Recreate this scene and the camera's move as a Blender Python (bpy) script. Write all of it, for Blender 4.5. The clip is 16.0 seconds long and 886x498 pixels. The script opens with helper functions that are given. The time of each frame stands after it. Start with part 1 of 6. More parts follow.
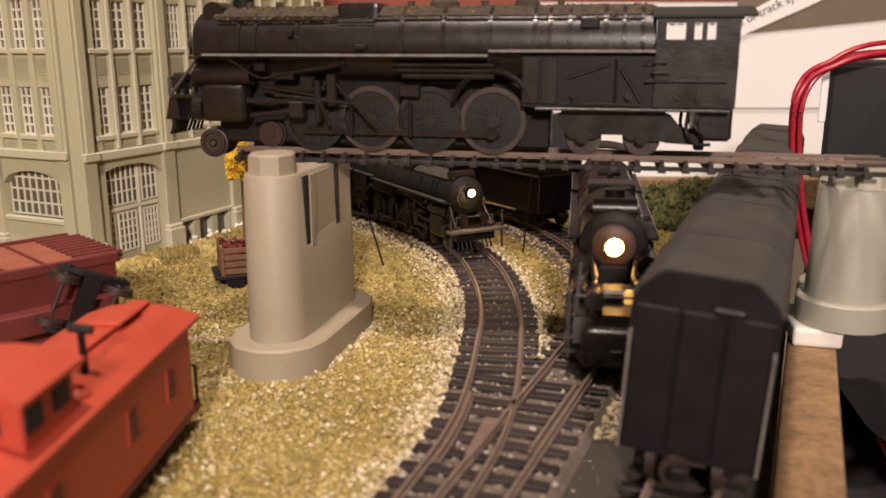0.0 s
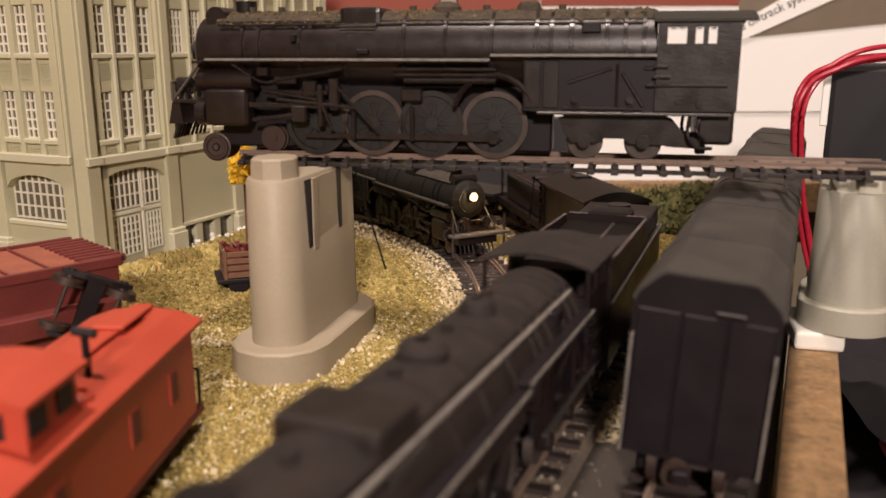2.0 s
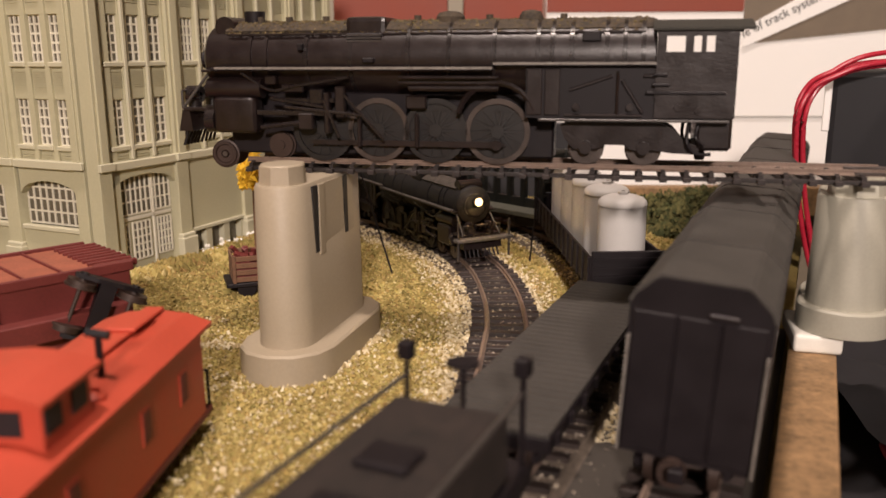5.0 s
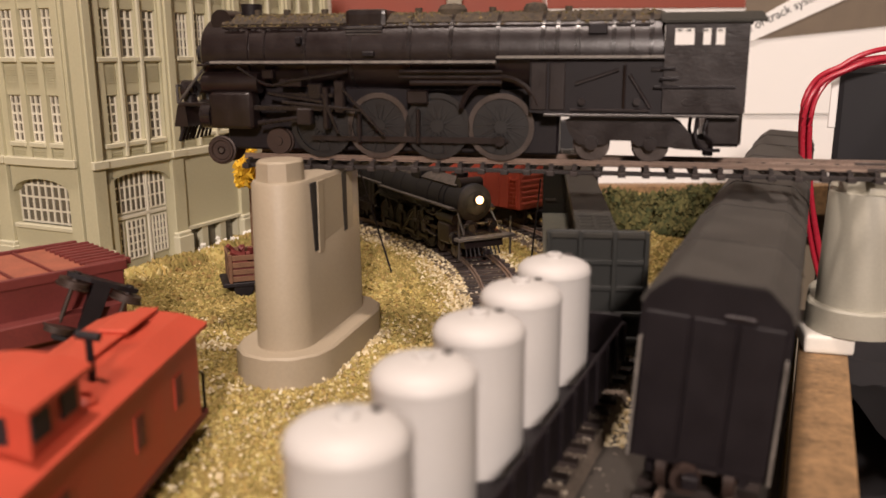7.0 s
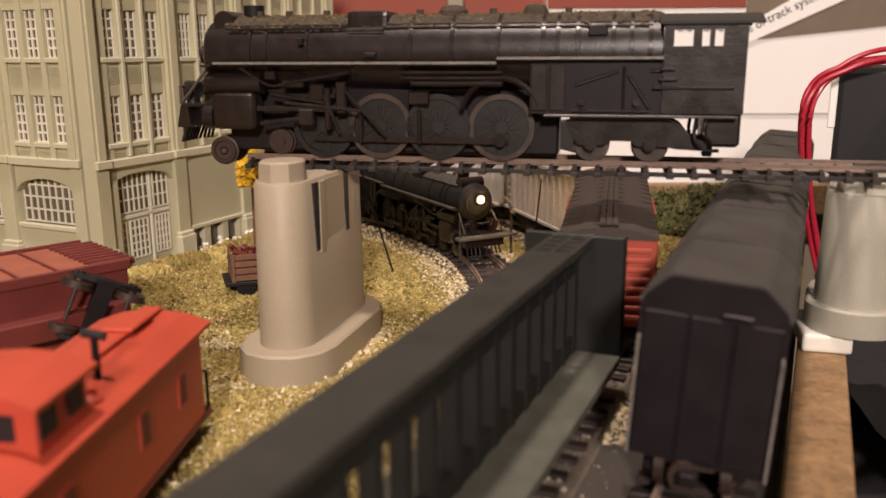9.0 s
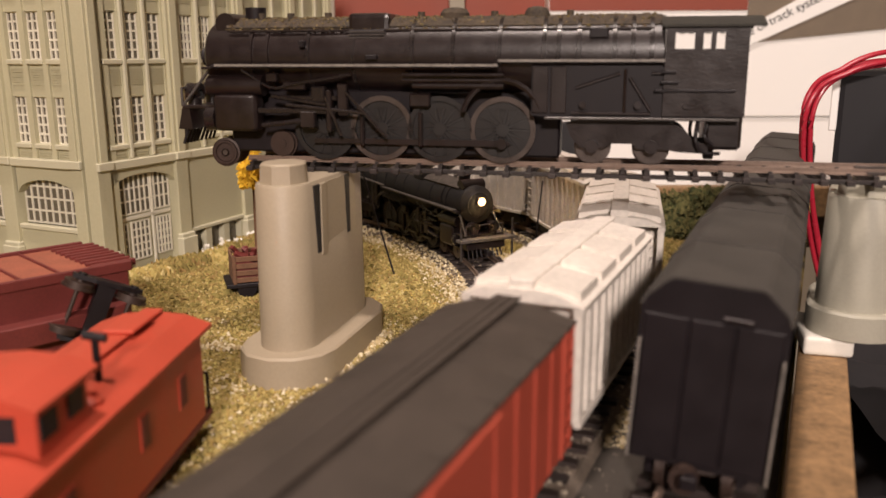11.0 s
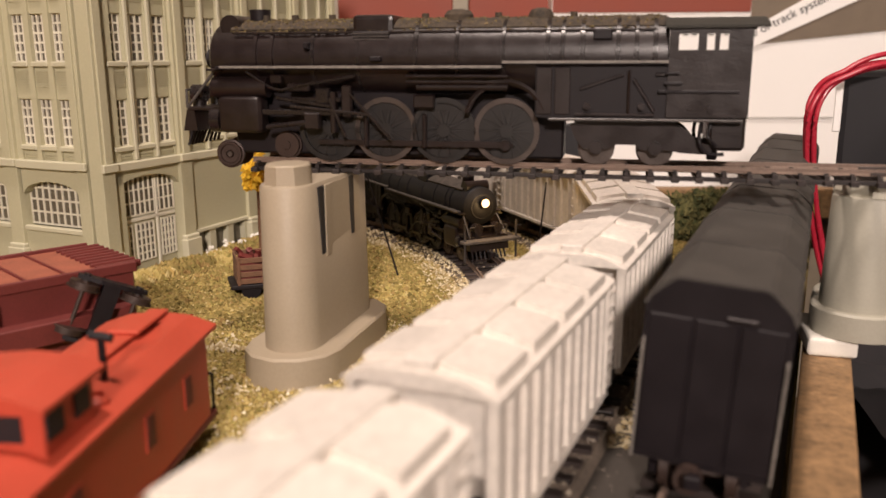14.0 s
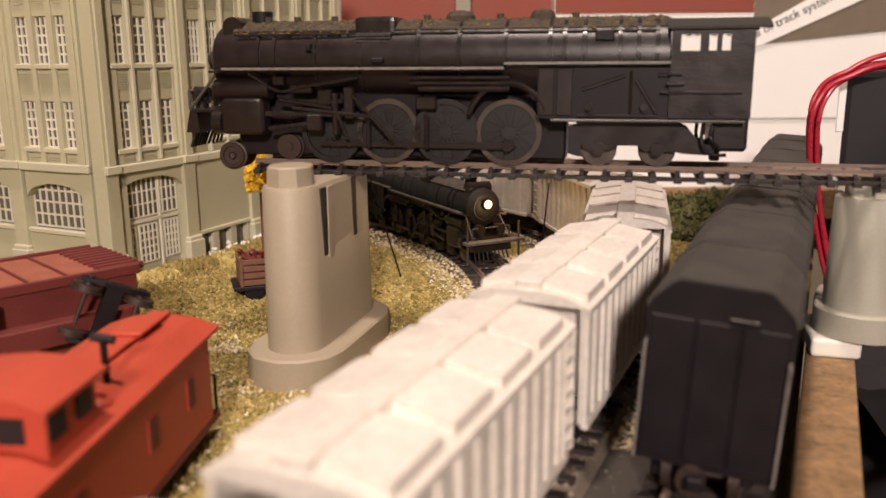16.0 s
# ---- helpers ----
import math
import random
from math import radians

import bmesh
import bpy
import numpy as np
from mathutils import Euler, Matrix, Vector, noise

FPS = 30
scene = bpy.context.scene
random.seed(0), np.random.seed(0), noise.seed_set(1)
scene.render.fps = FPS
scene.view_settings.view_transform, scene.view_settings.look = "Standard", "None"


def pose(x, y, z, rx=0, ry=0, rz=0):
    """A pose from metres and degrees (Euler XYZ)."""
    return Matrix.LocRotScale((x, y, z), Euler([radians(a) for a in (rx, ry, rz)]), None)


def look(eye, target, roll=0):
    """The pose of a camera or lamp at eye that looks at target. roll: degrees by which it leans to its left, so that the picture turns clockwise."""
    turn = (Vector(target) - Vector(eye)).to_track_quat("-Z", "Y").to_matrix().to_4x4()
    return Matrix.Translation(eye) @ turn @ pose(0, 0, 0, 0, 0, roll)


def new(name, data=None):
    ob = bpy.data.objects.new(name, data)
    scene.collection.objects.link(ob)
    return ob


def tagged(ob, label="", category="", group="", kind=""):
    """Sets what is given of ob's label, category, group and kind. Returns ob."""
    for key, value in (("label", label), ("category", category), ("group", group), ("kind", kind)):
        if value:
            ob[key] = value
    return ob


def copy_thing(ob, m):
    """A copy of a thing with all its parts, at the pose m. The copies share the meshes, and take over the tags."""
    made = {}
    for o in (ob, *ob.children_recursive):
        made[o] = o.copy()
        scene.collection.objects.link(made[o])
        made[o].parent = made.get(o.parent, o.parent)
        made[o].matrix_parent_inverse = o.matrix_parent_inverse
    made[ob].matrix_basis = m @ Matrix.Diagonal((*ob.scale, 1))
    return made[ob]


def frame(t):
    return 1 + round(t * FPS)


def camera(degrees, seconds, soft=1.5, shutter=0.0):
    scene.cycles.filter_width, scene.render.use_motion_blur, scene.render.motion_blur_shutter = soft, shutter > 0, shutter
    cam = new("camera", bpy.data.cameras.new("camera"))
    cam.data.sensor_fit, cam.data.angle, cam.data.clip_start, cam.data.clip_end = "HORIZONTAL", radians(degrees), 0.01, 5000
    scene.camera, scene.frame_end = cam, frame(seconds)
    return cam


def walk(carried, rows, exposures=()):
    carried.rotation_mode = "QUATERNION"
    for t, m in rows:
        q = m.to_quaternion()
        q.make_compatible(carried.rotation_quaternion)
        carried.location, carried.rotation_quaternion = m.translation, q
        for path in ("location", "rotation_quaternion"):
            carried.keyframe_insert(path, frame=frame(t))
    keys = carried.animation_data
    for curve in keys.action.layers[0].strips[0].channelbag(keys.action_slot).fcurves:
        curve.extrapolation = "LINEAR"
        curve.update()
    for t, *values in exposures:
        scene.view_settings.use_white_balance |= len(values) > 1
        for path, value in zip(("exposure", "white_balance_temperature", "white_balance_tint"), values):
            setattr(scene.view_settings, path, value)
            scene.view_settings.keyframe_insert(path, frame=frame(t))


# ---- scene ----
cam = camera(55.8, 16.0, soft=1.5, shutter=0.5)
# PATH-BEGIN
PATH = [
    (0.0, pose(0.00000, 0.00000, 0.11700, 76.292, 0.000, 0.000)),
    (0.5, pose(-0.00018, 0.00026, 0.11696, 76.290, 0.013, 0.037)),
    (1.0, pose(-0.00016, -0.00028, 0.11699, 76.342, -0.044, 0.119)),
    (1.5, pose(-0.00023, -0.00028, 0.11729, 76.364, 0.058, 0.099)),
    (2.0, pose(0.00013, -0.00070, 0.11714, 76.550, 0.073, 0.150)),
    (2.5, pose(-0.00031, -0.00092, 0.11714, 76.675, 0.068, 0.109)),
    (3.0, pose(0.00018, -0.00105, 0.11762, 76.690, 0.057, 0.196)),
    (3.5, pose(0.00019, -0.00062, 0.11696, 76.803, 0.111, 0.267)),
    (4.0, pose(0.00192, -0.00679, 0.11855, 76.857, 0.171, 0.565)),
    (6.5, pose(0.00215, -0.00584, 0.11829, 76.855, 0.270, 0.799)),
    (7.0, pose(-0.00003, 0.00092, 0.11646, 76.810, 0.238, 0.509)),
    (7.5, pose(0.00029, -0.00097, 0.11737, 76.724, 0.269, 0.541)),
    (8.0, pose(-0.00058, 0.00117, 0.11726, 76.675, 0.212, 0.401)),
    (8.5, pose(-0.00048, 0.00026, 0.11740, 76.654, 0.212, 0.438)),
    (9.0, pose(0.00020, -0.00146, 0.11719, 76.753, 0.256, 0.614)),
    (11.5, pose(0.00028, -0.00144, 0.11749, 76.873, 0.120, 0.789)),
    (12.0, pose(0.00017, -0.00172, 0.11723, 76.900, -0.000, 0.864)),
    (12.5, pose(0.00017, -0.00173, 0.11737, 76.920, 0.210, 0.867)),
    (13.0, pose(0.00057, -0.00172, 0.11772, 76.883, 0.238, 0.994)),
    (13.5, pose(-0.00004, -0.00198, 0.11751, 76.931, 0.242, 0.916)),
    (14.0, pose(0.00001, -0.00214, 0.11713, 77.016, 0.247, 0.931)),
    (14.5, pose(0.00032, -0.00227, 0.11752, 77.004, 0.288, 0.988)),
    (15.0, pose(0.00018, -0.00194, 0.11780, 76.962, 0.327, 1.027)),
    (15.5, pose(0.00037, -0.00177, 0.11780, 76.965, 0.341, 1.116)),
    (16.0, pose(0.00047, -0.00212, 0.11723, 77.089, 0.399, 1.149)),
]
# PATH-END
walk(cam, PATH, exposures=[(0.0, 0.0), (16.0, 0.0)])
cam.data.dof.use_dof = True
cam.data.dof.focus_distance = 0.40
cam.data.dof.aperture_fstop = 13.0

# ---- light: one warm ceiling lamp over the layout, dim warm room ----
world = bpy.data.worlds.new("room_air")
scene.world = world
world.use_nodes = True
world.node_tree.nodes["Background"].inputs[0].default_value = (1.0, 0.78, 0.70, 1)
world.node_tree.nodes["Background"].inputs[1].default_value = 0.10
lamp_data = bpy.data.lights.new("ceiling_bulb", "AREA")
lamp_data.shape, lamp_data.size = "DISK", 0.16
lamp_data.energy, lamp_data.color = 36.0, (1.0, 0.825, 0.735)
lamp = new("ceiling_bulb", lamp_data)
lamp.matrix_world = look((-0.16, 0.04, 2.0), (0.0, 0.33, 0.0))
side_data = bpy.data.lights.new("room_lamp", "AREA")
side_data.shape, side_data.size = "DISK", 0.22
side_data.energy, side_data.color = 50.0, (1.0, 0.84, 0.76)
side = new("room_lamp", side_data)
side.matrix_world = look((0.06, -1.75, 0.95), (0.0, 0.4, 0.05))


# ---- materials ----
def mat(name, col, rough=0.6, metal=0.0, vary=0.25, scale=300.0, bump=0.3, fine=1600.0, col2=None, rnd=0.0, spec=0.5, emit=0.0, depth=0.0003):
    m = bpy.data.materials.new(name)
    m.use_nodes = True
    nt = m.node_tree
    b = nt.nodes["Principled BSDF"]
    b.inputs["Roughness"].default_value = rough
    b.inputs["Metallic"].default_value = metal
    b.inputs["Specular IOR Level"].default_value = spec
    tc = nt.nodes.new("ShaderNodeTexCoord")
    big = nt.nodes.new("ShaderNodeTexNoise")
    big.inputs["Scale"].default_value = scale
    big.inputs["Detail"].default_value = 5
    sm = nt.nodes.new("ShaderNodeTexNoise")
    sm.inputs["Scale"].default_value = fine
    sm.inputs["Detail"].default_value = 3
    nt.links.new(tc.outputs["Object"], big.inputs["Vector"])
    nt.links.new(tc.outputs["Object"], sm.inputs["Vector"])
    ramp = nt.nodes.new("ShaderNodeValToRGB")
    c2 = col2 or [c * (1 - vary) for c in col]
    ramp.color_ramp.elements[0].position, ramp.color_ramp.elements[1].position = 0.32, 0.68
    ramp.color_ramp.elements[0].color = (*c2[:3], 1)
    ramp.color_ramp.elements[1].color = (*col[:3], 1)
    mixv = nt.nodes.new("ShaderNodeMath")
    mixv.operation = "MULTIPLY_ADD"
    nt.links.new(sm.outputs["Fac"], mixv.inputs[0])
    mixv.inputs[1].default_value = 0.5
    half = nt.nodes.new("ShaderNodeMath")
    half.operation = "MULTIPLY"
    half.inputs[1].default_value = 0.5
    nt.links.new(big.outputs["Fac"], half.inputs[0])
    nt.links.new(half.outputs[0], mixv.inputs[2])
    nt.links.new(mixv.outputs[0], ramp.inputs["Fac"])
    out = ramp.outputs["Color"]
    if rnd:
        oi = nt.nodes.new("ShaderNodeObjectInfo")
        hsv = nt.nodes.new("ShaderNodeHueSaturation")
        mr = nt.nodes.new("ShaderNodeMapRange")
        mr.inputs["To Min"].default_value, mr.inputs["To Max"].default_value = 1 - rnd, 1 + rnd
        nt.links.new(oi.outputs["Random"], mr.inputs["Value"])
        nt.links.new(mr.outputs["Result"], hsv.inputs["Value"])
        nt.links.new(out, hsv.inputs["Color"])
        out = hsv.outputs["Color"]
    nt.links.new(out, b.inputs["Base Color"])
    if bump:
        bp = nt.nodes.new("ShaderNodeBump")
        bp.inputs["Strength"].default_value = bump
        bp.inputs["Distance"].default_value = depth
        nt.links.new(mixv.outputs[0], bp.inputs["Height"])
        nt.links.new(bp.outputs["Normal"], b.inputs["Normal"])
    rr = nt.nodes.new("ShaderNodeMapRange")
    rr.inputs["To Min"].default_value, rr.inputs["To Max"].default_value = max(0.02, rough - 0.10), min(1, rough + 0.16)
    nt.links.new(big.outputs["Fac"], rr.inputs["Value"])
    nt.links.new(rr.outputs["Result"], b.inputs["Roughness"])
    if emit:
        b.inputs["Emission Color"].default_value = (*col[:3], 1)
        b.inputs["Emission Strength"].default_value = emit
    return m


def island_mat(name, cols, rough=0.95):
    """Scenic material: each clump takes its own tone."""
    m = bpy.data.materials.new(name)
    m.use_nodes = True
    nt = m.node_tree
    b = nt.nodes["Principled BSDF"]
    b.inputs["Roughness"].default_value = rough
    b.inputs["Specular IOR Level"].default_value = 0.2
    g = nt.nodes.new("ShaderNodeNewGeometry")
    r = nt.nodes.new("ShaderNodeValToRGB")
    el = r.color_ramp.elements
    while len(el) < len(cols):
        el.new(0.5)
    for i, c in enumerate(cols):
        el[i].position, el[i].color = i / (len(cols) - 1), (*c, 1)
    nt.links.new(g.outputs["Random Per Island"], r.inputs["Fac"])
    nt.links.new(r.outputs["Color"], b.inputs["Base Color"])
    return m


M_GROUND = mat("olive_turf_base", (0.36, 0.27, 0.095), 0.95, vary=0.4, scale=60, fine=700, bump=0.8, depth=0.001, spec=0.1)
M_TURF = island_mat("ground_foam_turf", [(0.27, 0.205, 0.068), (0.40, 0.305, 0.105), (0.50, 0.40, 0.165), (0.33, 0.26, 0.08), (0.58, 0.48, 0.24), (0.44, 0.33, 0.11), (0.36, 0.245, 0.085), (0.47, 0.39, 0.14), (0.27, 0.225, 0.07), (0.40, 0.33, 0.11)])
M_OLIVE = island_mat("olive_foam_turf", [(0.15, 0.12, 0.04), (0.28, 0.21, 0.07), (0.20, 0.165, 0.05), (0.36, 0.27, 0.10), (0.24, 0.15, 0.055)])
M_BUSH = island_mat("dark_green_foam", [(0.035, 0.042, 0.018), (0.07, 0.074, 0.028), (0.13, 0.115, 0.045), (0.06, 0.058, 0.022)])
M_YELLOW = island_mat("yellow_foam", [(0.72, 0.42, 0.03), (0.85, 0.55, 0.06), (0.6, 0.34, 0.02)])
M_BALLAST = island_mat("cream_ballast", [(0.62, 0.53, 0.36), (0.74, 0.66, 0.48), (0.42, 0.32, 0.16), (0.66, 0.57, 0.38), (0.30, 0.22, 0.10), (0.50, 0.40, 0.22)])
M_GREYSTONE = island_mat("grey_ballast", [(0.20, 0.17, 0.13), (0.32, 0.27, 0.21), (0.11, 0.09, 0.075), (0.58, 0.5, 0.40)])
M_BED = mat("brown_grey_track_bed", (0.18, 0.14, 0.108), 0.95, vary=0.5, scale=160, bump=0.9, fine=900, depth=0.0008)
M_ROADBED = mat("grey_roadbed", (0.055, 0.045, 0.036), 0.9, vary=0.4, scale=90, bump=0.6)
M_TIE = mat("brown_plastic_tie", (0.036, 0.025, 0.022), 0.5, vary=0.4, scale=250, rnd=0.35)
# tie brown darkened on the bridge to put shade on the tie ends
M_TIEDARK = mat("shaded_brown_bridge_tie", (0.026, 0.017, 0.015), 0.6, vary=0.4, scale=250, rnd=0.35)
M_RAIL = mat("brass_brown_rail", (0.27, 0.195, 0.155), 0.40, metal=0.25, vary=0.35, scale=200, bump=0.1)
M_PIER = mat("tan_grey_moulded_plastic", (0.39, 0.325, 0.235), 0.5, vary=0.12, scale=45, bump=0.15, fine=900)
M_PIER2 = mat("grey_moulded_plastic", (0.40, 0.38, 0.31), 0.5, vary=0.12, scale=45, bump=0.15, fine=900)
M_BLACK = mat("black_loco_plastic", (0.018, 0.0108, 0.0106), 0.31, vary=0.5, scale=150, bump=0.4, spec=0.5, fine=1100)
M_BLACK2 = mat("satin_black_plastic", (0.0125, 0.0088, 0.0108), 0.48, vary=0.4, scale=120, bump=0.3, spec=0.28)
M_DUSTY = mat("dusty_black_top", (0.095, 0.070, 0.045), 0.85, vary=0.85, scale=330, fine=1800, bump=0.6, col2=(0.010, 0.008, 0.007))
M_GLOSS = mat("glossy_black_band", (0.020, 0.015, 0.015), 0.24, vary=0.4, scale=160, bump=0.15)
M_DUSTGREY = mat("dust_grey_plate", (0.13, 0.11, 0.095), 0.8, vary=0.8, scale=260, bump=0.5)
M_GRIME = mat("sooty_brown_boiler", (0.022, 0.014, 0.012), 0.5, vary=0.6, scale=170, bump=0.4, fine=900)
M_SOOT = island_mat("caked_brown_soot", [(0.045, 0.032, 0.018), (0.11, 0.075, 0.04), (0.15, 0.12, 0.05), (0.025, 0.02, 0.016), (0.20, 0.15, 0.08), (0.07, 0.06, 0.025)])
M_WORN = mat("worn_edge_grey", (0.075, 0.065, 0.06), 0.35, vary=0.5, scale=300)
M_STEEL = mat("dull_steel_tyre", (0.12, 0.098, 0.09), 0.30, metal=0.5, vary=0.4, scale=200)
M_WHEEL = mat("dark_wheel_face", (0.011, 0.009, 0.009), 0.42, vary=0.3, scale=200)
M_RUST = mat("rusty_wheel", (0.055, 0.033, 0.026), 0.5, metal=0.3, vary=0.4, scale=200)
M_BLD = mat("cream_green_building_plastic", (0.49, 0.46, 0.31), 0.55, vary=0.10, scale=25, bump=0.12, fine=800)
M_BLDTRIM = mat("pale_cream_trim", (0.54, 0.51, 0.37), 0.55, vary=0.08, scale=40, bump=0.1)
M_MULL = mat("pale_window_bars", (0.74, 0.70, 0.58), 0.55, vary=0.1, scale=80, bump=0.0)
M_PANE = mat("smoky_window_film", (0.15, 0.13, 0.095), 0.3, vary=0.4, scale=120, bump=0.05)
M_RED = mat("caboose_red_plastic", (0.53, 0.07, 0.035), 0.5, vary=0.25, scale=60, bump=0.15)
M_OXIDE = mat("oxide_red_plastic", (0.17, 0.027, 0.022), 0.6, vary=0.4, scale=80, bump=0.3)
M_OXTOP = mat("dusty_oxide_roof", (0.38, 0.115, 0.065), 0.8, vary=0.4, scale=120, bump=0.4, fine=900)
M_WOOD = mat("raw_pine_board", (0.36, 0.215, 0.10), 0.7, vary=0.65, scale=85, bump=0.4, fine=420)
M_CRATE = mat("brown_crate_wood", (0.20, 0.10, 0.055), 0.8, vary=0.4, scale=200, bump=0.3)
M_WHITE = mat("cream_white_plastic", (0.80, 0.74, 0.67), 0.55, vary=0.28, scale=70, bump=0.2, fine=500, rnd=0.06)
M_TANK = mat("white_tank_plastic", (0.58, 0.56, 0.54), 0.5, vary=0.08, scale=60, bump=0.1)
M_FOAM = mat("white_foam_block", (0.8, 0.77, 0.7), 0.8, vary=0.1, scale=150, bump=0.4)
M_GREEN = mat("dark_green_car_paint", (0.0115, 0.0125, 0.0105), 0.55, vary=0.35, scale=90, bump=0.25)
M_GREENTOP = mat("dusty_green_car_top", (0.036, 0.033, 0.026), 0.75, vary=0.6, scale=90, bump=0.3)
# dusty deck green raised in tone for the light falling on it
M_DECK = mat("dusty_green_deck_lit_tone", (0.115, 0.115, 0.09), 0.75, vary=0.5, scale=110, bump=0.4)
M_CARD = mat("white_cardboard", (0.92, 0.90, 0.87), 0.6, vary=0.04, scale=15, bump=0.05)
M_CARDBROWN = mat("grey_brown_print", (0.20, 0.155, 0.11), 0.6, vary=0.25, scale=60, bump=0.05)
M_CARDRED = mat("brick_red_print", (0.27, 0.055, 0.03), 0.6, vary=0.2, scale=20, bump=0.05)
M_INK = mat("black_ink", (0.03, 0.03, 0.03), 0.6, vary=0.1, bump=0)
M_WIRE = mat("red_wire_insulation", (0.46, 0.022, 0.045), 0.25, vary=0.2, scale=100, bump=0.05)
M_PINK = mat("crimson_wire_insulation", (0.45, 0.015, 0.06), 0.35, vary=0.2, scale=100, bump=0.05)
M_GREYWIRE = mat("grey_wire_insulation", (0.10, 0.095, 0.09), 0.5, vary=0.3, scale=100, bump=0.05)
M_BOX = mat("matt_black_case", (0.010, 0.009, 0.012), 0.6, vary=0.3, scale=60, bump=0.1)
M_CLOTH = mat("dark_cloth", (0.014, 0.012, 0.014), 0.95, vary=0.5, scale=80, bump=0.6)
M_GLOW = mat("lit_headlight", (1.0, 0.50, 0.12), 0.4, emit=14.0, bump=0)
M_GLOWSMALL = mat("lit_far_headlight", (1.0, 0.66, 0.32), 0.4, emit=4.0, bump=0)
M_AMBER = mat("amber_lens", (0.95, 0.50, 0.10), 0.3, emit=0.9, bump=0)
# brown base colour carries the headlight's glow on the black smokebox front
M_SMOKEBOX = mat("headlight_glow_smokebox", (0.13, 0.055, 0.024), 0.5, vary=0.5, scale=150, bump=0.2)
M_WALL = mat("warm_white_wall", (0.62, 0.56, 0.46), 0.9, vary=0.08, scale=4, bump=0.05, fine=90)
M_FLOOR = mat("brown_carpet", (0.18, 0.13, 0.09), 0.95, vary=0.3, scale=10, fine=400)
M_ROOF = mat("dusty_charcoal_roof", (0.060, 0.053, 0.046), 0.75, vary=0.5, scale=70, bump=0.4, fine=1200)
M_GOLD = mat("dull_silver_line", (0.26, 0.235, 0.21), 0.45, vary=0.6, scale=300)


# ---- mesh helpers ----
def box(bm, x0, x1, y0, y1, z0, z1, bev=0.0, seg=1):
    made = bmesh.ops.create_cube(bm, size=1.0, matrix=Matrix.Translation(((x0 + x1) / 2, (y0 + y1) / 2, (z0 + z1) / 2)) @ Matrix.Diagonal((x1 - x0, y1 - y0, z1 - z0, 1)))
    if bev:
        es = list({e for v in made["verts"] for e in v.link_edges})
        bmesh.ops.bevel(bm, geom=es, offset=bev, segments=seg, affect="EDGES", profile=0.6)


def rod(bm, a, b, r, seg=12, r2=None, cap=True):
    a, b = Vector(a), Vector(b)
    d = b - a
    q = d.to_track_quat("Z", "Y").to_matrix().to_4x4()
    bmesh.ops.create_cone(bm, cap_ends=cap, segments=seg, radius1=r, radius2=r if r2 is None else r2, depth=d.length, matrix=Matrix.Translation((a + b) / 2) @ q)


def tube(bm, pts, r, seg=8):
    """A bent rod through points."""
    rings = []
    pts = [Vector(p) for p in pts]
    for i, p in enumerate(pts):
        d = (pts[min(i + 1, len(pts) - 1)] - pts[max(i - 1, 0)]).normalized()
        u = d.cross(Vector((0, 0, 1)))
        u = u.normalized() if u.length > 1e-4 else Vector((1, 0, 0))
        w = d.cross(u)
        rings.append([bm.verts.new(p + r * (math.cos(k * 2 * math.pi / seg) * u + math.sin(k * 2 * math.pi / seg) * w)) for k in range(seg)])
    for a, b in zip(rings, rings[1:]):
        for k in range(seg):
            bm.faces.new((a[k], a[(k + 1) % seg], b[(k + 1) % seg], b[k]))
    bm.faces.new(rings[0][::-1])
    bm.faces.new(rings[-1])


def smooth_path(pts, n=8):
    """Catmull-Rom points through pts."""
    out = []
    p = [Vector(q) for q in pts]
    p = [2 * p[0] - p[1]] + p + [2 * p[-1] - p[-2]]
    for i in range(1, len(p) - 2):
        for k in range(n):
            t = k / n
            a, b, c, d = p[i - 1], p[i], p[i + 1], p[i + 2]
            out.append(0.5 * (2 * b + (c - a) * t + (2 * a - 5 * b + 4 * c - d) * t * t + (3 * b - a - 3 * c + d) * t ** 3))
    return out + [p[-2]]


def prism(bm, outline, axis, a, b, m=None):
    """Extrudes an outline (pairs) along an axis from a to b."""
    def at(p, w):
        v = {"x": (w, p[0], p[1]), "y": (p[0], w, p[1]), "z": (p[0], p[1], w)}[axis]
        return Vector(v) if m is None else m @ Vector(v)
    lo = [bm.verts.new(at(p, a)) for p in outline]
    hi = [bm.verts.new(at(p, b)) for p in outline]
    n = len(outline)
    for i in range(n):
        bm.faces.new((lo[i], lo[(i + 1) % n], hi[(i + 1) % n], hi[i]))
    bm.faces.new(lo[::-1])
    bm.faces.new(hi)


def lathe(bm, profile, centre, seg=24, axis="z", ring=False):
    """Turns (radius, height) pairs round an axis."""
    rings = []
    c = Vector(centre)
    for r, h in profile:
        ring = []
        for k in range(seg):
            a = 2 * math.pi * k / seg
            p = (r * math.cos(a), r * math.sin(a), h)
            p = {"z": p, "x": (h, p[0], p[1]), "y": (p[0], h, p[1])}[axis]
            ring.append(bm.verts.new(c + Vector(p)))
        rings.append(ring)
    for a, b in zip(rings, rings[1:]):
        for k in range(seg):
            bm.faces.new((a[k], a[(k + 1) % seg], b[(k + 1) % seg], b[k]))
    if ring:
        for k in range(seg):
            a, b = rings[-1], rings[0]
            bm.faces.new((a[k], a[(k + 1) % seg], b[(k + 1) % seg], b[k]))
    else:
        bm.faces.new(rings[0][::-1])
        bm.faces.new(rings[-1])


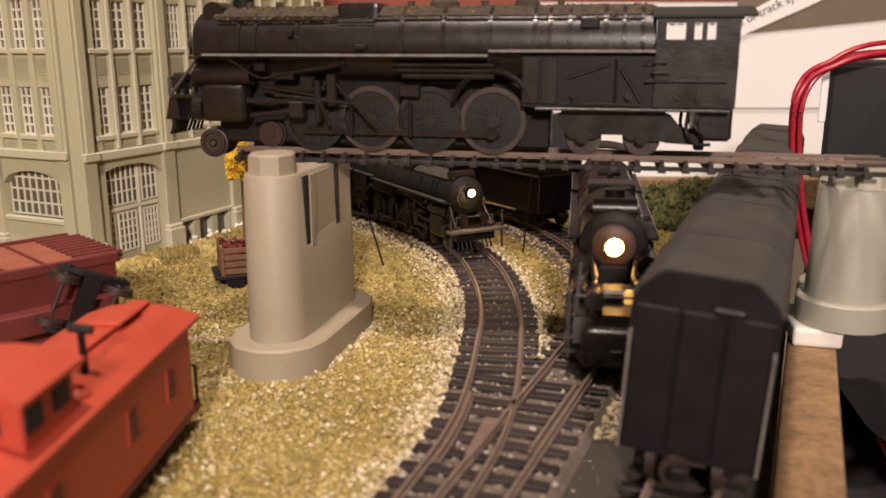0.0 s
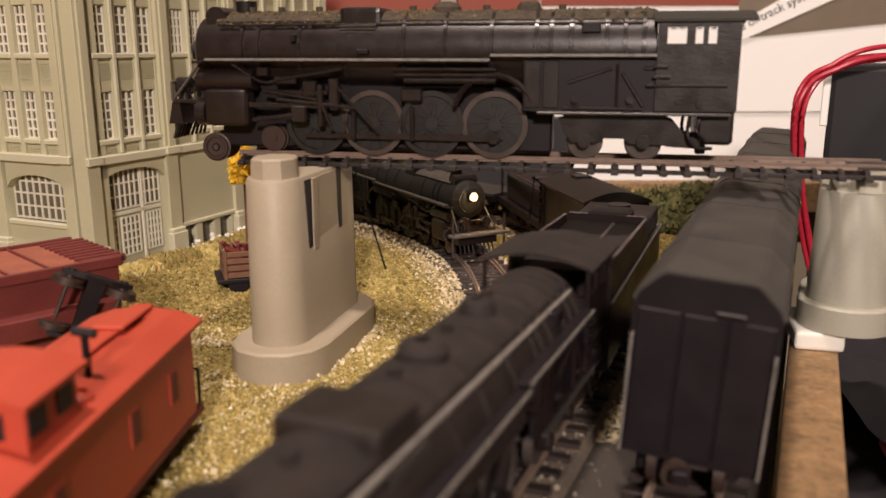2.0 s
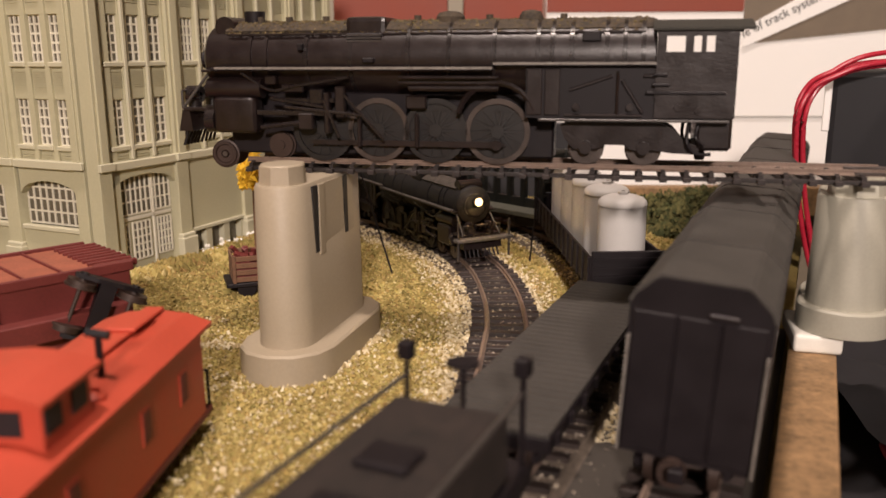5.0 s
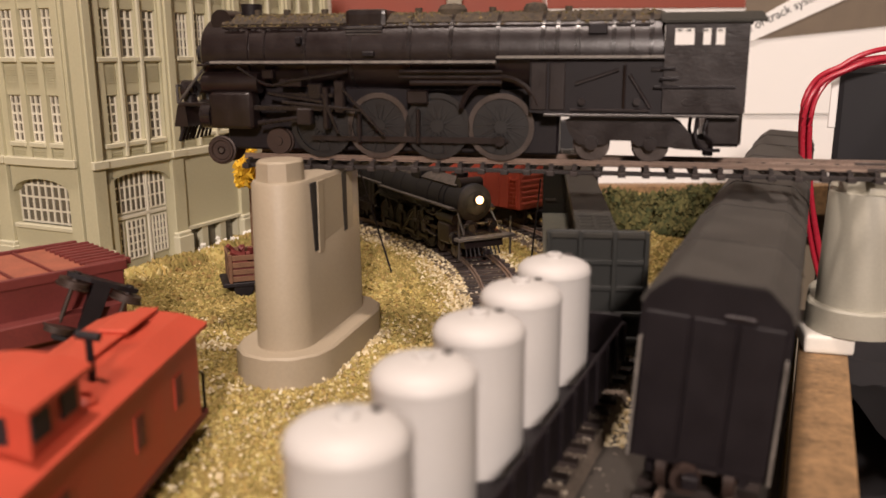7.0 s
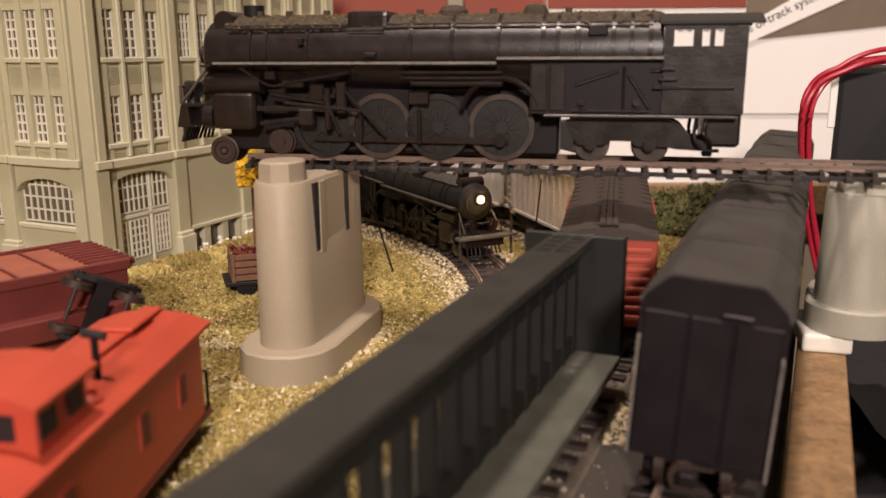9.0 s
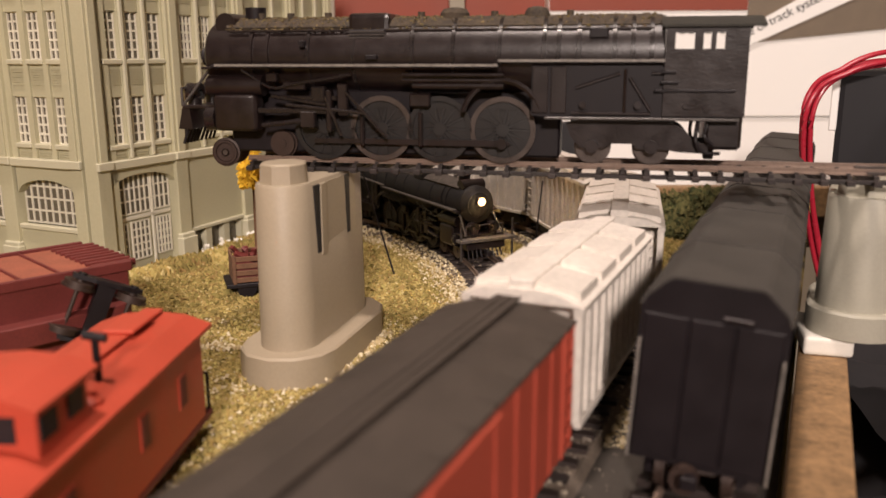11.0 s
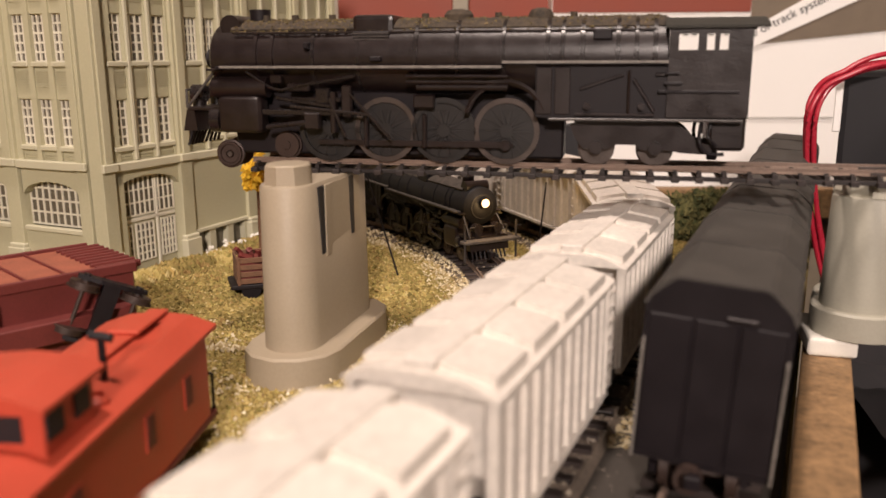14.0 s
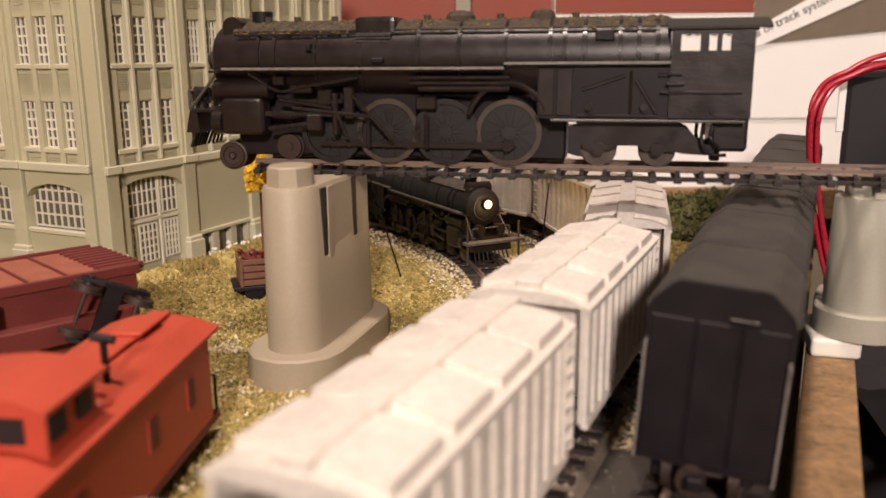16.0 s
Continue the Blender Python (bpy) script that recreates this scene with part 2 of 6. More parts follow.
def finish(bm, name, material, smooth=False):
    bmesh.ops.recalc_face_normals(bm, faces=bm.faces)
    me = bpy.data.meshes.new(name)
    bm.to_mesh(me)
    bm.free()
    me.materials.append(material)
    if smooth:
        for p in me.polygons:
            p.use_smooth = True
        me.set_sharp_from_angle(angle=radians(35))
    return me


def part(name, bm, material, parent, label="", smooth=False, at=None):
    ob = new(name, finish(bm, name, material, smooth))
    if parent is not None:
        ob.parent = parent
    if at is not None:
        ob.matrix_basis = at
    if label:
        tagged(ob, label)
    return ob


def thing(name, m, label, category, group=""):
    ob = new(name)
    ob.empty_display_size = 0.01
    ob.matrix_basis = m
    return tagged(ob, label, category, group)


def B():
    return bmesh.new()


def bx(name, material, parent, *dims, bev=0.0003, label="", seg=1, at=None):
    bm = B()
    box(bm, *dims, bev=bev, seg=seg)
    return part(name, bm, material, parent, label, at=at)


# ---- plan ----
RAIL = 0.0085
HEAD = radians(23.3)
RIGHT = Vector((math.cos(HEAD), -math.sin(HEAD), 0))
FWD = Vector((math.sin(HEAD), math.cos(HEAD), 0))
BEND = Vector((0.0599, 0.31, 0))
RADIUS = 0.262
TURN = radians(73)


def main_line(s):
    """Centre and heading (towards the viewer) of the running track, s metres past the bend."""
    s = float(s)
    if s >= 0:
        return BEND - FWD * s, HEAD
    a = min(-s / RADIUS, TURN)
    ph = HEAD - a
    c = BEND - RADIUS * Vector((math.cos(HEAD), -math.sin(HEAD), 0))
    p = c + RADIUS * Vector((math.cos(ph), -math.sin(ph), 0))
    rest = -s - a * RADIUS
    return p + rest * Vector((math.sin(ph), math.cos(ph), 0)), ph


SIDING = smooth_path([(-0.078, 0.0, 0), (-0.036, 0.10, 0), (-0.003, 0.187, 0), (0.0095, 0.2245, 0), (0.0165, 0.2605, 0), (0.0212, 0.30, 0), (0.0243, 0.335, 0), (0.0238, 0.378, 0), (0.0180, 0.427, 0), (0.004, 0.474, 0), (-0.020, 0.520, 0), (-0.055, 0.562, 0), (-0.074, 0.586, 0), (-0.086, 0.610, 0)], 10)


# ---- room and table ----
def room():
    bm = B(); box(bm, -3.4, 2.6, -2.8, -2.7, -0.9, 2.4)
    tagged(part("wall_south", bm, M_WALL, None), "plain warm white room wall", "wall", kind="structure")
    bm = B(); box(bm, -3.4, 2.6, 2.4, 2.5, -0.9, 2.4)
    tagged(part("wall_north", bm, M_WALL, None), "plain warm white room wall", "wall", kind="structure")
    bm = B(); box(bm, -3.5, -3.4, -2.8, 2.5, -0.9, 2.4)
    tagged(part("wall_west", bm, M_WALL, None), "plain warm white room wall", "wall", kind="structure")
    bm = B(); box(bm, 2.6, 2.7, -2.8, 2.5, -0.9, 2.4)
    tagged(part("wall_east", bm, M_WALL, None), "plain warm white room wall", "wall", kind="structure")
    bm = B(); box(bm, -3.5, 2.7, -2.8, 2.5, 2.4, 2.5)
    tagged(part("ceiling", bm, M_WALL, None), "plain warm white ceiling", "ceiling", kind="structure")
    bm = B(); box(bm, -3.5, 2.7, -2.8, 2.5, -1.0, -0.9)
    tagged(part("floor", bm, M_FLOOR, None), "dark brown room floor", "floor", kind="structure")


room()
EDGE = 0.0682     # table edge, metres right of the running track
def off(along, side, z=0.0):
    """A point along the straight of the running track, and to its right."""
    p = BEND + FWD * float(along) + RIGHT * float(side)
    return Vector((p.x, p.y, z))


def table_top():
    bm = B()
    far = 0.705
    a, b = off(-2.2, EDGE), off(0.0, EDGE)
    k = (far - b.y) / FWD.y
    c = b + FWD * k
    # a tongue of the table carries the track away behind the factory
    q, h = main_line(-2.85)
    e = q + 0.035 * Vector((math.cos(h), -math.sin(h), 0))
    q, h = main_line(-RADIUS * TURN)
    d = q + 0.035 * Vector((math.cos(h), -math.sin(h), 0))
    d = d + (far - d.y) / math.cos(h) * Vector((math.sin(h), math.cos(h), 0))
    poly = [(-2.9, -2.0), (a.x, a.y), (c.x, c.y), (d.x, far), (e.x, e.y), (-2.9, e.y)]
    prism(bm, poly, "z", -0.02, 0.0)
    tagged(part("ground", bm, M_GROUND, None), "layout tabletop covered with olive-brown turf", "ground", kind="structure")


table_top()


def scatter(name, pts, size, material, label, category, flat=0.7, seed=1):
    """Thousands of tiny uneven clumps in one mesh."""
    rng = np.random.default_rng(seed)
    base = np.array([(1, 0, -0.5), (-0.5, 0.87, -0.5), (-0.5, -0.87, -0.5), (0, 0, 0.9), (0.6, 0.6, 0.35)])
    tri = np.array([(0, 1, 4), (1, 3, 4), (0, 4, 3), (1, 2, 3), (2, 0, 3), (0, 2, 1)])
    n = len(pts)
    sz = size * (0.45 + rng.random(n) ** 2 * 1.1)
    ang = rng.random(n) * 6.283
    c, s = np.cos(ang), np.sin(ang)
    v = np.repeat(base[None], n, 0) + rng.normal(0, 0.22, (n, 5, 3))
    x = v[:, :, 0] * c[:, None] - v[:, :, 1] * s[:, None]
    y = v[:, :, 0] * s[:, None] + v[:, :, 1] * c[:, None]
    v = np.stack([x, y, v[:, :, 2] * flat], 2) * sz[:, None, None] + np.asarray(pts)[:, None]
    f = (tri[None] + 5 * np.arange(n)[:, None, None]).reshape(-1, 3)
    me = bpy.data.meshes.new(name)
    me.from_pydata(v.reshape(-1, 3).tolist(), [], f.tolist())
    me.materials.append(material)
    return tagged(new(name, me), label, category, kind="stuff")


def polyline_distance(p, line):
    """Least distance of points p (n, 2) from a polyline."""
    best = np.full(len(p), 9.0)
    for a, b in zip(line[:-1], line[1:]):
        d = b - a
        t = np.clip(((p - a) @ d) / max(d @ d, 1e-12), 0, 1)
        best = np.minimum(best, np.hypot(*(p - a - t[:, None] * d).T))
    return best


MAINPTS = np.array([list(main_line(s)[0].xy) for s in np.arange(-0.75, 0.5, 0.02)])
SIDEPTS = np.array([list(p.xy) for p in SIDING[::4]])
PARK = 0.0474
PARKPTS = np.array([list(off(a, PARK).xy) for a in (-0.6, 0.45)])
BC = Vector((-0.1810, 0.4265, 0))     # corner of the factory
E1 = Vector((math.sin(radians(24)), math.cos(radians(24)), 0))
E2 = Vector((-E1.y, E1.x, 0))


def scenery():
    rng = np.random.default_rng(5)
    p = np.stack([rng.uniform(-0.36, 0.24, 360000), rng.uniform(0.13, 0.70, 360000)], 1)
    dm, ds, dp = polyline_distance(p, MAINPTS), polyline_distance(p, SIDEPTS), polyline_distance(p, PARKPTS)
    rel = p - np.array(BC.xy)
    inside = ((rel @ np.array(E1.xy)) > 0.004) & ((rel @ np.array(E2.xy)) > 0.004)
    right = (p - np.array(BEND.xy)) @ np.array(RIGHT.xy)
    d = np.minimum(dm, ds)
    near_r = (right > 0.0) & (p[:, 1] < 0.36)
    clear = (d > 0.0165) & (dp > 0.017) & ~inside & (right < EDGE - 0.004)
    k = np.sin(p[:, 0] * 71) * np.sin(p[:, 1] * 53 + 1) * 0.5 + 0.5
    turf = clear & ~near_r & (rng.random(len(p)) < 0.35 + 0.6 * k)
    q = p[turf][:165000]
    scatter("ground_turf", np.c_[q, 0.0002 + rng.random(len(q)) * 0.0005], 0.00080, M_TURF, "olive and straw-coloured ground foam turf", "turf")
    tall = clear & ~near_r & (rng.random(len(p)) < 0.028) & (p[:, 1] > 0.35)
    q = p[tall]
    scatter("coarse_turf", np.c_[q, 0.0006 + rng.random(len(q)) * 0.001], 0.0017, M_OLIVE, "coarse olive foam tufts on the turf", "turf", seed=3)
    k2 = np.sin(p[:, 0] * 120 + 2) * np.sin(p[:, 1] * 97) + np.sin(p[:, 0] * 43 + p[:, 1] * 61)
    # olive patches thicken towards the back to paint shade behind the pier
    far = np.clip((p[:, 1] - 0.325) / 0.05, 0, 1)
    mott = clear & ~near_r & (k2 > 0.1 - 0.9 * far) & (rng.random(len(p)) < 0.09 + 0.20 * far)
    q = p[mott]
    scatter("olive_and_shade_patches", np.c_[q, 0.0006 + rng.random(len(q)) * 0.0006], 0.0010, M_OLIVE, "darker olive foam patches, thickened behind the pier as painted shade", "turf", seed=5)
    pale = clear & ~near_r & (p[:, 1] < 0.36) & (rng.random(len(p)) < 0.07 + 0.10 * (0.36 - p[:, 1]))
    q = p[pale]
    scatter("pale_granules", np.c_[q, 0.0009 + rng.random(len(q)) * 0.0006], 0.00078, M_BALLAST, "pale cream granules strewn over the turf", "turf", seed=4)
    # ballast shoulder of the siding and the running track
    b = rng.random(len(p))
    sh = (ds > 0.0150) & (ds < 0.0160 + 0.015 * b ** 1.3 + 0.003 * k) & (dm > 0.013) & ~near_r & (dp > 0.017) & (rng.random(len(p)) < 0.8)
    sh |= (dm > 0.0150) & (dm < 0.0150 + 0.009 * b ** 1.6) & (ds > 0.013) & (dp > 0.017) & (p[:, 1] > 0.34) & (rng.random(len(p)) < 0.7)
    q = p[sh]
    dq = d[sh]
    scatter("track_ballast", np.c_[q, 0.0008 + np.clip(0.0046 * (0.0198 - dq) / 0.0036, 0, 0.0042) + rng.random(len(q)) * 0.0009], 0.00092, M_BALLAST, "cream crushed-stone ballast beside the ties", "ballast", seed=7)
    inn = (d < 0.0165) & (rng.random(len(p)) < 0.20)
    q = p[inn]
    scatter("ballast_between_ties", np.c_[q, 0.0046 + rng.random(len(q)) * 0.0008], 0.00085, M_GREYSTONE, "grey and cream stones lying between the ties", "ballast", seed=9)
    gap = near_r & (dm > 0.0155) & (dp > 0.0165) & (right < 0.04) & (rng.random(len(p)) < 0.5)
    q = p[gap]
    scatter("stones_between_tracks", np.c_[q, 0.0005 + rng.random(len(q)) * 0.001], 0.0012, M_GREYSTONE, "loose grey and cream stones between two tracks", "ballast", seed=11)
    gap2 = near_r & (dm > 0.0165) & (dm < 0.023) & (p[:, 1] > 0.23) & (rng.random(len(p)) < 0.6)
    q = p[gap2]
    scatter("spilled_ballast", np.c_[q, 0.001 + rng.random(len(q)) * 0.0015], 0.0016, M_BALLAST, "cream ballast spilled beside the running track", "ballast", seed=12)
    # bare stones at the pier and the factory
    n = 260
    a = rng.random(n)
    q = np.c_[-0.0468 + 0.018 * a + rng.normal(0, 0.0016, n), 0.2885 + 0.054 * a + rng.normal(0, 0.0016, n), np.full(n, 0.0008)]
    scatter("pier_ballast", q, 0.0015, M_BALLAST, "line of cream stones along the pier foot", "ballast", seed=13)
    n = 150
    q = np.c_[rng.uniform(-0.115, -0.079, n), 0.322 + rng.normal(0, 0.0016, n), np.full(n, 0.0008)]
    scatter("stone_line", q, 0.0016, M_BALLAST, "thin line of cream stones across the turf", "ballast", seed=14)


scenery()


def bush(x, y, r, h, material, label, name="bush", n=420, seed=0):
    rng = np.random.default_rng(seed)
    v = rng.normal(0, 1, (n, 3))
    v /= np.linalg.norm(v, axis=1)[:, None]
    v *= (0.55 + 0.5 * rng.random(n))[:, None]
    k = 1 + 0.25 * np.sin(v[:, 0] * 5 + seed) * np.cos(v[:, 1] * 4)
    q = np.c_[x + v[:, 0] * r * k, y + v[:, 1] * r, np.abs(v[:, 2]) * h * k + 0.001]
    ob = scatter(name, q, 0.0019, material, label, name, flat=1.0, seed=seed)
    ob["kind"] = ""
    return ob


def shrubs():
    rng = np.random.default_rng(2)
    for i in range(9):
        s = 0.002 + i * 0.0175
        p = BC + E1 * (0.012 + s) - E2 * (0.010 + rng.random() * 0.010)
        bush(p.x, p.y, 0.009 + 0.004 * rng.random(), 0.0016 + 0.0028 * rng.random(), M_OLIVE if i % 3 else M_TURF, "low olive-green foam shrub at the factory wall", seed=i, n=620)
    for i, (x, y, r, h) in enumerate(((0.150, 0.585, 0.030, 0.018), (0.178, 0.61, 0.026, 0.016), (0.128, 0.62, 0.026, 0.014), (0.112, 0.555, 0.018, 0.010), (0.20, 0.64, 0.024, 0.015), (0.155, 0.54, 0.020, 0.008))):
        bush(x, y, r, h, M_BUSH, "dark green foam shrub by the curve", seed=20 + i, n=1300)
    # white rubble against the basement windows
    rr = np.random.default_rng(44)
    for s0, n in ((0.066, 26), (0.083, 60), (0.097, 80), (0.112, 60)):
        q = np.array(BC.xy) + np.outer(s0 + rr.normal(0, 0.0032, n), np.array(E1.xy)) - np.outer(0.0055 + np.abs(rr.normal(0, 0.0022, n)), np.array(E2.xy))
        heap = scatter("rubble_heap", np.c_[q, 0.0006 + np.abs(rr.normal(0, 0.0024, n))], 0.0016, M_FOAM, "small heap of white rubble at a basement window", "rubble", seed=int(s0 * 1000))
        heap["kind"] = ""
    bm = B()
    bmesh.ops.create_icosphere(bm, subdivisions=2, radius=0.004, matrix=Matrix.Translation((0.166, 0.532, 0.004)) @ Matrix.Diagonal((1.5, 1, 0.9, 1)))
    for v in bm.verts:
        v.co += 0.0012 * noise.noise_vector(v.co * 400)
    tagged(part("white_stone", bm, M_FOAM, None), "small white stone among green shrubs", "stone")


shrubs()


# ---- track ----
def rail_profile():
    h = 0.0021
    return [(-0.0011, 0), (0.0011, 0), (0.0011, 0.0004), (0.0003, 0.0008), (0.0003, 0.0014), (0.0005, 0.0016), (0.0005, h), (-0.0005, h), (-0.0005, 0.0016), (-0.0003, 0.0014), (-0.0003, 0.0008), (-0.0011, 0.0004)]


def rail(parent, line, side, z=RAIL - 0.0021):
    """One rail along a line of points, side metres to the right of it."""
    bm = B()
    rings = []
    for i, p in enumerate(line):
        d = (line[min(i + 1, len(line) - 1)] - line[max(i - 1, 0)]).normalized()
        r = Vector((d.y, -d.x, 0))
        rings.append([bm.verts.new(Vector((p.x, p.y, z)) + r * (side + u) + Vector((0, 0, w))) for u, w in rail_profile()])
    for a, b in zip(rings, rings[1:]):
        for k in range(len(a)):
            bm.faces.new((a[k], a[(k + 1) % len(a)], b[(k + 1) % len(a)], b[k]))
    bm.faces.new(rings[0]); bm.faces.new(rings[-1])
    return part("rail", bm, M_RAIL, parent)


def tie_mesh(name, length, w=0.0036, h=0.0024):
    bm = B()
    box(bm, -length / 2, length / 2, -w / 2, w / 2, 0, h, bev=0.0002)
    for sx in (-1, 1):
        for k in (-1, 1):
            box(bm, sx * 0.00825 + k * 0.0014 - 0.0004, sx * 0.00825 + k * 0.0014 + 0.0004, -0.0006, 0.0006, h, h + 0.0005)
    return finish(bm, name, M_TIE)


TIE = tie_mesh("tie", 0.030)
TIE_Z = RAIL - 0.0021 - 0.0024


def lay_ties(parent, line, pitch=0.0092, skip=None, z=TIE_Z):
    run, want = 0.0, 0.0
    for a, b in zip(line, line[1:]):
        L = (b - a).length
        while want <= run + L:
            p = a.lerp(b, (want - run) / L)
            if skip is None or not skip(p):
                d = (b - a)
                o = new("tie", TIE)
                o.parent = parent
                o.matrix_basis = pose(p.x, p.y, z, 0, 0, math.degrees(math.atan2(d.y, d.x)) - 90 + random.uniform(-1, 1))
            want += pitch
        run += L


def track_bed(line, top):
    """Raised bed of fine stone under a line of track."""
    bm = B()
    rings = []
    for i, p in enumerate(line):
        d = (line[min(i + 1, len(line) - 1)] - line[max(i - 1, 0)]).normalized()
        r = Vector((d.y, -d.x, 0))
        rings.append([bm.verts.new(Vector((p.x, p.y, w)) + r * u) for u, w in ((-0.0195, 0.0002), (-0.0160, top), (0.0160, top), (0.0195, 0.0002))])
    for a, b in zip(rings, rings[1:]):
        for k in range(4):
            bm.faces.new((a[k], a[(k + 1) % 4], b[(k + 1) % 4], b[k]))
    bm.faces.new(rings[0]); bm.faces.new(rings[-1])
    tagged(part("track_bed", bm, M_BED, None), "brown-grey fine stone bed under the ties", "track bed", kind="structure")


def tracks():
    track_bed([main_line(s)[0] for s in np.arange(0.5, -0.78, -0.012)], 0.0048)
    track_bed([p for p in SIDING if p.y < 0.6], 0.0045)
    def zone(p):
        return 0.08 < p.y < 0.272
    t = thing("curved_track", pose(0, 0, 0), "running track with brown ties, curving past the pier", "track")
    line = [main_line(s)[0] for s in np.arange(2.2, 0.0, -0.1)] + [main_line(s)[0] for s in np.arange(0.0, -0.78, -0.012)]
    line += [main_line(s)[0] for s in np.arange(-0.85, -2.82, -0.1)]
    for sd in (-0.00825, 0.00825):
        rail(t, line, sd)
    lay_ties(t, [p for p in line if 0.0 < p.y < 0.70 and p.x > -0.2], skip=zone)
    bm = B()
    for s in list(np.arange(2.1, 0.36, -0.0058)) + list(np.arange(-0.445, -2.8, -0.0058)):
        p, h = main_line(s)
        m = pose(p.x, p.y, TIE_Z, 0, 0, -math.degrees(h))
        bmesh.ops.create_cube(bm, size=1, matrix=m @ Matrix.Diagonal((0.03, 0.0026, 0.0024, 1)) @ Matrix.Translation((0, 0, 0.5)))
    tagged(part("rear_ties", bm, M_TIE, t), "row of brown ties", kind="stuff")
    u = thing("siding_track", pose(0, 0, 0), "siding with weathered rails joining the running track", "track")
    for sd in (-0.00825, 0.00825):
        rail(u, [p for p in SIDING], sd)
    lay_ties(u, [p for p in SIDING if p.x > -0.14], skip=zone)
    # long turnout ties under both routes
    k = 0
    for y in np.arange(0.085, 0.272, 0.0090):
        a = min(SIDING, key=lambda p: abs(p.y - y))
        s = (BEND.y - y) / FWD.y
        b, h = main_line(s)
        L = max((b - a).length, 0.0) + 0.030
        mid = (a + b) / 2
        bm = B()
        box(bm, -L / 2, L / 2, -0.0019, 0.0019, 0, 0.0023, bev=0.0002)
        part("switch_tie", bm, M_TIE, u, at=pose(mid.x, mid.y, TIE_Z, 0, 0, -math.degrees(h) * 0.8 + random.uniform(-1, 1)))
    # guard rails and the frog
    for sd, y0, y1 in ((0.0060, 0.215, 0.26), ):
        rail(t, [main_line(s)[0] for s in np.arange((BEND.y - y0) / FWD.y, (BEND.y - y1) / FWD.y, -0.006)], sd)
    rail(u, [p for p in SIDING if 0.205 < p.y < 0.25], -0.0060)
    bm = B()
    fp = Vector((0.0112, 0.2205, 0))
    prism(bm, [(-0.0012, -0.012), (0.0012, -0.012), (0.0026, 0.012), (-0.0026, 0.012)], "z", RAIL - 0.0021, RAIL - 0.0002, pose(fp.x, fp.y, 0, 0, 0, -20))
    part("frog", bm, M_RAIL, u, "worn metal switch frog")
    w = thing("storage_track", pose(0, 0, 0), "straight storage track under the parked dark cars", "track")
    line = [off(a, PARK) for a in np.arange(-0.62, 0.46, 0.04)]
    for sd in (-0.00825, 0.00825):
        rail(w, line, sd)
    lay_ties(w, [off(a, PARK) for a in np.arange(-0.22, 0.44, 0.04)])
    bm = B()
    a, b, c, d = off(-0.9, 0.018), off(0.06, 0.018), off(0.06, EDGE - 0.001), off(-0.9, EDGE - 0.001)
    prism(bm, [tuple(v.xy) for v in (a, b, c, d)], "z", 0.0003, 0.0022)
    tagged(part("roadbed", bm, M_ROADBED, None), "smooth grey-brown roadbed beside the track", "roadbed", kind="structure")


tracks()


def edge_board():
    bm = B()
    box(bm, -0.0084, 0.0084, -0.75, 0.060, -0.05, 0.0085, bev=0.0008, seg=2)
    o = part("edge_board", bm, M_WOOD, None, at=pose(*off(0.0, EDGE + 0.009), 0, 0, -math.degrees(HEAD)))
    tagged(o, "raw pine edge board along the table", "board", kind="structure")
    bm = B()
    p = off(0.0225, 0.0775)
    box(bm, -0.0086, 0.0086, -0.010, 0.024, 0.0087, 0.0155, bev=0.0016, seg=3)
    tagged(part("foam_block", bm, M_FOAM, None, at=pose(p.x, p.y, 0, 0, 0, -14)), "white foam block wedged under a pier", "block")
    bm = B()
    box(bm, -0.052, 0.62, 0.706, 0.722, -0.02, 0.006, bev=0.001)
    tagged(part("back_ledge", bm, M_WOOD, None), "brown wooden ledge at the back of the table", "ledge", kind="structure")
    # added black board: stands in for the shade seen beneath the bridge
    bm = B()
    box(bm, -0.052, 0.105, 0.690, 0.704, 0.0, 0.062, bev=0.001)
    tagged(part("dark_filler_board", bm, M_BOX, None), "added low black board standing in for shade behind the curve", "board", kind="structure")
    bm = B()
    box(bm, -0.6, 0.9, 0.7225, 1.5, -0.05, -0.02)
    tagged(part("back_shelf", bm, M_FLOOR, None), "dark shelf behind the layout", "shelf", kind="structure")
    bm = B()
    # low dark shelf beside the table edge
    a, b = off(-0.8, EDGE + 0.019), off(0.5, EDGE + 0.019)
    c, d = off(0.5, EDGE + 0.5), off(-0.8, EDGE + 0.5)
    prism(bm, [tuple(v.xy) for v in (a, b, c, d)], "z", -0.07, -0.05)
    tagged(part("side_shelf", bm, M_CLOTH, None), "dark cloth-covered shelf below the table edge", "shelf", kind="structure")


edge_board()


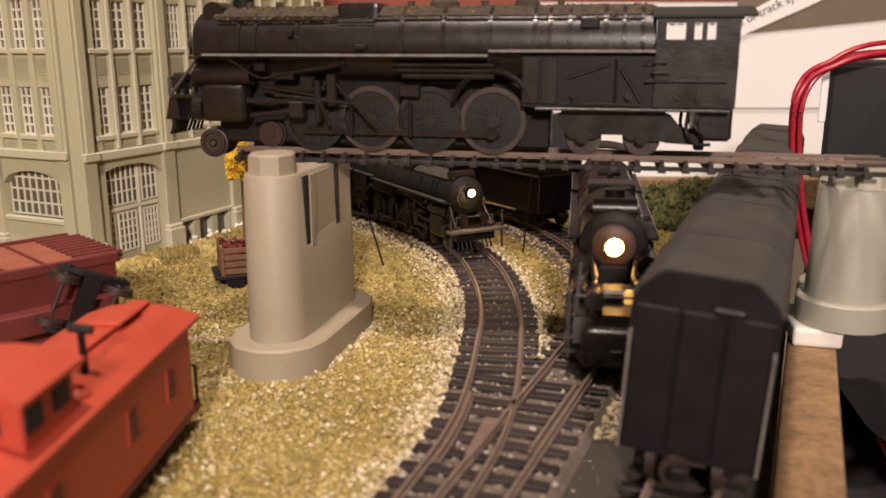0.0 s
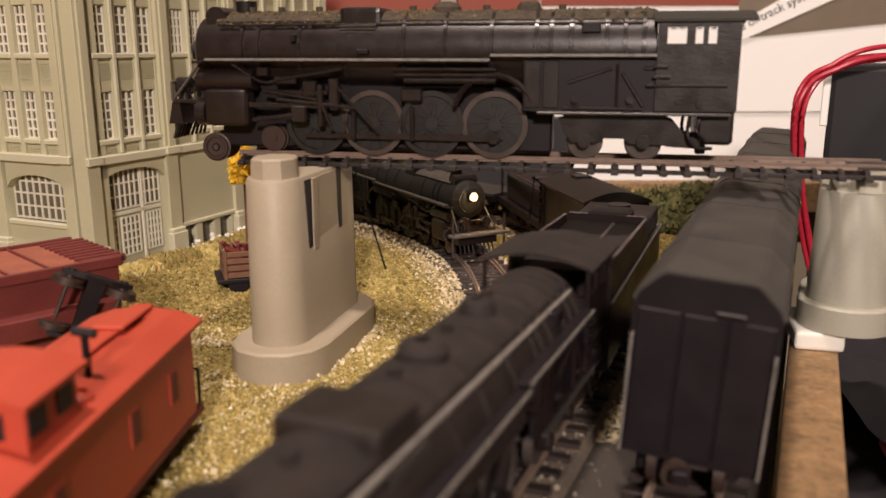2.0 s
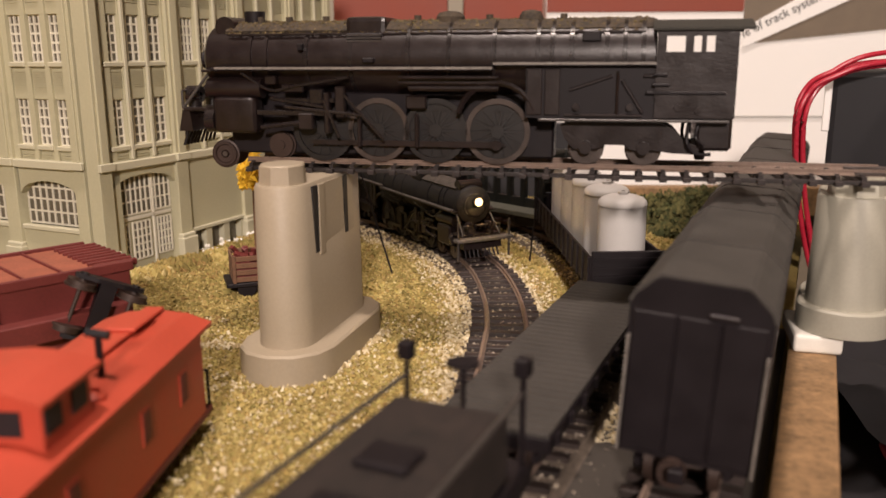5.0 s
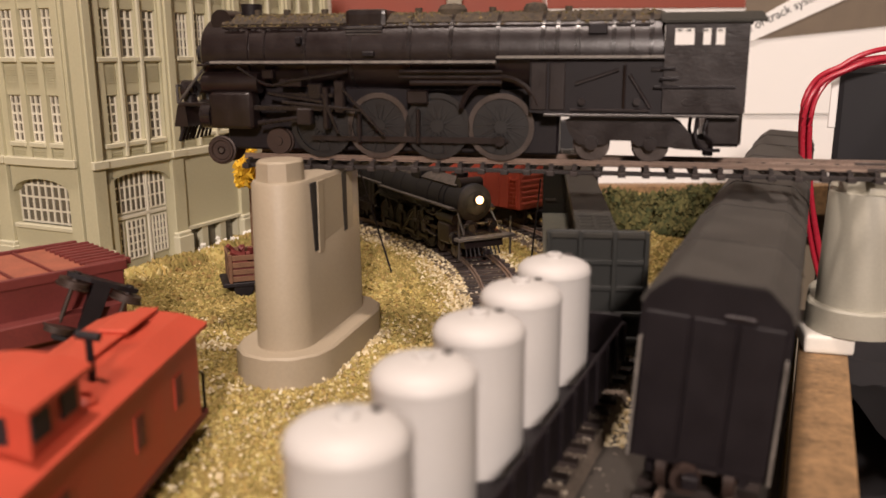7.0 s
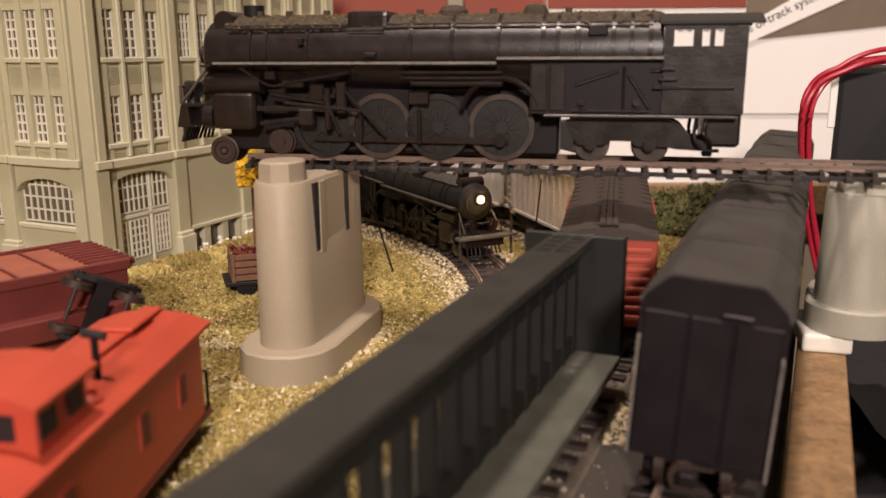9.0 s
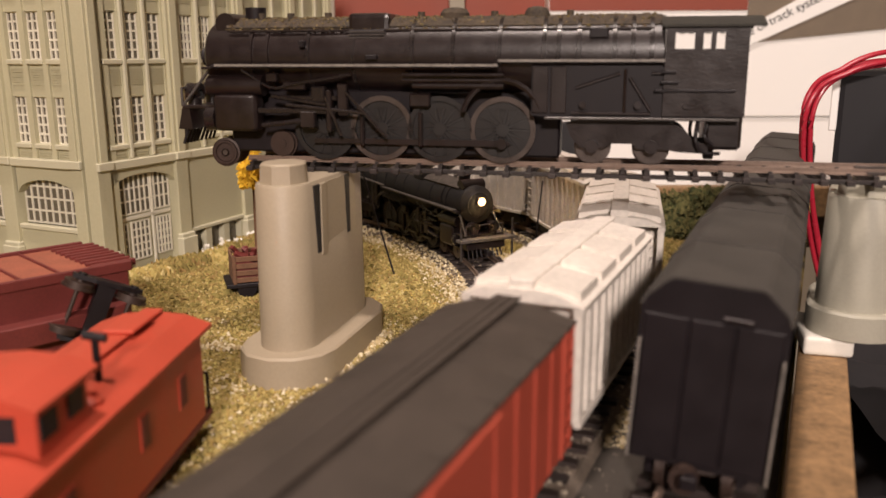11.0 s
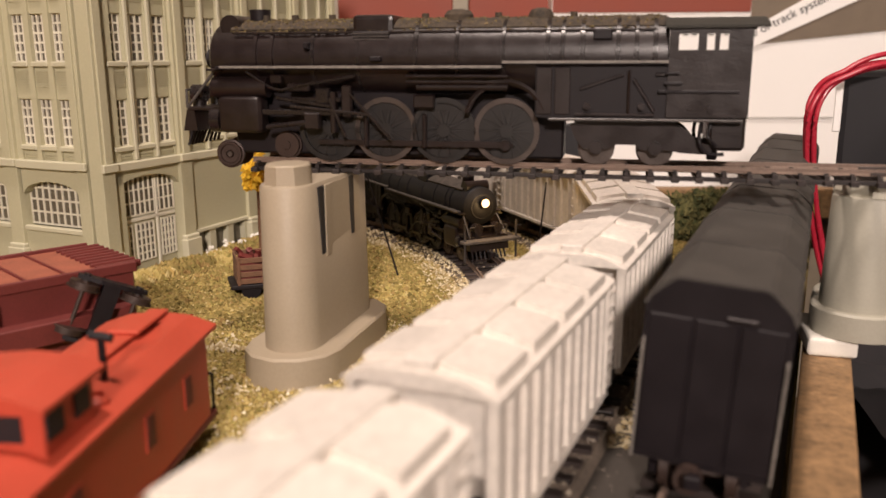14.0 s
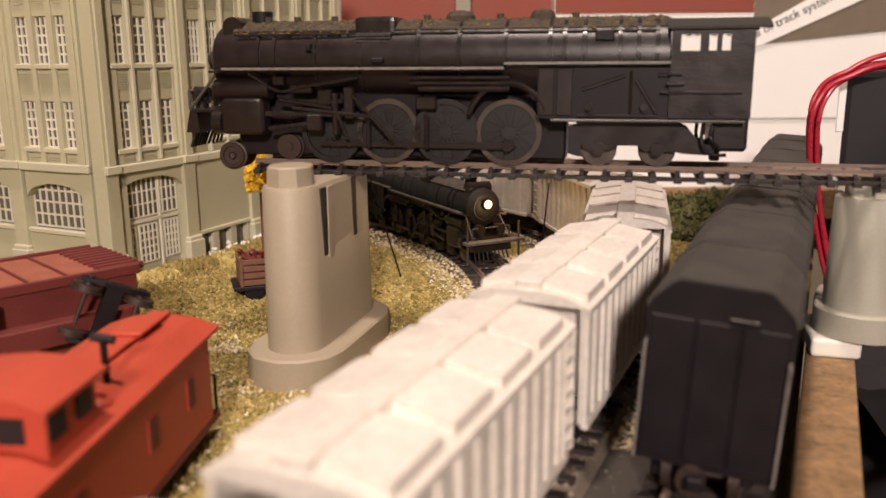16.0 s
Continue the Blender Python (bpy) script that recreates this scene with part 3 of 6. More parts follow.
# ---- factory ----
def factory():
    ob = thing("factory_building", Matrix.Translation(BC) @ pose(0, 0, 0, 0, 0, 66), "cream-green plastic factory with tall pilasters and arched ground floor", "building")
    # local x runs along the right face, local y along the left face
    RF = Matrix(((1, 0, 0, 0), (0, -1, 0, 0), (0, 0, 1, 0), (0, 0, 0, 1)))
    LF = Matrix(((0, -1, 0, 0), (1, 0, 0, 0), (0, 0, 1, 0), (0, 0, 0, 1)))
    TOP = 0.205

    def fbox(bm, m, s0, s1, o0, o1, z0, z1, bev=0.0):
        g = B()
        box(g, s0, s1, o0, o1, z0, z1, bev)
        bmesh.ops.transform(g, matrix=m, verts=g.verts)
        me = bpy.data.meshes.new("t")
        g.to_mesh(me); g.free()
        bm.from_mesh(me)
        bpy.data.meshes.remove(me)

    def window(m, s0, s1, z0, z1, nv, nh, fan=False, dep=-0.0034):
        bm = B()
        fbox(bm, m, s0, s1, dep - 0.0008, dep, z0, z1)
        w = part("window", bm, M_PANE, ob)
        bm = B()
        t = 0.00056
        for i in range(nv + 1):
            x = s0 + (s1 - s0) * i / nv
            fbox(bm, m, x - t, x + t, dep - 0.0002, dep + 0.0009, z0, z1)
        for j in range(nh + 1):
            z = z0 + (z1 - z0) * j / nh
            fbox(bm, m, s0, s1, dep - 0.0001, dep + 0.0007, z - t, z + t)
        part("window_frame", bm, M_MULL, w)
        return w

    def arch_panel(m, s0, s1, z0, zs, zt, ztop, o0, o1):
        """Wall over an arched opening: from the arch up to ztop."""
        bm = B()
        n = 14
        lo = []
        for i in range(n + 1):
            u = i / n
            lo.append((s0 + (s1 - s0) * u, zs + (zt - zs) * (1 - (2 * u - 1) ** 2) ** 0.55))
        out = [(s0, ztop)] + lo + [(s1, ztop)]
        for i in range(n):
            quad = [lo[i], lo[i + 1], (lo[i + 1][0], ztop), (lo[i][0], ztop)]
            vs = [[bm.verts.new(m @ Vector((p[0], o, p[1]))) for p in quad] for o in (o0, o1)]
            bm.faces.new(vs[1])
            bm.faces.new(vs[0][::-1])
            bm.faces.new((vs[0][0], vs[0][1], vs[1][1], vs[1][0]))
        bmesh.ops.remove_doubles(bm, verts=bm.verts, dist=1e-6)
        part("arch_wall", bm, M_BLD, ob)

    def pilaster(m, s0, s1, cap=True):
        bm = B()
        fbox(bm, m, s0, s1, -0.006, 0.0022, 0, TOP, 0.0002)
        w = (s1 - s0)
        fbox(bm, m, s0 + w * 0.22, s1 - w * 0.22, 0.0020, 0.0034, 0.0635, TOP, 0.0002)
        p = part("pilaster", bm, M_BLD, ob)
        bm = B()
        fbox(bm, m, s0 - 0.0008, s1 + 0.0008, 0.0020, 0.0044, 0.0592, 0.0635, 0.0004)
        part("ledge_cap", bm, M_BLDTRIM, p)
        bm = B()
        fbox(bm, m, s0 - 0.0014, s1 + 0.0014, 0.0, 0.0046, 0, 0.0135, 0.0004)
        fbox(bm, m, s0 - 0.0008, s1 + 0.0008, 0.0, 0.0038, 0.0130, 0.0160, 0.0006)
        part("plinth", bm, M_BLDTRIM, p)

    floors = [(0.0712, 0.0958), (0.1152, 0.1395), (0.1592, 0.1835)]

    def upper(m, s0, s1, centres, w, nv, ribs=True):
        cuts = [s0] + sum(([c - w / 2, c + w / 2] for c in centres), []) + [s1]
        bm = B()
        for i in range(0, len(cuts), 2):
            fbox(bm, m, cuts[i], cuts[i + 1], -0.006, 0.0, 0.062, TOP)
        part("pier_wall", bm, M_BLD, ob)
        prev = 0.062
        for z0, z1 in floors + [(TOP, TOP)]:
            for c in centres:
                bm = B()
                fbox(bm, m, c - w / 2, c + w / 2, -0.006, -0.0012, prev, z0)
                sp = part("spandrel", bm, M_BLD, ob)
                if z0 < TOP and z0 - prev > 0.004:
                    bm = B()
                    zz = prev + (0.0062 if prev > 0.063 else 0.0012)
                    while zz < z0 - 0.0042:
                        fbox(bm, m, c - w / 2 + 0.0006, c + w / 2 - 0.0006, -0.0013, -0.0006, zz, zz + 0.0008)
                        zz += 0.0013
                    part("louvre", bm, M_BLD, sp)
                if z0 < TOP:
                    bm = B()
                    fbox(bm, m, c - w / 2 - 0.0005, c + w / 2 + 0.0005, -0.005, 0.0010, z0 - 0.0026, z0, 0.0004)
                    part("sill", bm, M_BLDTRIM, sp)
                    window(m, c - w / 2, c + w / 2, z0, z1, nv, 5)
            prev = z1
        for a, b in zip(centres, centres[1:]) if ribs else ():
            bm = B()
            mid = (a + b) / 2
            fbox(bm, m, mid - 0.0011, mid + 0.0011, -0.001, 0.0014, 0.0635, TOP, 0.0003)
            part("mullion_pier", bm, M_BLDTRIM, ob)
        bm = B()
        fbox(bm, m, s0, s1, -0.006, 0.0030, 0.0586, 0.0632, 0.0005)
        part("ledge", bm, M_BLDTRIM, ob)

    # corner cluster
    bm = B()
    fbox(bm, RF, -0.001, 0.0036, -0.01, 0.001, 0, TOP)
    fbox(bm, LF, 0.0, 0.0115, -0.01, 0.001, 0, TOP)
    part("corner_wall", bm, M_BLD, ob)
    for a in (0.0020, 0.0052, 0.0084):
        bm = B()
        fbox(bm, LF, a - 0.0011, a + 0.0011, 0.0, 0.0026, 0.0, TOP, 0.0003)
        part("corner_rib", bm, M_BLDTRIM, ob)
    pilaster(RF, -0.0056, 0.0030)
    pilaster(LF, 0.0125, 0.0205)
    bm = B()
    fbox(bm, LF, 0.0110, 0.0128, -0.006, -0.0004, 0, TOP)
    part("corner_wall", bm, M_BLD, ob)
    # right face: three bays
    bays = [(0.0030, 0.0515), (0.0610, 0.1110), (0.1210, 0.1670), (0.1765, 0.2140)]
    for i, (a, b) in enumerate(bays):
        c = (a + b) / 2 + (0.001 if i == 0 else 0)
        upper(RF, a, b, (c - 0.0158, c, c + 0.0158) if i != 1 else (c - 0.0155, c, c + 0.0155), 0.0126, 3 if i == 0 else 4)
        pilaster(RF, b, b + (0.0095 if i < 3 else 0.008))
    # ground floor, right face: arched doorway, then blank bays with basement windows
    arch_panel(RF, 0.0030, 0.0515, 0, 0.0470, 0.0545, 0.0595, -0.006, 0.0)
    bm = B()
    fbox(bm, RF, 0.0030, 0.0515, -0.0060, -0.0052, 0.0, 0.0560)
    door = part("doorway", bm, M_BLD, ob, "recessed grey-cream arched doorway")
    t = 0.00045
    bm = B()
    fbox(bm, RF, 0.0035, 0.0510, -0.0052, -0.0038, 0.0290, 0.0312, 0.0003)
    fbox(bm, RF, 0.0360, 0.0378, -0.0052, -0.0038, 0, 0.0560, 0.0003)
    part("transom", bm, M_MULL, door)
    for a, b in ((0.0070, 0.0172), (0.0205, 0.0335), (0.0395, 0.0500)):
        bm = B()
        fbox(bm, RF, a, b, -0.0052, -0.0048, 0.0065, 0.0275)
        l = part("door_light", bm, M_PANE, door)
        bm = B()
        for i in range(5 if b - a > 0.01 else 4):
            n = 4 if b - a > 0.01 else 3
            x = a + (b - a) * min(i, n) / n
            fbox(bm, RF, x - t, x + t, -0.0050, -0.0040, 0.0065, 0.0275)
        for j in range(6):
            z = 0.0065 + 0.021 * j / 5
            fbox(bm, RF, a, b, -0.0050, -0.0041, z - t, z + t)
        part("window_frame", bm, M_MULL, l)
    bm = B()
    fbox(bm, RF, 0.0060, 0.0505, -0.0052, -0.0048, 0.0325, 0.0550)
    l = part("fanlight", bm, M_PANE, door)
    bm = B()
    for i in range(13):
        x = 0.0060 + 0.0445 * i / 12
        fbox(bm, RF, x - t, x + t, -0.0050, -0.0041, 0.0325, 0.0550)
    for j in range(4):
        z = 0.0325 + 0.021 * j / 3
        fbox(bm, RF, 0.0060, 0.0505, -0.0050, -0.0042, z - t, z + t)
    part("window_frame", bm, M_MULL, l)
    for a, b in bays[1:]:
        bm = B()
        fbox(bm, RF, a, b, -0.006, 0.0, 0.0170, 0.0595)
        part("ground_wall", bm, M_BLD, ob)
        bm = B()
        fbox(bm, RF, a, b, -0.001, 0.0016, 0.0150, 0.0172, 0.0003)
        part("sill", bm, M_BLDTRIM, ob)
        n = 3
        for i in range(n):
            s = a + (b - a) * (i + 0.5) / n
            bm = B()
            fbox(bm, RF, s - 0.0058, s + 0.0058, -0.005, -0.0042, 0.0, 0.0150)
            part("basement_window", bm, M_PANE, ob)
        for i in range(n + 1):
            s = a + (b - a) * i / n
            bm = B()
            fbox(bm, RF, max(a, s - 0.0026), min(b, s + 0.0026), -0.006, 0.0, 0.0, 0.0152)
            part("basement_pier", bm, M_BLDTRIM, ob)
    # left face
    lb = [(0.0205, 0.0655), (0.0755, 0.1205), (0.1305, 0.1755)]
    for i, (a, b) in enumerate(lb):
        c = (a + b) / 2 - 0.002
        upper(LF, a, b, (c - 0.0148, c, c + 0.0148), 0.0110, 3, ribs=False)
        pilaster(LF, b, b + 0.010)
        arch_panel(LF, a + 0.0008, b - 0.0008, 0, 0.0440, 0.0515, 0.0595, -0.006, 0.0)
        bm = B()
        fbox(bm, LF, a, b, -0.006, 0.0, 0.0, 0.0255)
        part("ground_wall", bm, M_BLD, ob)
        bm = B()
        fbox(bm, LF, a + 0.0005, b - 0.0005, -0.002, 0.0016, 0.0238, 0.0264, 0.0004)
        part("sill", bm, M_BLDTRIM, ob)
        bm = B()
        fbox(bm, LF, a, b, -0.0062, -0.0054, 0.0262, 0.0532)
        w = part("arched_window", bm, M_PANE, ob)
        bm = B()
        for k in range(10):
            x = a + (b - a) * k / 9
            fbox(bm, LF, x - 0.0005, x + 0.0005, -0.0056, -0.0046, 0.0262, 0.0532)
        for z in (0.0268, 0.0335, 0.0405, 0.047):
            fbox(bm, LF, a, b, -0.0056, -0.0047, z - 0.0005, z + 0.0005)
        part("window_frame", bm, M_MULL, w)
    # core, roof
    bm = B()
    fbox(bm, RF, 0.010, 0.221, -0.19, -0.0097, 0, TOP - 0.001)
    part("core_wall", bm, M_BLD, ob)
    bm = B()
    fbox(bm, RF, -0.006, 0.224, -0.195, 0.004, TOP, TOP + 0.008, 0.0006)
    part("roof", bm, M_BLDTRIM, ob)


factory()


# ---- piers and bridge ----
def stadium(hw, hl, n=10, chamfer=False):
    """Outline with rounded ends, half width hw along x, half length hl along y."""
    pts = []
    for k in range(n + 1):
        a = math.pi * k / n
        pts.append((hw * math.cos(a), (hl - hw) + hw * math.sin(a)))
    for k in range(n + 1):
        a = math.pi + math.pi * k / n
        pts.append((hw * math.cos(a), -(hl - hw) + hw * math.sin(a)))
    return pts


def loft(bm, outlines):
    rings = [[bm.verts.new((x, y, z)) for x, y in o] for o, z in outlines]
    for a, b in zip(rings, rings[1:]):
        for k in range(len(a)):
            bm.faces.new((a[k], a[(k + 1) % len(a)], b[(k + 1) % len(a)], b[k]))
    bm.faces.new(rings[0][::-1]); bm.faces.new(rings[-1])


def pier(m, h, hw, hl, material, label, base_h=0.012, flange=0.0075, octo=True, slot=True, horn=False):
    ob = thing("bridge_pier", m, label, "bridge pier", "piers under the bridge")
    o6 = 6 if octo else 10
    bm = B()
    bw, bl = hw + flange, hl + flange
    loft(bm, [(stadium(bw, bl, o6), 0.0), (stadium(bw, bl, o6), base_h - 0.0008), (stadium(bw - 0.0008, bl - 0.0008, o6), base_h)])
    part("base", bm, material, ob, smooth=True)
    bm = B()
    top = h - 0.0046
    loft(bm, [(stadium(hw * 1.03, hl * 1.01), base_h - 0.001), (stadium(hw * 0.95, hl * 0.99), top - 0.0012), (stadium(hw * 0.90, hl * 0.97), top)])
    part("column", bm, material, ob, smooth=True)
    bm = B()
    if horn:
        def at_front(w, l, n=4):
            return [(x, y - hl + 0.0115) for x, y in stadium(w, l, n)]
        loft(bm, [(at_front(hw * 0.80, 0.0098), top - 0.001), (at_front(hw * 0.76, 0.0094), h + 0.0020), (at_front(hw * 0.70, 0.0088), h + 0.0026)])
    else:
        loft(bm, [(stadium(hw * 0.74, hl * 0.86, 4), top - 0.001), (stadium(hw * 0.70, hl * 0.84, 4), h - 0.0008), (stadium(hw * 0.66, hl * 0.82, 4), h)])
    part("cap", bm, material, ob, smooth=True)
    if slot:
        f = hw * 0.948
        # slots are black solids; the colour gives the shade of a recess
        for y0, y1, z0, z1 in ((-0.0205, -0.0160, 0.046, h - 0.006), (0.0085, 0.0125, 0.048, h - 0.006)):
            bm = B()
            prism(bm, [(y0 + 0.0012, z0), (y1, z0), (y1, z1), (y0 - 0.0006, z1)], "x", f - 0.004, f + 0.0006)
            part("slot", bm, M_BOX, ob, "black inset for a flank slot, recess shade in its colour")
        bm = B()
        prism(bm, [(-0.0160, 0.045), (-0.0120, 0.045), (-0.0112, h - 0.006), (-0.0160, h - 0.006)], "x", f - 0.002, f + 0.0011)
        part("rib", bm, material, ob)
        bm = B()
        prism(bm, [(-0.0112, 0.048), (0.0085, 0.050), (0.0085, h - 0.006), (-0.0112, h - 0.006)], "x", f - 0.002, f + 0.0004)
        part("flank_panel", bm, material, ob)
        bm = B()
        prism(bm, [(0.0125, 0.048), (0.0190, 0.048), (0.0190, h - 0.006), (0.0125, h - 0.006)], "x", f - 0.002, f + 0.0004)
        part("flank_panel", bm, material, ob)
    return ob


pier(pose(-0.0548, 0.3190, 0, 0, 0, -15), 0.0773, 0.0106, 0.0345, M_PIER, "tall tan moulded-plastic pier standing on the turf", flange=0.0080, horn=True)
pier(pose(0.1552, 0.3105, 0.0157, 0, 0, -25), 0.0562, 0.0139, 0.024, M_PIER2, "short grey moulded-plastic pier standing on a foam block", base_h=0.010, flange=0.0032, octo=False, slot=False)

BR = Vector((-0.0747, 0.3414, 0.078))
BM = Matrix.Translation(BR) @ pose(0, 0, 0, 0, 0, -11.4)


def bridge():
    ob = thing("bridge_track", BM, "straight section of brown track spanning two piers", "track")
    L = 0.236
    for sd in (-0.00825, 0.00825):
        bm = B()
        prism(bm, [(sd + u, w - 0.0021) for u, w in rail_profile()], "x", -0.006, L)
        part("rail", bm, M_RAIL, ob)
    for sd in (-0.0118, 0.0118):
        bm = B()
        box(bm, -0.005, L - 0.002, sd - 0.0007, sd + 0.0007, -0.0050, -0.0034, 0.0002)
        part("tie_strip", bm, M_TIEDARK, ob)
    bm = B()
    box(bm, -0.0008, 0.0008, -0.0125, 0.0125, -0.0036, -0.0021)
    box(bm, -0.0014, 0.0014, -0.0150, 0.0150, -0.0054, -0.0036, 0.0002)
    for y in (-0.00825, 0.00825):
        for k in (-0.0016, 0.0016):
            box(bm, -0.0007, 0.0007, y + k - 0.0005, y + k + 0.0005, -0.0021, -0.0014)
    me = finish(bm, "bridge_tie", M_TIEDARK)
    for i in range(28):
        o = new("tie", me)
        o.parent = ob
        o.matrix_basis = pose(-0.003 + i * 0.0085, random.uniform(-0.0002, 0.0002), 0, 0, 0, random.uniform(-0.6, 0.6))
    for sd in (-0.00825, 0.00825):
        bm = B()
        box(bm, L - 0.012, L + 0.006, sd - 0.0013, sd + 0.0013, -0.0019, -0.0008, 0.0002)
        part("rail_joiner", bm, M_STEEL, ob)


bridge()


# ---- wheels, trucks, locomotives (front towards -x, z from the rail top) ----
def wheel_into(bm, x, y, z, r, w=0.0026, out=-1):
    lathe(bm, [(r * 0.25, -w), (r * 1.10, -w), (r * 1.10, -w + 0.0007), (r, -w + 0.0007), (r * 0.97, 0), (r * 0.82, 0), (r * 0.76, -0.0006), (r * 0.3, -0.0006), (r * 0.24, 0.0004)], (x, y, z), 24, "y")


def wheelset(parent, x, r, material=M_RUST, gauge=0.0145):
    bm = B()
    rod(bm, (x, -gauge / 2 - 0.001, r), (x, gauge / 2 + 0.001, r), 0.0008, 8)
    for sd in (-1, 1):
        rod(bm, (x, sd * gauge / 2, r), (x, sd * (gauge / 2 + 0.0022), r), r, 20)
        rod(bm, (x, sd * (gauge / 2 - 0.0003), r), (x, sd * (gauge / 2 + 0.0004), r), r * 1.12, 20)
        rod(bm, (x, sd * (gauge / 2 + 0.0022), r), (x, sd * (gauge / 2 + 0.0028), r), r * 0.35, 10)
    return part("wheelset", bm, material, parent, smooth=True)


def truck(parent, x, r=0.0052, wb=0.0185):
    bm = B()
    for sd in (-1, 1):
        y = sd * 0.0112
        prism(bm, [(x - wb / 2 - 0.003, r + 0.0012), (x - wb / 2 - 0.003, r - 0.0012), (x - wb / 4, r - 0.0028), (x + wb / 4, r - 0.0028), (x + wb / 2 + 0.003, r - 0.0012), (x + wb / 2 + 0.003, r + 0.0012), (x + wb / 4, r + 0.003), (x - wb / 4, r + 0.003)], "y", y - 0.0008, y + 0.0008)
        for k in (-1, 1):
            rod(bm, (x + k * wb / 2, y - 0.0014, r), (x + k * wb / 2, y + 0.0014, r), 0.0014, 10)
    box(bm, x - 0.003, x + 0.003, -0.0112, 0.0112, r - 0.001, r + 0.003)
    t = part("truck", bm, M_BLACK2, parent)
    for k in (-1, 1):
        wheelset(t, x + k * wb / 2, r)
    return t


def coupler(parent, x, sign):
    bm = B()
    box(bm, min(x, x + sign * 0.005), max(x, x + sign * 0.005), -0.0011, 0.0011, 0.0070, 0.0092, 0.0003)
    box(bm, min(x + sign * 0.004, x + sign * 0.0062), max(x + sign * 0.004, x + sign * 0.0062), -0.0020, 0.0020, 0.0064, 0.0098, 0.0004)
    part("coupler", bm, M_BLACK2, parent)


def spoke_mesh():
    bm = B()
    rod(bm, (0.0018, 0, 0), (0.0100, 0, 0), 0.00085, 6, 0.00060)
    return finish(bm, "spoke", M_WHEEL)


SPOKE = spoke_mesh()


def driver(parent, x, r, sd, bright=True):
    """A spoked driving wheel as a part of its own, turning about its hub."""
    bm = B()
    y = 0.0
    lathe(bm, [(r * 0.90, -0.0013), (r * 1.07, -0.0013), (r * 1.07, -0.0006), (r, -0.0006), (r, 0.0013), (r * 0.95, 0.0013)], (0, 0, 0), 36, "y", ring=True)
    bm2 = B()
    rod(bm2, (0, -0.0012, 0), (0, 0.0014, 0), r * 0.22, 14)
    prism(bm2, [(r * 0.84 * math.cos(a), r * 0.84 * math.sin(a)) for a in np.linspace(math.radians(50), math.radians(130), 9)], "y", -0.0007, 0.0009)
    rod(bm2, (0, sd * -0.001, -r * 0.42), (0, sd * 0.0024, -r * 0.42), r * 0.13, 10)
    rod(bm2, (0, -0.0004, 0), (0, 0.0004, 0), r * 0.90, 28)
    # steel tone for tyres that catch light, dark tone for shaded ones
    w = part("driving_wheel", bm, M_STEEL if bright else M_WHEEL, parent, "dull steel tyre on a black spoked wheel" if bright else "tyre coloured dark for shade on a black spoked wheel", smooth=True, at=pose(x, sd * 0.0088, r))
    part("wheel_centre", bm2, M_WHEEL, w, smooth=True)
    for k in range(14):
        o = new("spoke", SPOKE)
        o.parent = w
        o.matrix_basis = pose(0, 0, 0, 0, k * 360 / 14, 0)
    return w


def pierced_sheet(bm, xs, zs, holes, y0, y1):
    """A sheet in the x-z plane with rectangular openings."""
    g = {(i, j, y): bm.verts.new((x, y, z)) for i, x in enumerate(xs) for j, z in enumerate(zs) for y in (y0, y1)}
    solid = {(i, j) for i in range(len(xs) - 1) for j in range(len(zs) - 1)} - holes
    for i, j in solid:
        for y in (y0, y1):
            bm.faces.new([g[k] for k in ((i, j, y), (i + 1, j, y), (i + 1, j + 1, y), (i, j + 1, y))])
        for di, dj, a, b in ((-1, 0, (0, 0), (0, 1)), (1, 0, (1, 0), (1, 1)), (0, -1, (0, 0), (1, 0)), (0, 1, (0, 1), (1, 1))):
            if (i + di, j + dj) not in solid:
                p, q = (i + a[0], j + a[1]), (i + b[0], j + b[1])
                bm.faces.new([g[(*p, y0)], g[(*q, y0)], g[(*q, y1)], g[(*p, y1)]])


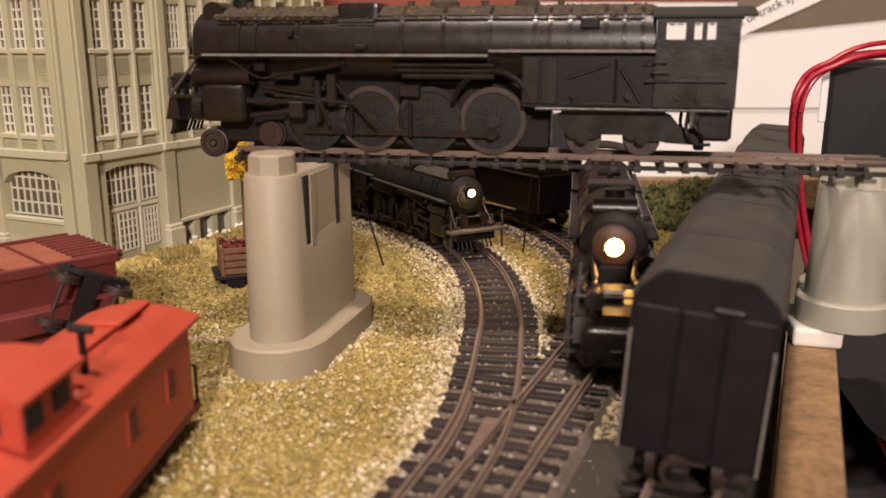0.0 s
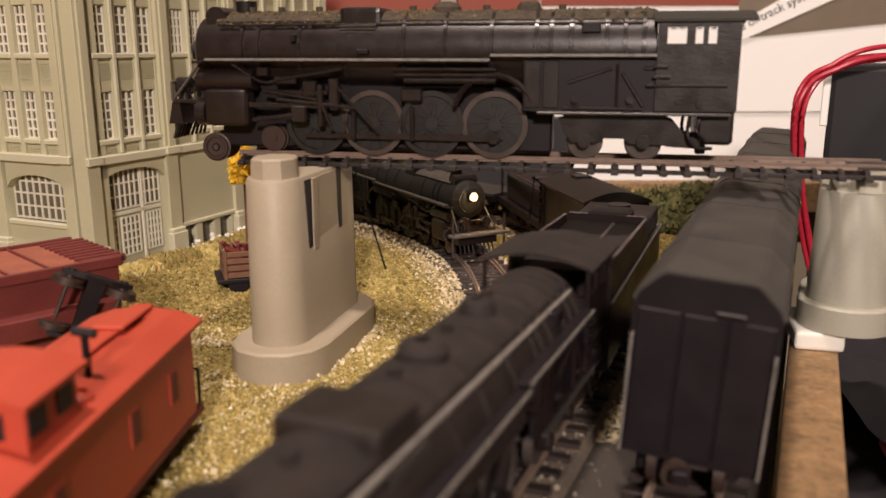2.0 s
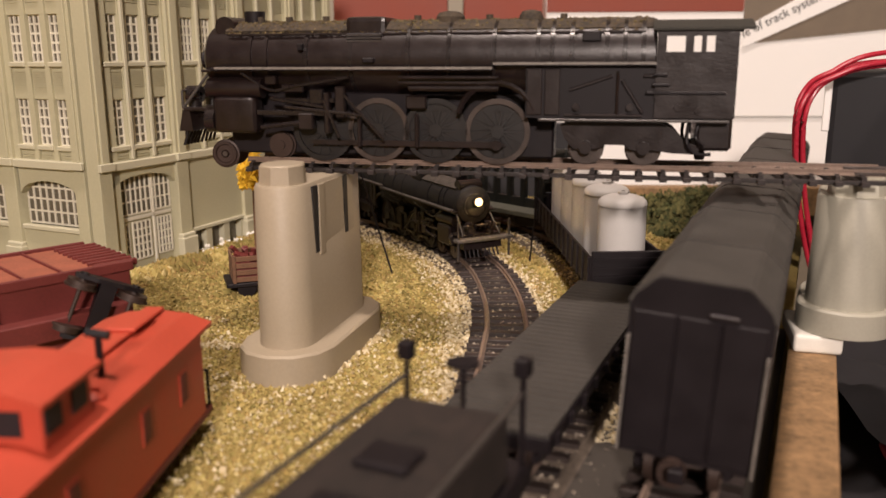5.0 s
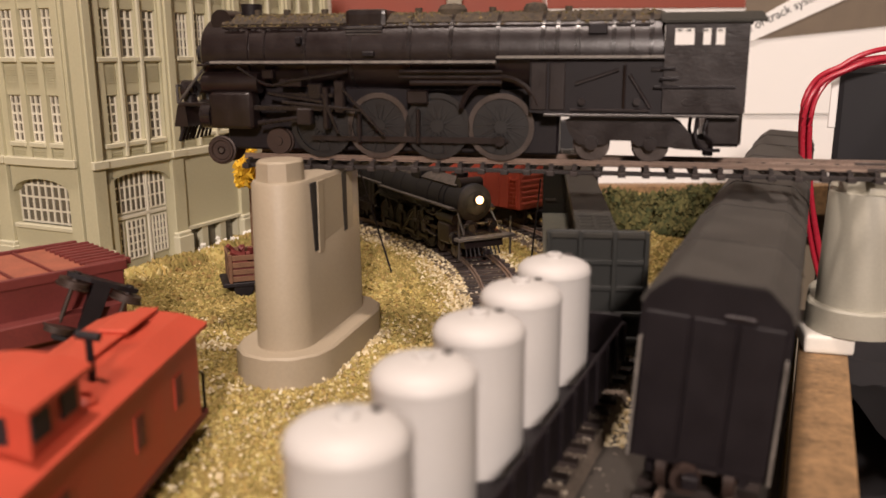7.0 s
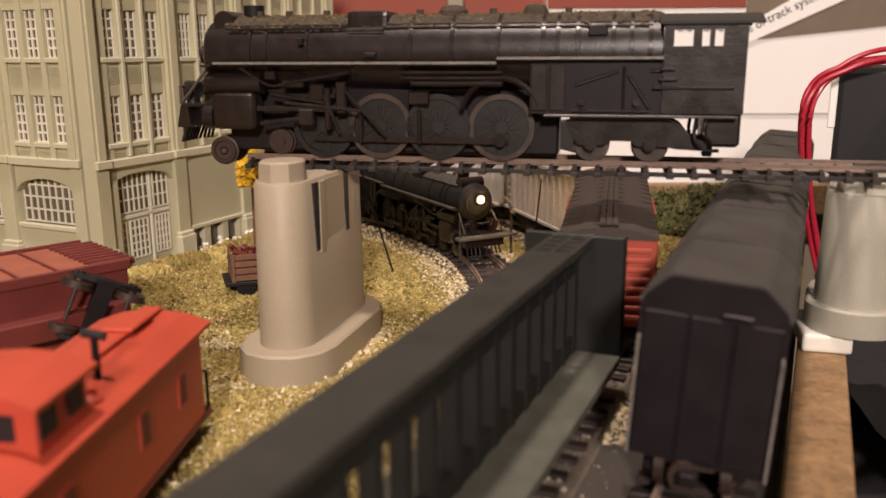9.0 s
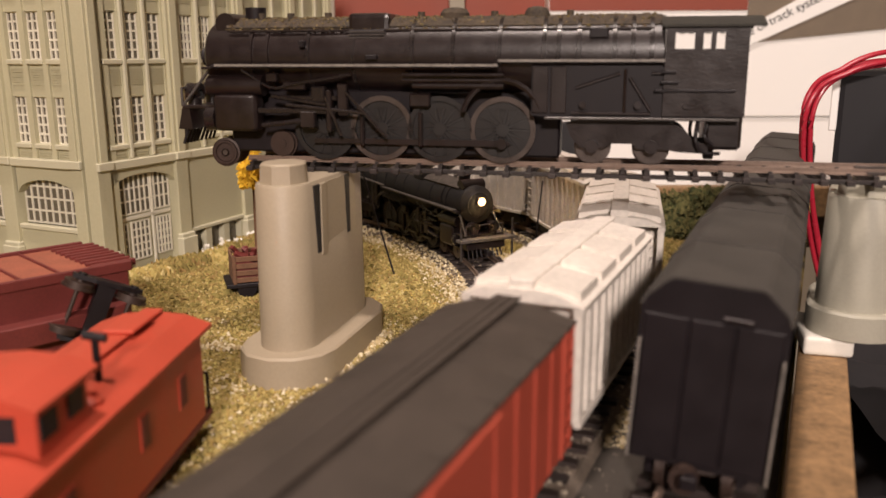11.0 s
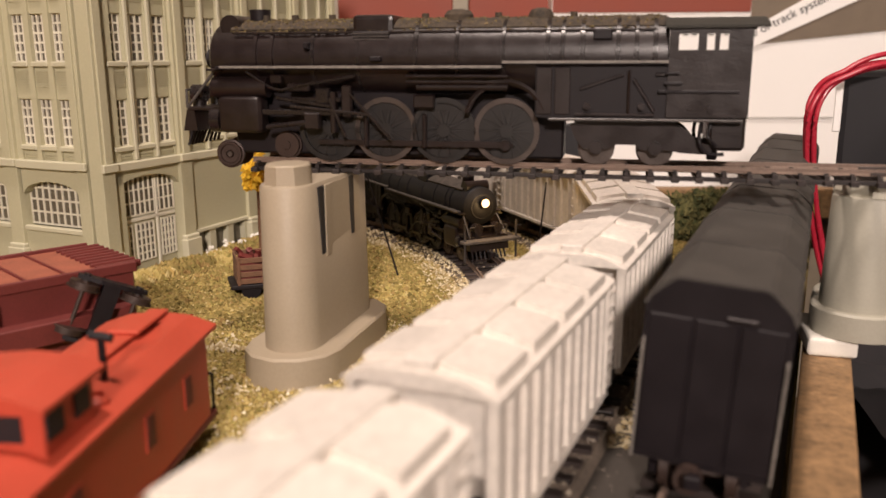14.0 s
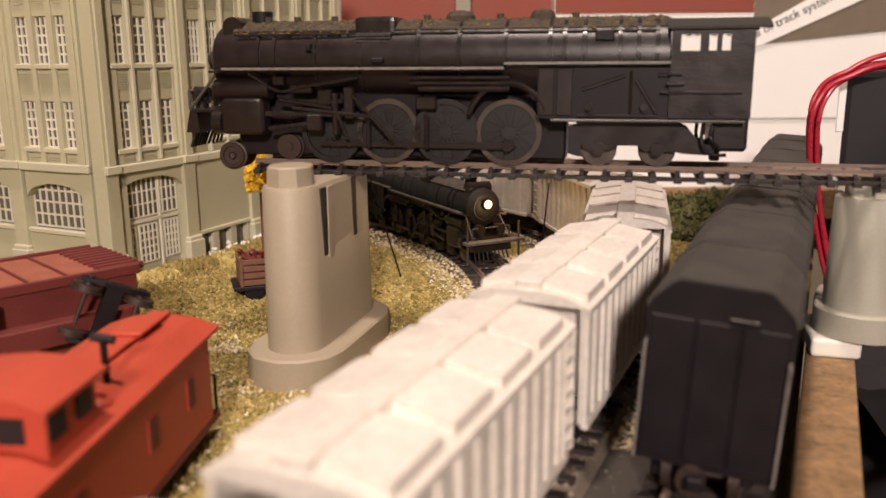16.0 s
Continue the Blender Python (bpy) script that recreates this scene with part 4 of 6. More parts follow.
def steam_loco(name, m, label, group="", glow=None, scale=1.0, dusty=M_DUSTY, boiler_mat=M_BLACK, lines=True, loose=False, light_r=0.0026, nose=0.0, setback=0.0, lamp_rise=0.0, drop=0.0, board=M_BLACK2):
    ob = thing(name, m, label, "locomotive", group)
    S = scale
    X0, X1 = -0.0206 + setback, 0.1540        # smokebox front, cab front
    zc, R = 0.0385 - drop, 0.0143
    wheels = []
    # boiler in courses
    bm = B()
    lathe(bm, [(0.004, X0 - 0.0022), (0.0085, X0 - 0.0020), (0.0098, X0 - 0.0008), (R - 0.0022, X0), (R - 0.0012, X0 + 0.0010), (R - 0.0008, 0.030), (R, 0.060), (R, X1)], (0, 0, zc), 40, "x")
    boiler = part("boiler", bm, boiler_mat, ob, smooth=True)
    for i, x in enumerate((-0.0010 + setback, 0.0057 + setback, 0.0224, 0.0405, 0.0632, 0.0788, 0.0959, 0.1120, 0.1173, 0.1243, 0.1367, 0.1431, 0.1495)):
        bm = B()
        rr = R + 0.00045 - (0.0008 if x < 0.05 else 0)
        lathe(bm, [(rr - 0.001, x - 0.0009), (rr, x - 0.0007), (rr, x + 0.0007), (rr - 0.001, x + 0.0009)], (0, 0, zc), 40, "x")
        part("boiler_band", bm, M_GLOSS if i > 1 and lines and not glow else boiler_mat, boiler, smooth=True)
    bm = B()
    lathe(bm, [(0.0008, X0 - 0.0034), (0.0058, X0 - 0.0032), (0.0078, X0 - 0.0020), (0.0078, X0 - 0.0012)], (0, 0, zc), 28, "x")
    # the leading engine's door has the lamp glow in its colour
    part("smokebox_door", bm, M_SMOKEBOX if nose else boiler_mat, boiler, smooth=True)
    # crown: dusty top plating
    bm = B()
    pts = [(math.sin(a) * (R + 0.0004), zc + math.cos(a) * (R + 0.0004)) for a in np.linspace(-0.72, 0.72, 15)]
    pts += [(p[0] * 0.93, p[1] - 0.0011) for p in pts[::-1]]
    prism(bm, pts, "x", X0 + 0.0086, 0.1530)
    part("boiler_top", bm, dusty, boiler, "dusty brown weathered top plating", smooth=True)
    if not glow:
        # caked soot and dust on the crown, thickest in front of the hatch
        rs = np.random.default_rng(31)
        n = 7000
        x = rs.uniform(X0 + 0.009, 0.152, n)
        keep = rs.random(n) < np.where(x < 0.037, 0.95, np.where(x < 0.075, 0.6, 0.3))
        x = x[keep]
        a = np.clip(rs.normal(0, 0.42, len(x)), -0.80, 0.80)
        rr = R + 0.0001 + 0.0006 * rs.random(len(x)) * np.cos(a)
        crust = scatter("soot_crust", np.c_[x, np.sin(a) * rr, zc + np.cos(a) * rr], 0.00050, M_SOOT, "crumbly brown and olive soot caked on the crown", "soot", seed=32)
        del crust["category"]
        crust.parent = boiler
    # chimney, domes, hatch
    bm = B(); rod(bm, (X0 + 0.0170, 0, zc + R - 0.002), (X0 + 0.0170, 0, zc + R + 0.0045), 0.0038, 18, 0.0042)
    part("chimney", bm, M_BLACK2, boiler, smooth=True)
    bm = B(); box(bm, 0.038, 0.054, -0.0105, 0.0105, zc + R - 0.006, zc + R + 0.0016, 0.0018, 2)
    part("sand_dome", bm, boiler_mat, boiler)
    bm = B(); box(bm, 0.0385, 0.0530, -0.0119, -0.0095, zc + R - 0.0092, zc + R - 0.0045, 0.0004)
    lid = part("sand_box_lid", bm, M_BLACK2, boiler)
    for k in range(4):
        bm = B(); box(bm, 0.0388, 0.0527, -0.0124, -0.0118, zc + R - 0.0088 + k * 0.0011, zc + R - 0.0083 + k * 0.0011)
        part("louvre", bm, M_WORN, lid)
    bm = B(); rod(bm, (X0 + 0.0078, -0.0085, zc + R - 0.0018), (X0 + 0.0078, 0.0085, zc + R - 0.0018), 0.0042, 18)
    part("feedwater_heater", bm, M_BLACK, boiler, smooth=True)
    for k, x in enumerate((0.0005 + setback, 0.012, 0.027, 0.064, 0.092, 0.120)):
        bm = B(); rod(bm, (x, -0.0030 + 0.001 * k, zc + R - 0.001), (x, -0.0030 + 0.001 * k, zc + R + 0.0022), 0.0014, 10)
        part("valve_cap", bm, dusty, boiler, smooth=True)
    bm = B(); rod(bm, (X0 + 0.0106, -0.0108, zc + R - 0.0048), (0.150, -0.0112, zc + R - 0.0048), 0.00070 if nose else 0.00042, 6)
    part("handrail", bm, M_GOLD if nose else M_BLACK, boiler)
    for x, r in ((0.077, 0.0055), (0.108, 0.0045)):
        bm = B(); lathe(bm, [(r, -0.003), (r, 0.0015), (r * 0.8, 0.0030), (r * 0.3, 0.0036)], (x, 0, zc + R), 20, "z")
        part("steam_dome", bm, dusty, boiler, smooth=True)
    for x0, x1, y, z0, z1 in ((0.128, 0.1345, -0.0128, zc + 0.0062, zc + 0.0098), (0.020, 0.022, -0.0146, zc + 0.0034, zc + 0.0060), (0.046, 0.0505, -0.0146, zc - 0.0012, zc + 0.0006)):
        bm = B(); box(bm, x0, x1, y - 0.0012, y + 0.003, z0, z1, 0.0003)
        part("boiler_fitting", bm, M_BLACK2, boiler)
    # running boards with worn edges
    for sd in (-1, 1):
        y0, y1 = sorted((sd * 0.0120, sd * 0.0172))
        bm = B(); box(bm, -0.016 + setback, 0.0960, y0, y1, 0.0343, 0.0355, 0.0002)
        rb = part("running_board", bm, board, ob)
        bm = B(); box(bm, 0.0960, 0.1540, y0, y1, 0.0360, 0.0372, 0.0002)
        part("running_board", bm, board, ob)
        ye = sd * 0.0173
        bm = B(); box(bm, -0.014 + setback, 0.0960, min(ye, ye + sd * 0.0004), max(ye, ye + sd * 0.0004), 0.0349, 0.0358)
        box(bm, 0.0962, 0.1540, min(ye, ye + sd * 0.0004), max(ye, ye + sd * 0.0004), 0.0365, 0.0374)
        part("board_edge", bm, M_GOLD if lines else M_WORN, rb, "worn silvery edge line")
        # pipes under the board
        for k, z in enumerate((0.0318, 0.0298, 0.0278)):
            bm = B(); rod(bm, (0.060 + 0.004 * (k == 2), sd * 0.0152, z), (0.098, sd * 0.0152, z), 0.0007 if k < 2 else 0.0011, 8)
            part("pipe", bm, boiler_mat, ob)
        # firebox side sheet with braces
        bm = B()
        prism(bm, [(0.108, 0.0360), (0.108, 0.0175), (0.124, 0.0165), (0.176, 0.0165), (0.176, 0.0225), (0.152, 0.0360)], "y", sd * 0.0135, sd * 0.0150)
        part("firebox_side", bm, M_BLACK2, ob)
        for (xa, za), (xb, zb) in (((0.124, 0.0275), (0.139, 0.0325)), ((0.1425, 0.031), (0.150, 0.0195)), ((0.1225, 0.0185), (0.150, 0.0185)), ((0.141, 0.034), (0.141, 0.019)), ((0.150, 0.0325), (0.163, 0.0325))):
            bm = B(); rod(bm, (xa, sd * 0.0155, za), (xb, sd * 0.0155, zb), 0.0006, 6)
            part("brace", bm, M_BLACK, ob)
        bm = B(); box(bm, 0.1130, 0.1800, min(sd * 0.0150, sd * 0.0166), max(sd * 0.0150, sd * 0.0166), 0.0163, 0.0172, 0.0002)
        part("firebox_ledge", bm, M_WORN if lines else M_BLACK, ob)
        for xa, xb in ((0.1085, 0.1140), (0.1150, 0.1205)):
            bm = B(); box(bm, xa, xb, min(sd * 0.0149, sd * 0.0157), max(sd * 0.0149, sd * 0.0157), 0.0185, 0.0350, 0.0002)
            part("firebox_panel", bm, M_BLACK, ob)
        bm = B()
        for xx, zz in ((0.1265, 0.0215), (0.1455, 0.0215), (0.1620, 0.0215), (0.1690, 0.0205)):
            rod(bm, (xx, sd * 0.0150, zz), (xx, sd * 0.0166, zz), 0.0013, 10)
        part("washout_plug", bm, M_BLACK, ob)
        bm = B()
        a = np.linspace(math.radians(20), math.radians(165), 10)
        tube(bm, [(0.0972 + 0.0148 * math.cos(t), sd * 0.0148, 0.0150 + 0.0150 * math.sin(t)) for t in a], 0.0011, 6)
        part("wheel_splasher", bm, M_BLACK, ob)
        # cylinder, valve gear
        bm = B(); box(bm, -0.0165, 0.0020, min(sd * 0.008, sd * 0.0168), max(sd * 0.008, sd * 0.0168), 0.0100, 0.0245, 0.0028, 3)
        rod(bm, (-0.019, sd * 0.0125, 0.0275), (0.004, sd * 0.0125, 0.0275), 0.0040, 16)
        part("cylinder", bm, M_BLACK, ob, smooth=True)
        bm = B(); rod(bm, (-0.020, sd * 0.0125, 0.0150), (-0.0160, sd * 0.0125, 0.0150), 0.0050, 16)
        part("cylinder_head", bm, M_GLOSS, ob, smooth=True)
        bm = B()
        box(bm, 0.002, 0.034, min(sd * 0.0135, sd * 0.0155), max(sd * 0.0135, sd * 0.0155), 0.0172, 0.0192, 0.0003)
        box(bm, 0.012, 0.034, min(sd * 0.0130, sd * 0.0150), max(sd * 0.0130, sd * 0.0150), 0.0222, 0.0240, 0.0003)
        box(bm, 0.024, 0.0295, min(sd * 0.012, sd * 0.0155), max(sd * 0.012, sd * 0.0155), 0.0215, 0.0275, 0.0005)
        part("crosshead_guide", bm, M_GLOSS, ob)
        bm = B()
        rod(bm, (0.014, sd * 0.0158, 0.0205), (0.046, sd * 0.0158, 0.0175), 0.0007, 6)
        rod(bm, (0.030, sd * 0.0160, 0.0235), (0.036, sd * 0.0160, 0.0090), 0.0007, 6)
        rod(bm, (0.008, sd * 0.0150, 0.0238), (0.030, sd * 0.0150, 0.0205), 0.0008, 6)
        part("valve_rod", bm, M_GLOSS, ob)
        for nm, (xa, xb, ya, yb, za, zb) in (("link_bracket", (0.0345, 0.0385, 0.0130, 0.0158, 0.0165, 0.0285)), ("lubricator", (0.0060, 0.0105, 0.0125, 0.0160, 0.0290, 0.0325)), ("reach_rod_box", (0.0125, 0.0215, 0.0118, 0.0150, 0.0260, 0.0292)), ("guide_yoke", (0.0300, 0.0322, 0.0118, 0.0162, 0.0105, 0.0262)), ("crosshead", (0.0195, 0.0255, 0.0128, 0.0166, 0.0120, 0.0182)), ("brake_hanger", (0.0425, 0.0440, 0.0108, 0.0135, 0.0050, 0.0180)), ("brake_hanger", (0.0655, 0.0670, 0.0108, 0.0135, 0.0050, 0.0180)), ("spring_box", (0.0620, 0.0700, 0.0100, 0.0130, 0.0200, 0.0250))):
            bm = B(); box(bm, xa, xb, min(sd * ya, sd * yb), max(sd * ya, sd * yb), za, zb, 0.0005)
            part(nm, bm, M_BLACK, ob)
        bm = B()
        tube(bm, smooth_path([(-0.004, sd * 0.0150, 0.0335), (0.008, sd * 0.0158, 0.0270), (0.018, sd * 0.0155, 0.0285), (0.040, sd * 0.0152, 0.0320)], 5), 0.0006, 6)
        rod(bm, (0.0380, sd * 0.0158, 0.0255), (0.0540, sd * 0.0162, 0.0085), 0.0006, 6)
        rod(bm, (0.0040, sd * 0.0160, 0.0125), (0.0200, sd * 0.0160, 0.0145), 0.0009, 8)
        part("gear_rod", bm, M_GLOSS, ob)
        # wheels
        r = 0.0116
        # second and fourth wheels get the lit tyre colour, the rest the shaded
        for x in (0.0275, 0.0502, 0.0730, 0.0970):
            wheels.append(driver(ob, x, r, sd, 0.0500 < x < 0.06 or x > 0.09))
        bm = B()
        zr = r - r * 0.42
        prism(bm, [(0.0235, zr + 0.0009), (0.0235, zr - 0.0009), (0.0985, zr - 0.0012), (0.1005, zr), (0.0985, zr + 0.0012)], "y", sd * 0.0112, sd * 0.0120)
        rod(bm, (0.0970, sd * 0.0110, zr), (0.0970, sd * 0.0130, zr), 0.0020, 12)
        part("coupling_rod", bm, M_BLACK, ob)
        # trailing truck frame
        bm = B()
        prism(bm, [(0.1205, 0.0148), (0.1222, 0.0100), (0.1255, 0.0060), (0.1345, 0.0060), (0.1370, 0.0076), (0.1440, 0.0076), (0.1465, 0.0058), (0.1560, 0.0058), (0.1600, 0.0050), (0.1705, 0.0045), (0.1705, 0.0078), (0.1655, 0.0090), (0.1620, 0.0132), (0.1570, 0.0156), (0.1250, 0.0160)], "y", sd * 0.0105, sd * 0.0120)
        for x in (0.1301, 0.1510):
            rod(bm, (x, sd * 0.0105, 0.0066), (x, sd * 0.0132, 0.0066), 0.0024, 12)
        part("trailing_frame", bm, M_BLACK, ob)
    for x in (0.1301, 0.1510):
        wheelset(ob, x, 0.0060, M_STEEL)
    wheelset(ob, 0.0091, 0.0050, M_RUST)
    if not loose:
        wheelset(ob, -0.010, 0.0050, M_STEEL)
    bm = B(); box(bm, -0.014, 0.118, -0.0060, 0.0060, 0.0012, 0.026, 0.0008)
    part("frame", bm, M_BLACK2, ob)
    # pilot
    bm = B()
    box(bm, -0.0300, -0.0160, -0.0150, 0.0150, 0.0185, 0.0200, 0.0003)
    part("pilot_deck", bm, M_BLACK, ob, at=pose(-nose, 0, 0))
    bm = B()
    prism(bm, [(-0.0325, 0.0105), (-0.0305, 0.0190), (-0.0275, 0.0190), (-0.0265, 0.0105)], "y", -0.0145, 0.0145)
    part("pilot_beam", bm, M_BLACK, ob, at=pose(-nose, 0, 0))
    for k in range(9):
        y = -0.0125 + k * 0.003125
        bm = B(); rod(bm, (-0.0318 - 0.001 * (1 - abs(k - 4) / 4), y, 0.0045), (-0.0290, y * 0.95, 0.0125), 0.0006, 6)
        part("pilot_bar", bm, M_BLACK2, ob, at=pose(-nose, 0, 0))
    coupler(ob, -0.031 - nose, -1)
    if nose:
        bm = B(); box(bm, -0.0300 - nose, -0.0100, -0.0138, 0.0138, 0.0168, 0.0184, 0.0003)
        part("front_platform", bm, M_BLACK, ob)
        for sd in (-1, 1):
            bm = B()
            rod(bm, (-0.0440, sd * 0.0118, 0.0125), (-0.0240, sd * 0.0118, 0.0125), 0.0062, 18)
            rod(bm, (-0.0450, sd * 0.0118, 0.0125), (-0.0436, sd * 0.0118, 0.0125), 0.0050, 18)
            rod(bm, (-0.0430, sd * 0.0125, 0.0215), (-0.0250, sd * 0.0125, 0.0215), 0.0036, 14)
            part("front_cylinder", bm, M_GLOSS, ob, smooth=True)
            bm = B()
            rod(bm, (-0.0560, sd * 0.0160, 0.0040), (-0.0560, sd * 0.0160, 0.0270), 0.0007, 6)
            rod(bm, (-0.0490, sd * 0.0165, 0.0040), (-0.0490, sd * 0.0165, 0.0270), 0.0007, 6)
            rod(bm, (-0.0560, sd * 0.0160, 0.0270), (-0.0490, sd * 0.0165, 0.0270), 0.0007, 6)
            rod(bm, (-0.0560, sd * 0.0160, 0.0160), (-0.0490, sd * 0.0165, 0.0160), 0.0007, 6)
            part("step_rail", bm, M_WORN, ob)
            for k in range(4):
                bm = B()
                bmesh.ops.create_icosphere(bm, subdivisions=1, radius=0.0009, matrix=Matrix.Translation((-0.0470 + k * 0.0075, sd * 0.0178, 0.0190 + k * 0.0022)))
                part("rivet_head", bm, M_STEEL, ob)
            bm = B()
            tube(bm, smooth_path([(-0.0520, sd * 0.0060, 0.0185), (-0.0420, sd * 0.0075, 0.0255), (-0.0280, sd * 0.0070, 0.0250), (-0.0130, sd * 0.0090, 0.0300)], 6), 0.0013, 8)
            part("steam_pipe", bm, M_GLOSS, ob, smooth=True)
        bm = B(); box(bm, -0.0625, -0.0520, -0.0120, 0.0120, 0.0020, 0.0165, 0.0042, 4)
        part("pilot_nose", bm, M_GLOSS, ob, "rounded glossy black pilot nose", smooth=True)
        bm = B(); box(bm, -0.0400, -0.0290, -0.0080, 0.0080, 0.0184, 0.0235, 0.0010)
        part("reservoir", bm, M_BLACK, ob)
        for sd in (-1, 1):
            for z in (0.0060, 0.0110):
                bm = B(); box(bm, -0.0300 - nose, -0.0240 - nose, min(sd * 0.0130, sd * 0.0175), max(sd * 0.0130, sd * 0.0175), z, z + 0.0009)
                part("front_step", bm, M_WORN, ob)
    for y in (0.0075,) if nose else (-0.0075, 0.0075):
        bm = B(); rod(bm, (-0.0285, y, 0.0195), (-0.0285, y, 0.0275), 0.0028, 14); rod(bm, (-0.0310, y, 0.0250), (-0.0255, y, 0.0250), 0.0034, 14)
        part("air_pump", bm, M_GLOSS, ob, smooth=True, at=pose(-nose, 0, 0))
    bm = B()
    for sd in (-1, 1):
        rod(bm, (-0.0305, sd * 0.0140, 0.0195), (-0.0180, sd * 0.0125, 0.0345), 0.0006, 6)
        rod(bm, (-0.0305, sd * 0.0140, 0.0195), (-0.0305, sd * 0.0140, 0.0265), 0.0005, 6)
    rod(bm, (-0.0305, -0.0140, 0.0265), (-0.0305, 0.0140, 0.0265), 0.0005, 6)
    part("handrail", bm, M_WORN, ob, at=pose(-nose, 0, 0))
    bm = B(); box(bm, -0.0205 + 1.6 * setback, -0.0150 + 1.6 * setback, -0.0160, 0.0160, 0.0338 - 2.4 * drop, 0.0348 - 2.4 * drop, 0.0002)
    part("front_step", bm, M_BLACK, ob)
    bm = B(); zl = zc + lamp_rise
    rod(bm, (X0 - 0.0060, 0, zl), (X0 - 0.0015, 0, zl), 0.0036, 18, 0.0030)
    lampcase = part("headlight", bm, M_BLACK2, ob, smooth=True)
    if glow:
        bm = B(); bmesh.ops.create_uvsphere(bm, u_segments=16, v_segments=10, radius=light_r, matrix=Matrix.Translation((X0 - 0.0060, 0, zl)) @ Matrix.Diagonal((0.5, 1, 1, 1)))
        part("bulb", bm, glow, lampcase, "lit warm headlight bulb", smooth=True)
        bm = B(); box(bm, X0 - 0.0330, X0 - 0.0310, -0.0080, -0.0030, 0.0190, 0.0245, 0.0008)
        if nose:
            part("marker_lens", bm, M_AMBER, ob, "amber marker lens")
        else:
            bm.free()
    # cab with open windows
    for sd in (-1, 1):
        y0, y1 = sorted((sd * 0.0148, sd * 0.0160))
        bm = B()
        xs = (X1, 0.1572, 0.1636, 0.1664, 0.1690, 0.1706, 0.1735, 0.1814)
        zs = (0.0178, 0.0408, 0.0462, 0.0490)
        if sd < 0:
            pierced_sheet(bm, xs, zs, {(1, 1), (3, 1), (5, 1)}, y0, y1)
        else:
            pierced_sheet(bm, (X1, 0.1535, 0.1800, 0.1814), (0.0178, 0.0385, 0.0485, 0.0490), {(1, 1)}, y0, y1)
        side = part("cab_side", bm, M_BLACK, ob)
        bm = B(); box(bm, X1 - 0.003, 0.178, min(sd * 0.0158, sd * 0.0168), max(sd * 0.0158, sd * 0.0168), 0.0262, 0.0272, 0.0002)
        box(bm, X1 - 0.001, X1 + 0.005, min(sd * 0.0158, sd * 0.0172), max(sd * 0.0158, sd * 0.0172), 0.0290, 0.0300, 0.0002)
        box(bm, X1 - 0.001, X1 + 0.004, min(sd * 0.0158, sd * 0.0172), max(sd * 0.0158, sd * 0.0172), 0.0325, 0.0335, 0.0002)
        part("cab_step", bm, M_BLACK2, side)
        bm = B()
        tube(bm, smooth_path([(0.1665, sd * 0.0130, 0.0170), (0.1660, sd * 0.0140, 0.0095), (0.1690, sd * 0.0140, 0.0052), (0.1745, sd * 0.0135, 0.0050)], 5), 0.0007, 6)
        tube(bm, smooth_path([(0.1700, sd * 0.0130, 0.0170), (0.1690, sd * 0.0140, 0.0110), (0.1720, sd * 0.0140, 0.0078)], 5), 0.0006, 6)
        part("injector_pipe", bm, M_BLACK2, ob)
    bm = B()
    pts = [(y, 0.0490 + 0.0042 * math.cos(y / 0.0172 * 1.35) - 0.0009) for y in np.linspace(-0.0172, 0.0172, 13)]
    pts += [(p[0], p[1] - 0.0009) for p in pts[::-1]]
    prism(bm, pts, "x", X1 - 0.0015, 0.1865)
    part("cab_roof", bm, M_TENDERTOP if nose else M_GREENTOP, ob, "dusty cab roof", smooth=True)
    bm = B(); box(bm, X1, X1 + 0.0012, -0.0150, 0.0150, 0.0178, 0.0400); part("cab_front", bm, M_BLACK2, ob)
    bm = B(); box(bm, 0.1690, 0.1815, -0.0125, 0.0125, 0.0060, 0.0185, 0.0012); part("drag_beam", bm, M_BLACK, ob)
    bm = B(); box(bm, 0.1700, 0.1735, -0.0020, 0.0020, 0.0015, 0.0070, 0.0004); part("drawbar_pin", bm, M_BLACK2, ob)
    return ob, wheels


bridge_loco, _ = steam_loco("steam_locomotive", BM, "black plastic steam locomotive with dusty boiler parked on the bridge", loose=True)


def loose_wheels():
    w = thing("loose_wheelset", BM @ pose(-0.0162, -0.0085, 0.0008, 0, 0, 6), "dull metal wheelset hanging off the bridge end", "wheelset")
    for y in (0.0, 0.0145):
        bm = B()
        lathe(bm, [(0.0010, -0.0022), (0.0058, -0.0022), (0.0058, -0.0012), (0.0050, -0.0010), (0.0048, 0.0), (0.0040, 0.0), (0.0036, -0.0006), (0.0016, -0.0006), (0.0013, 0.0006)], (0, 0, 0), 26, "y")
        if y == 0.0:
            for v in bm.verts:
                v.co.y = -v.co.y
        part("wheel", bm, M_RUST, w, smooth=True, at=pose(0, y, 0))
    bm = B(); rod(bm, (0, 0, 0), (0, 0.0145, 0), 0.0011, 10)
    part("axle", bm, M_STEEL, w)
    bm = B(); box(bm, 0.0, 0.024, 0.004, 0.0105, 0.0005, 0.0030, 0.0004)
    part("truck_arm", bm, M_BLACK2, w)


loose_wheels()


# ---- rolling stock: local x along the car, front towards -x, z from the rail top ----
def car_base(name, m, L, label, category, group=""):
    ob = thing(name, m, label, category, group)
    for x in (-L / 2 + 0.018, L / 2 - 0.018):
        truck(ob, x)
    for sg in (-1, 1):
        coupler(ob, sg * (L / 2 - 0.001), sg)
    return ob


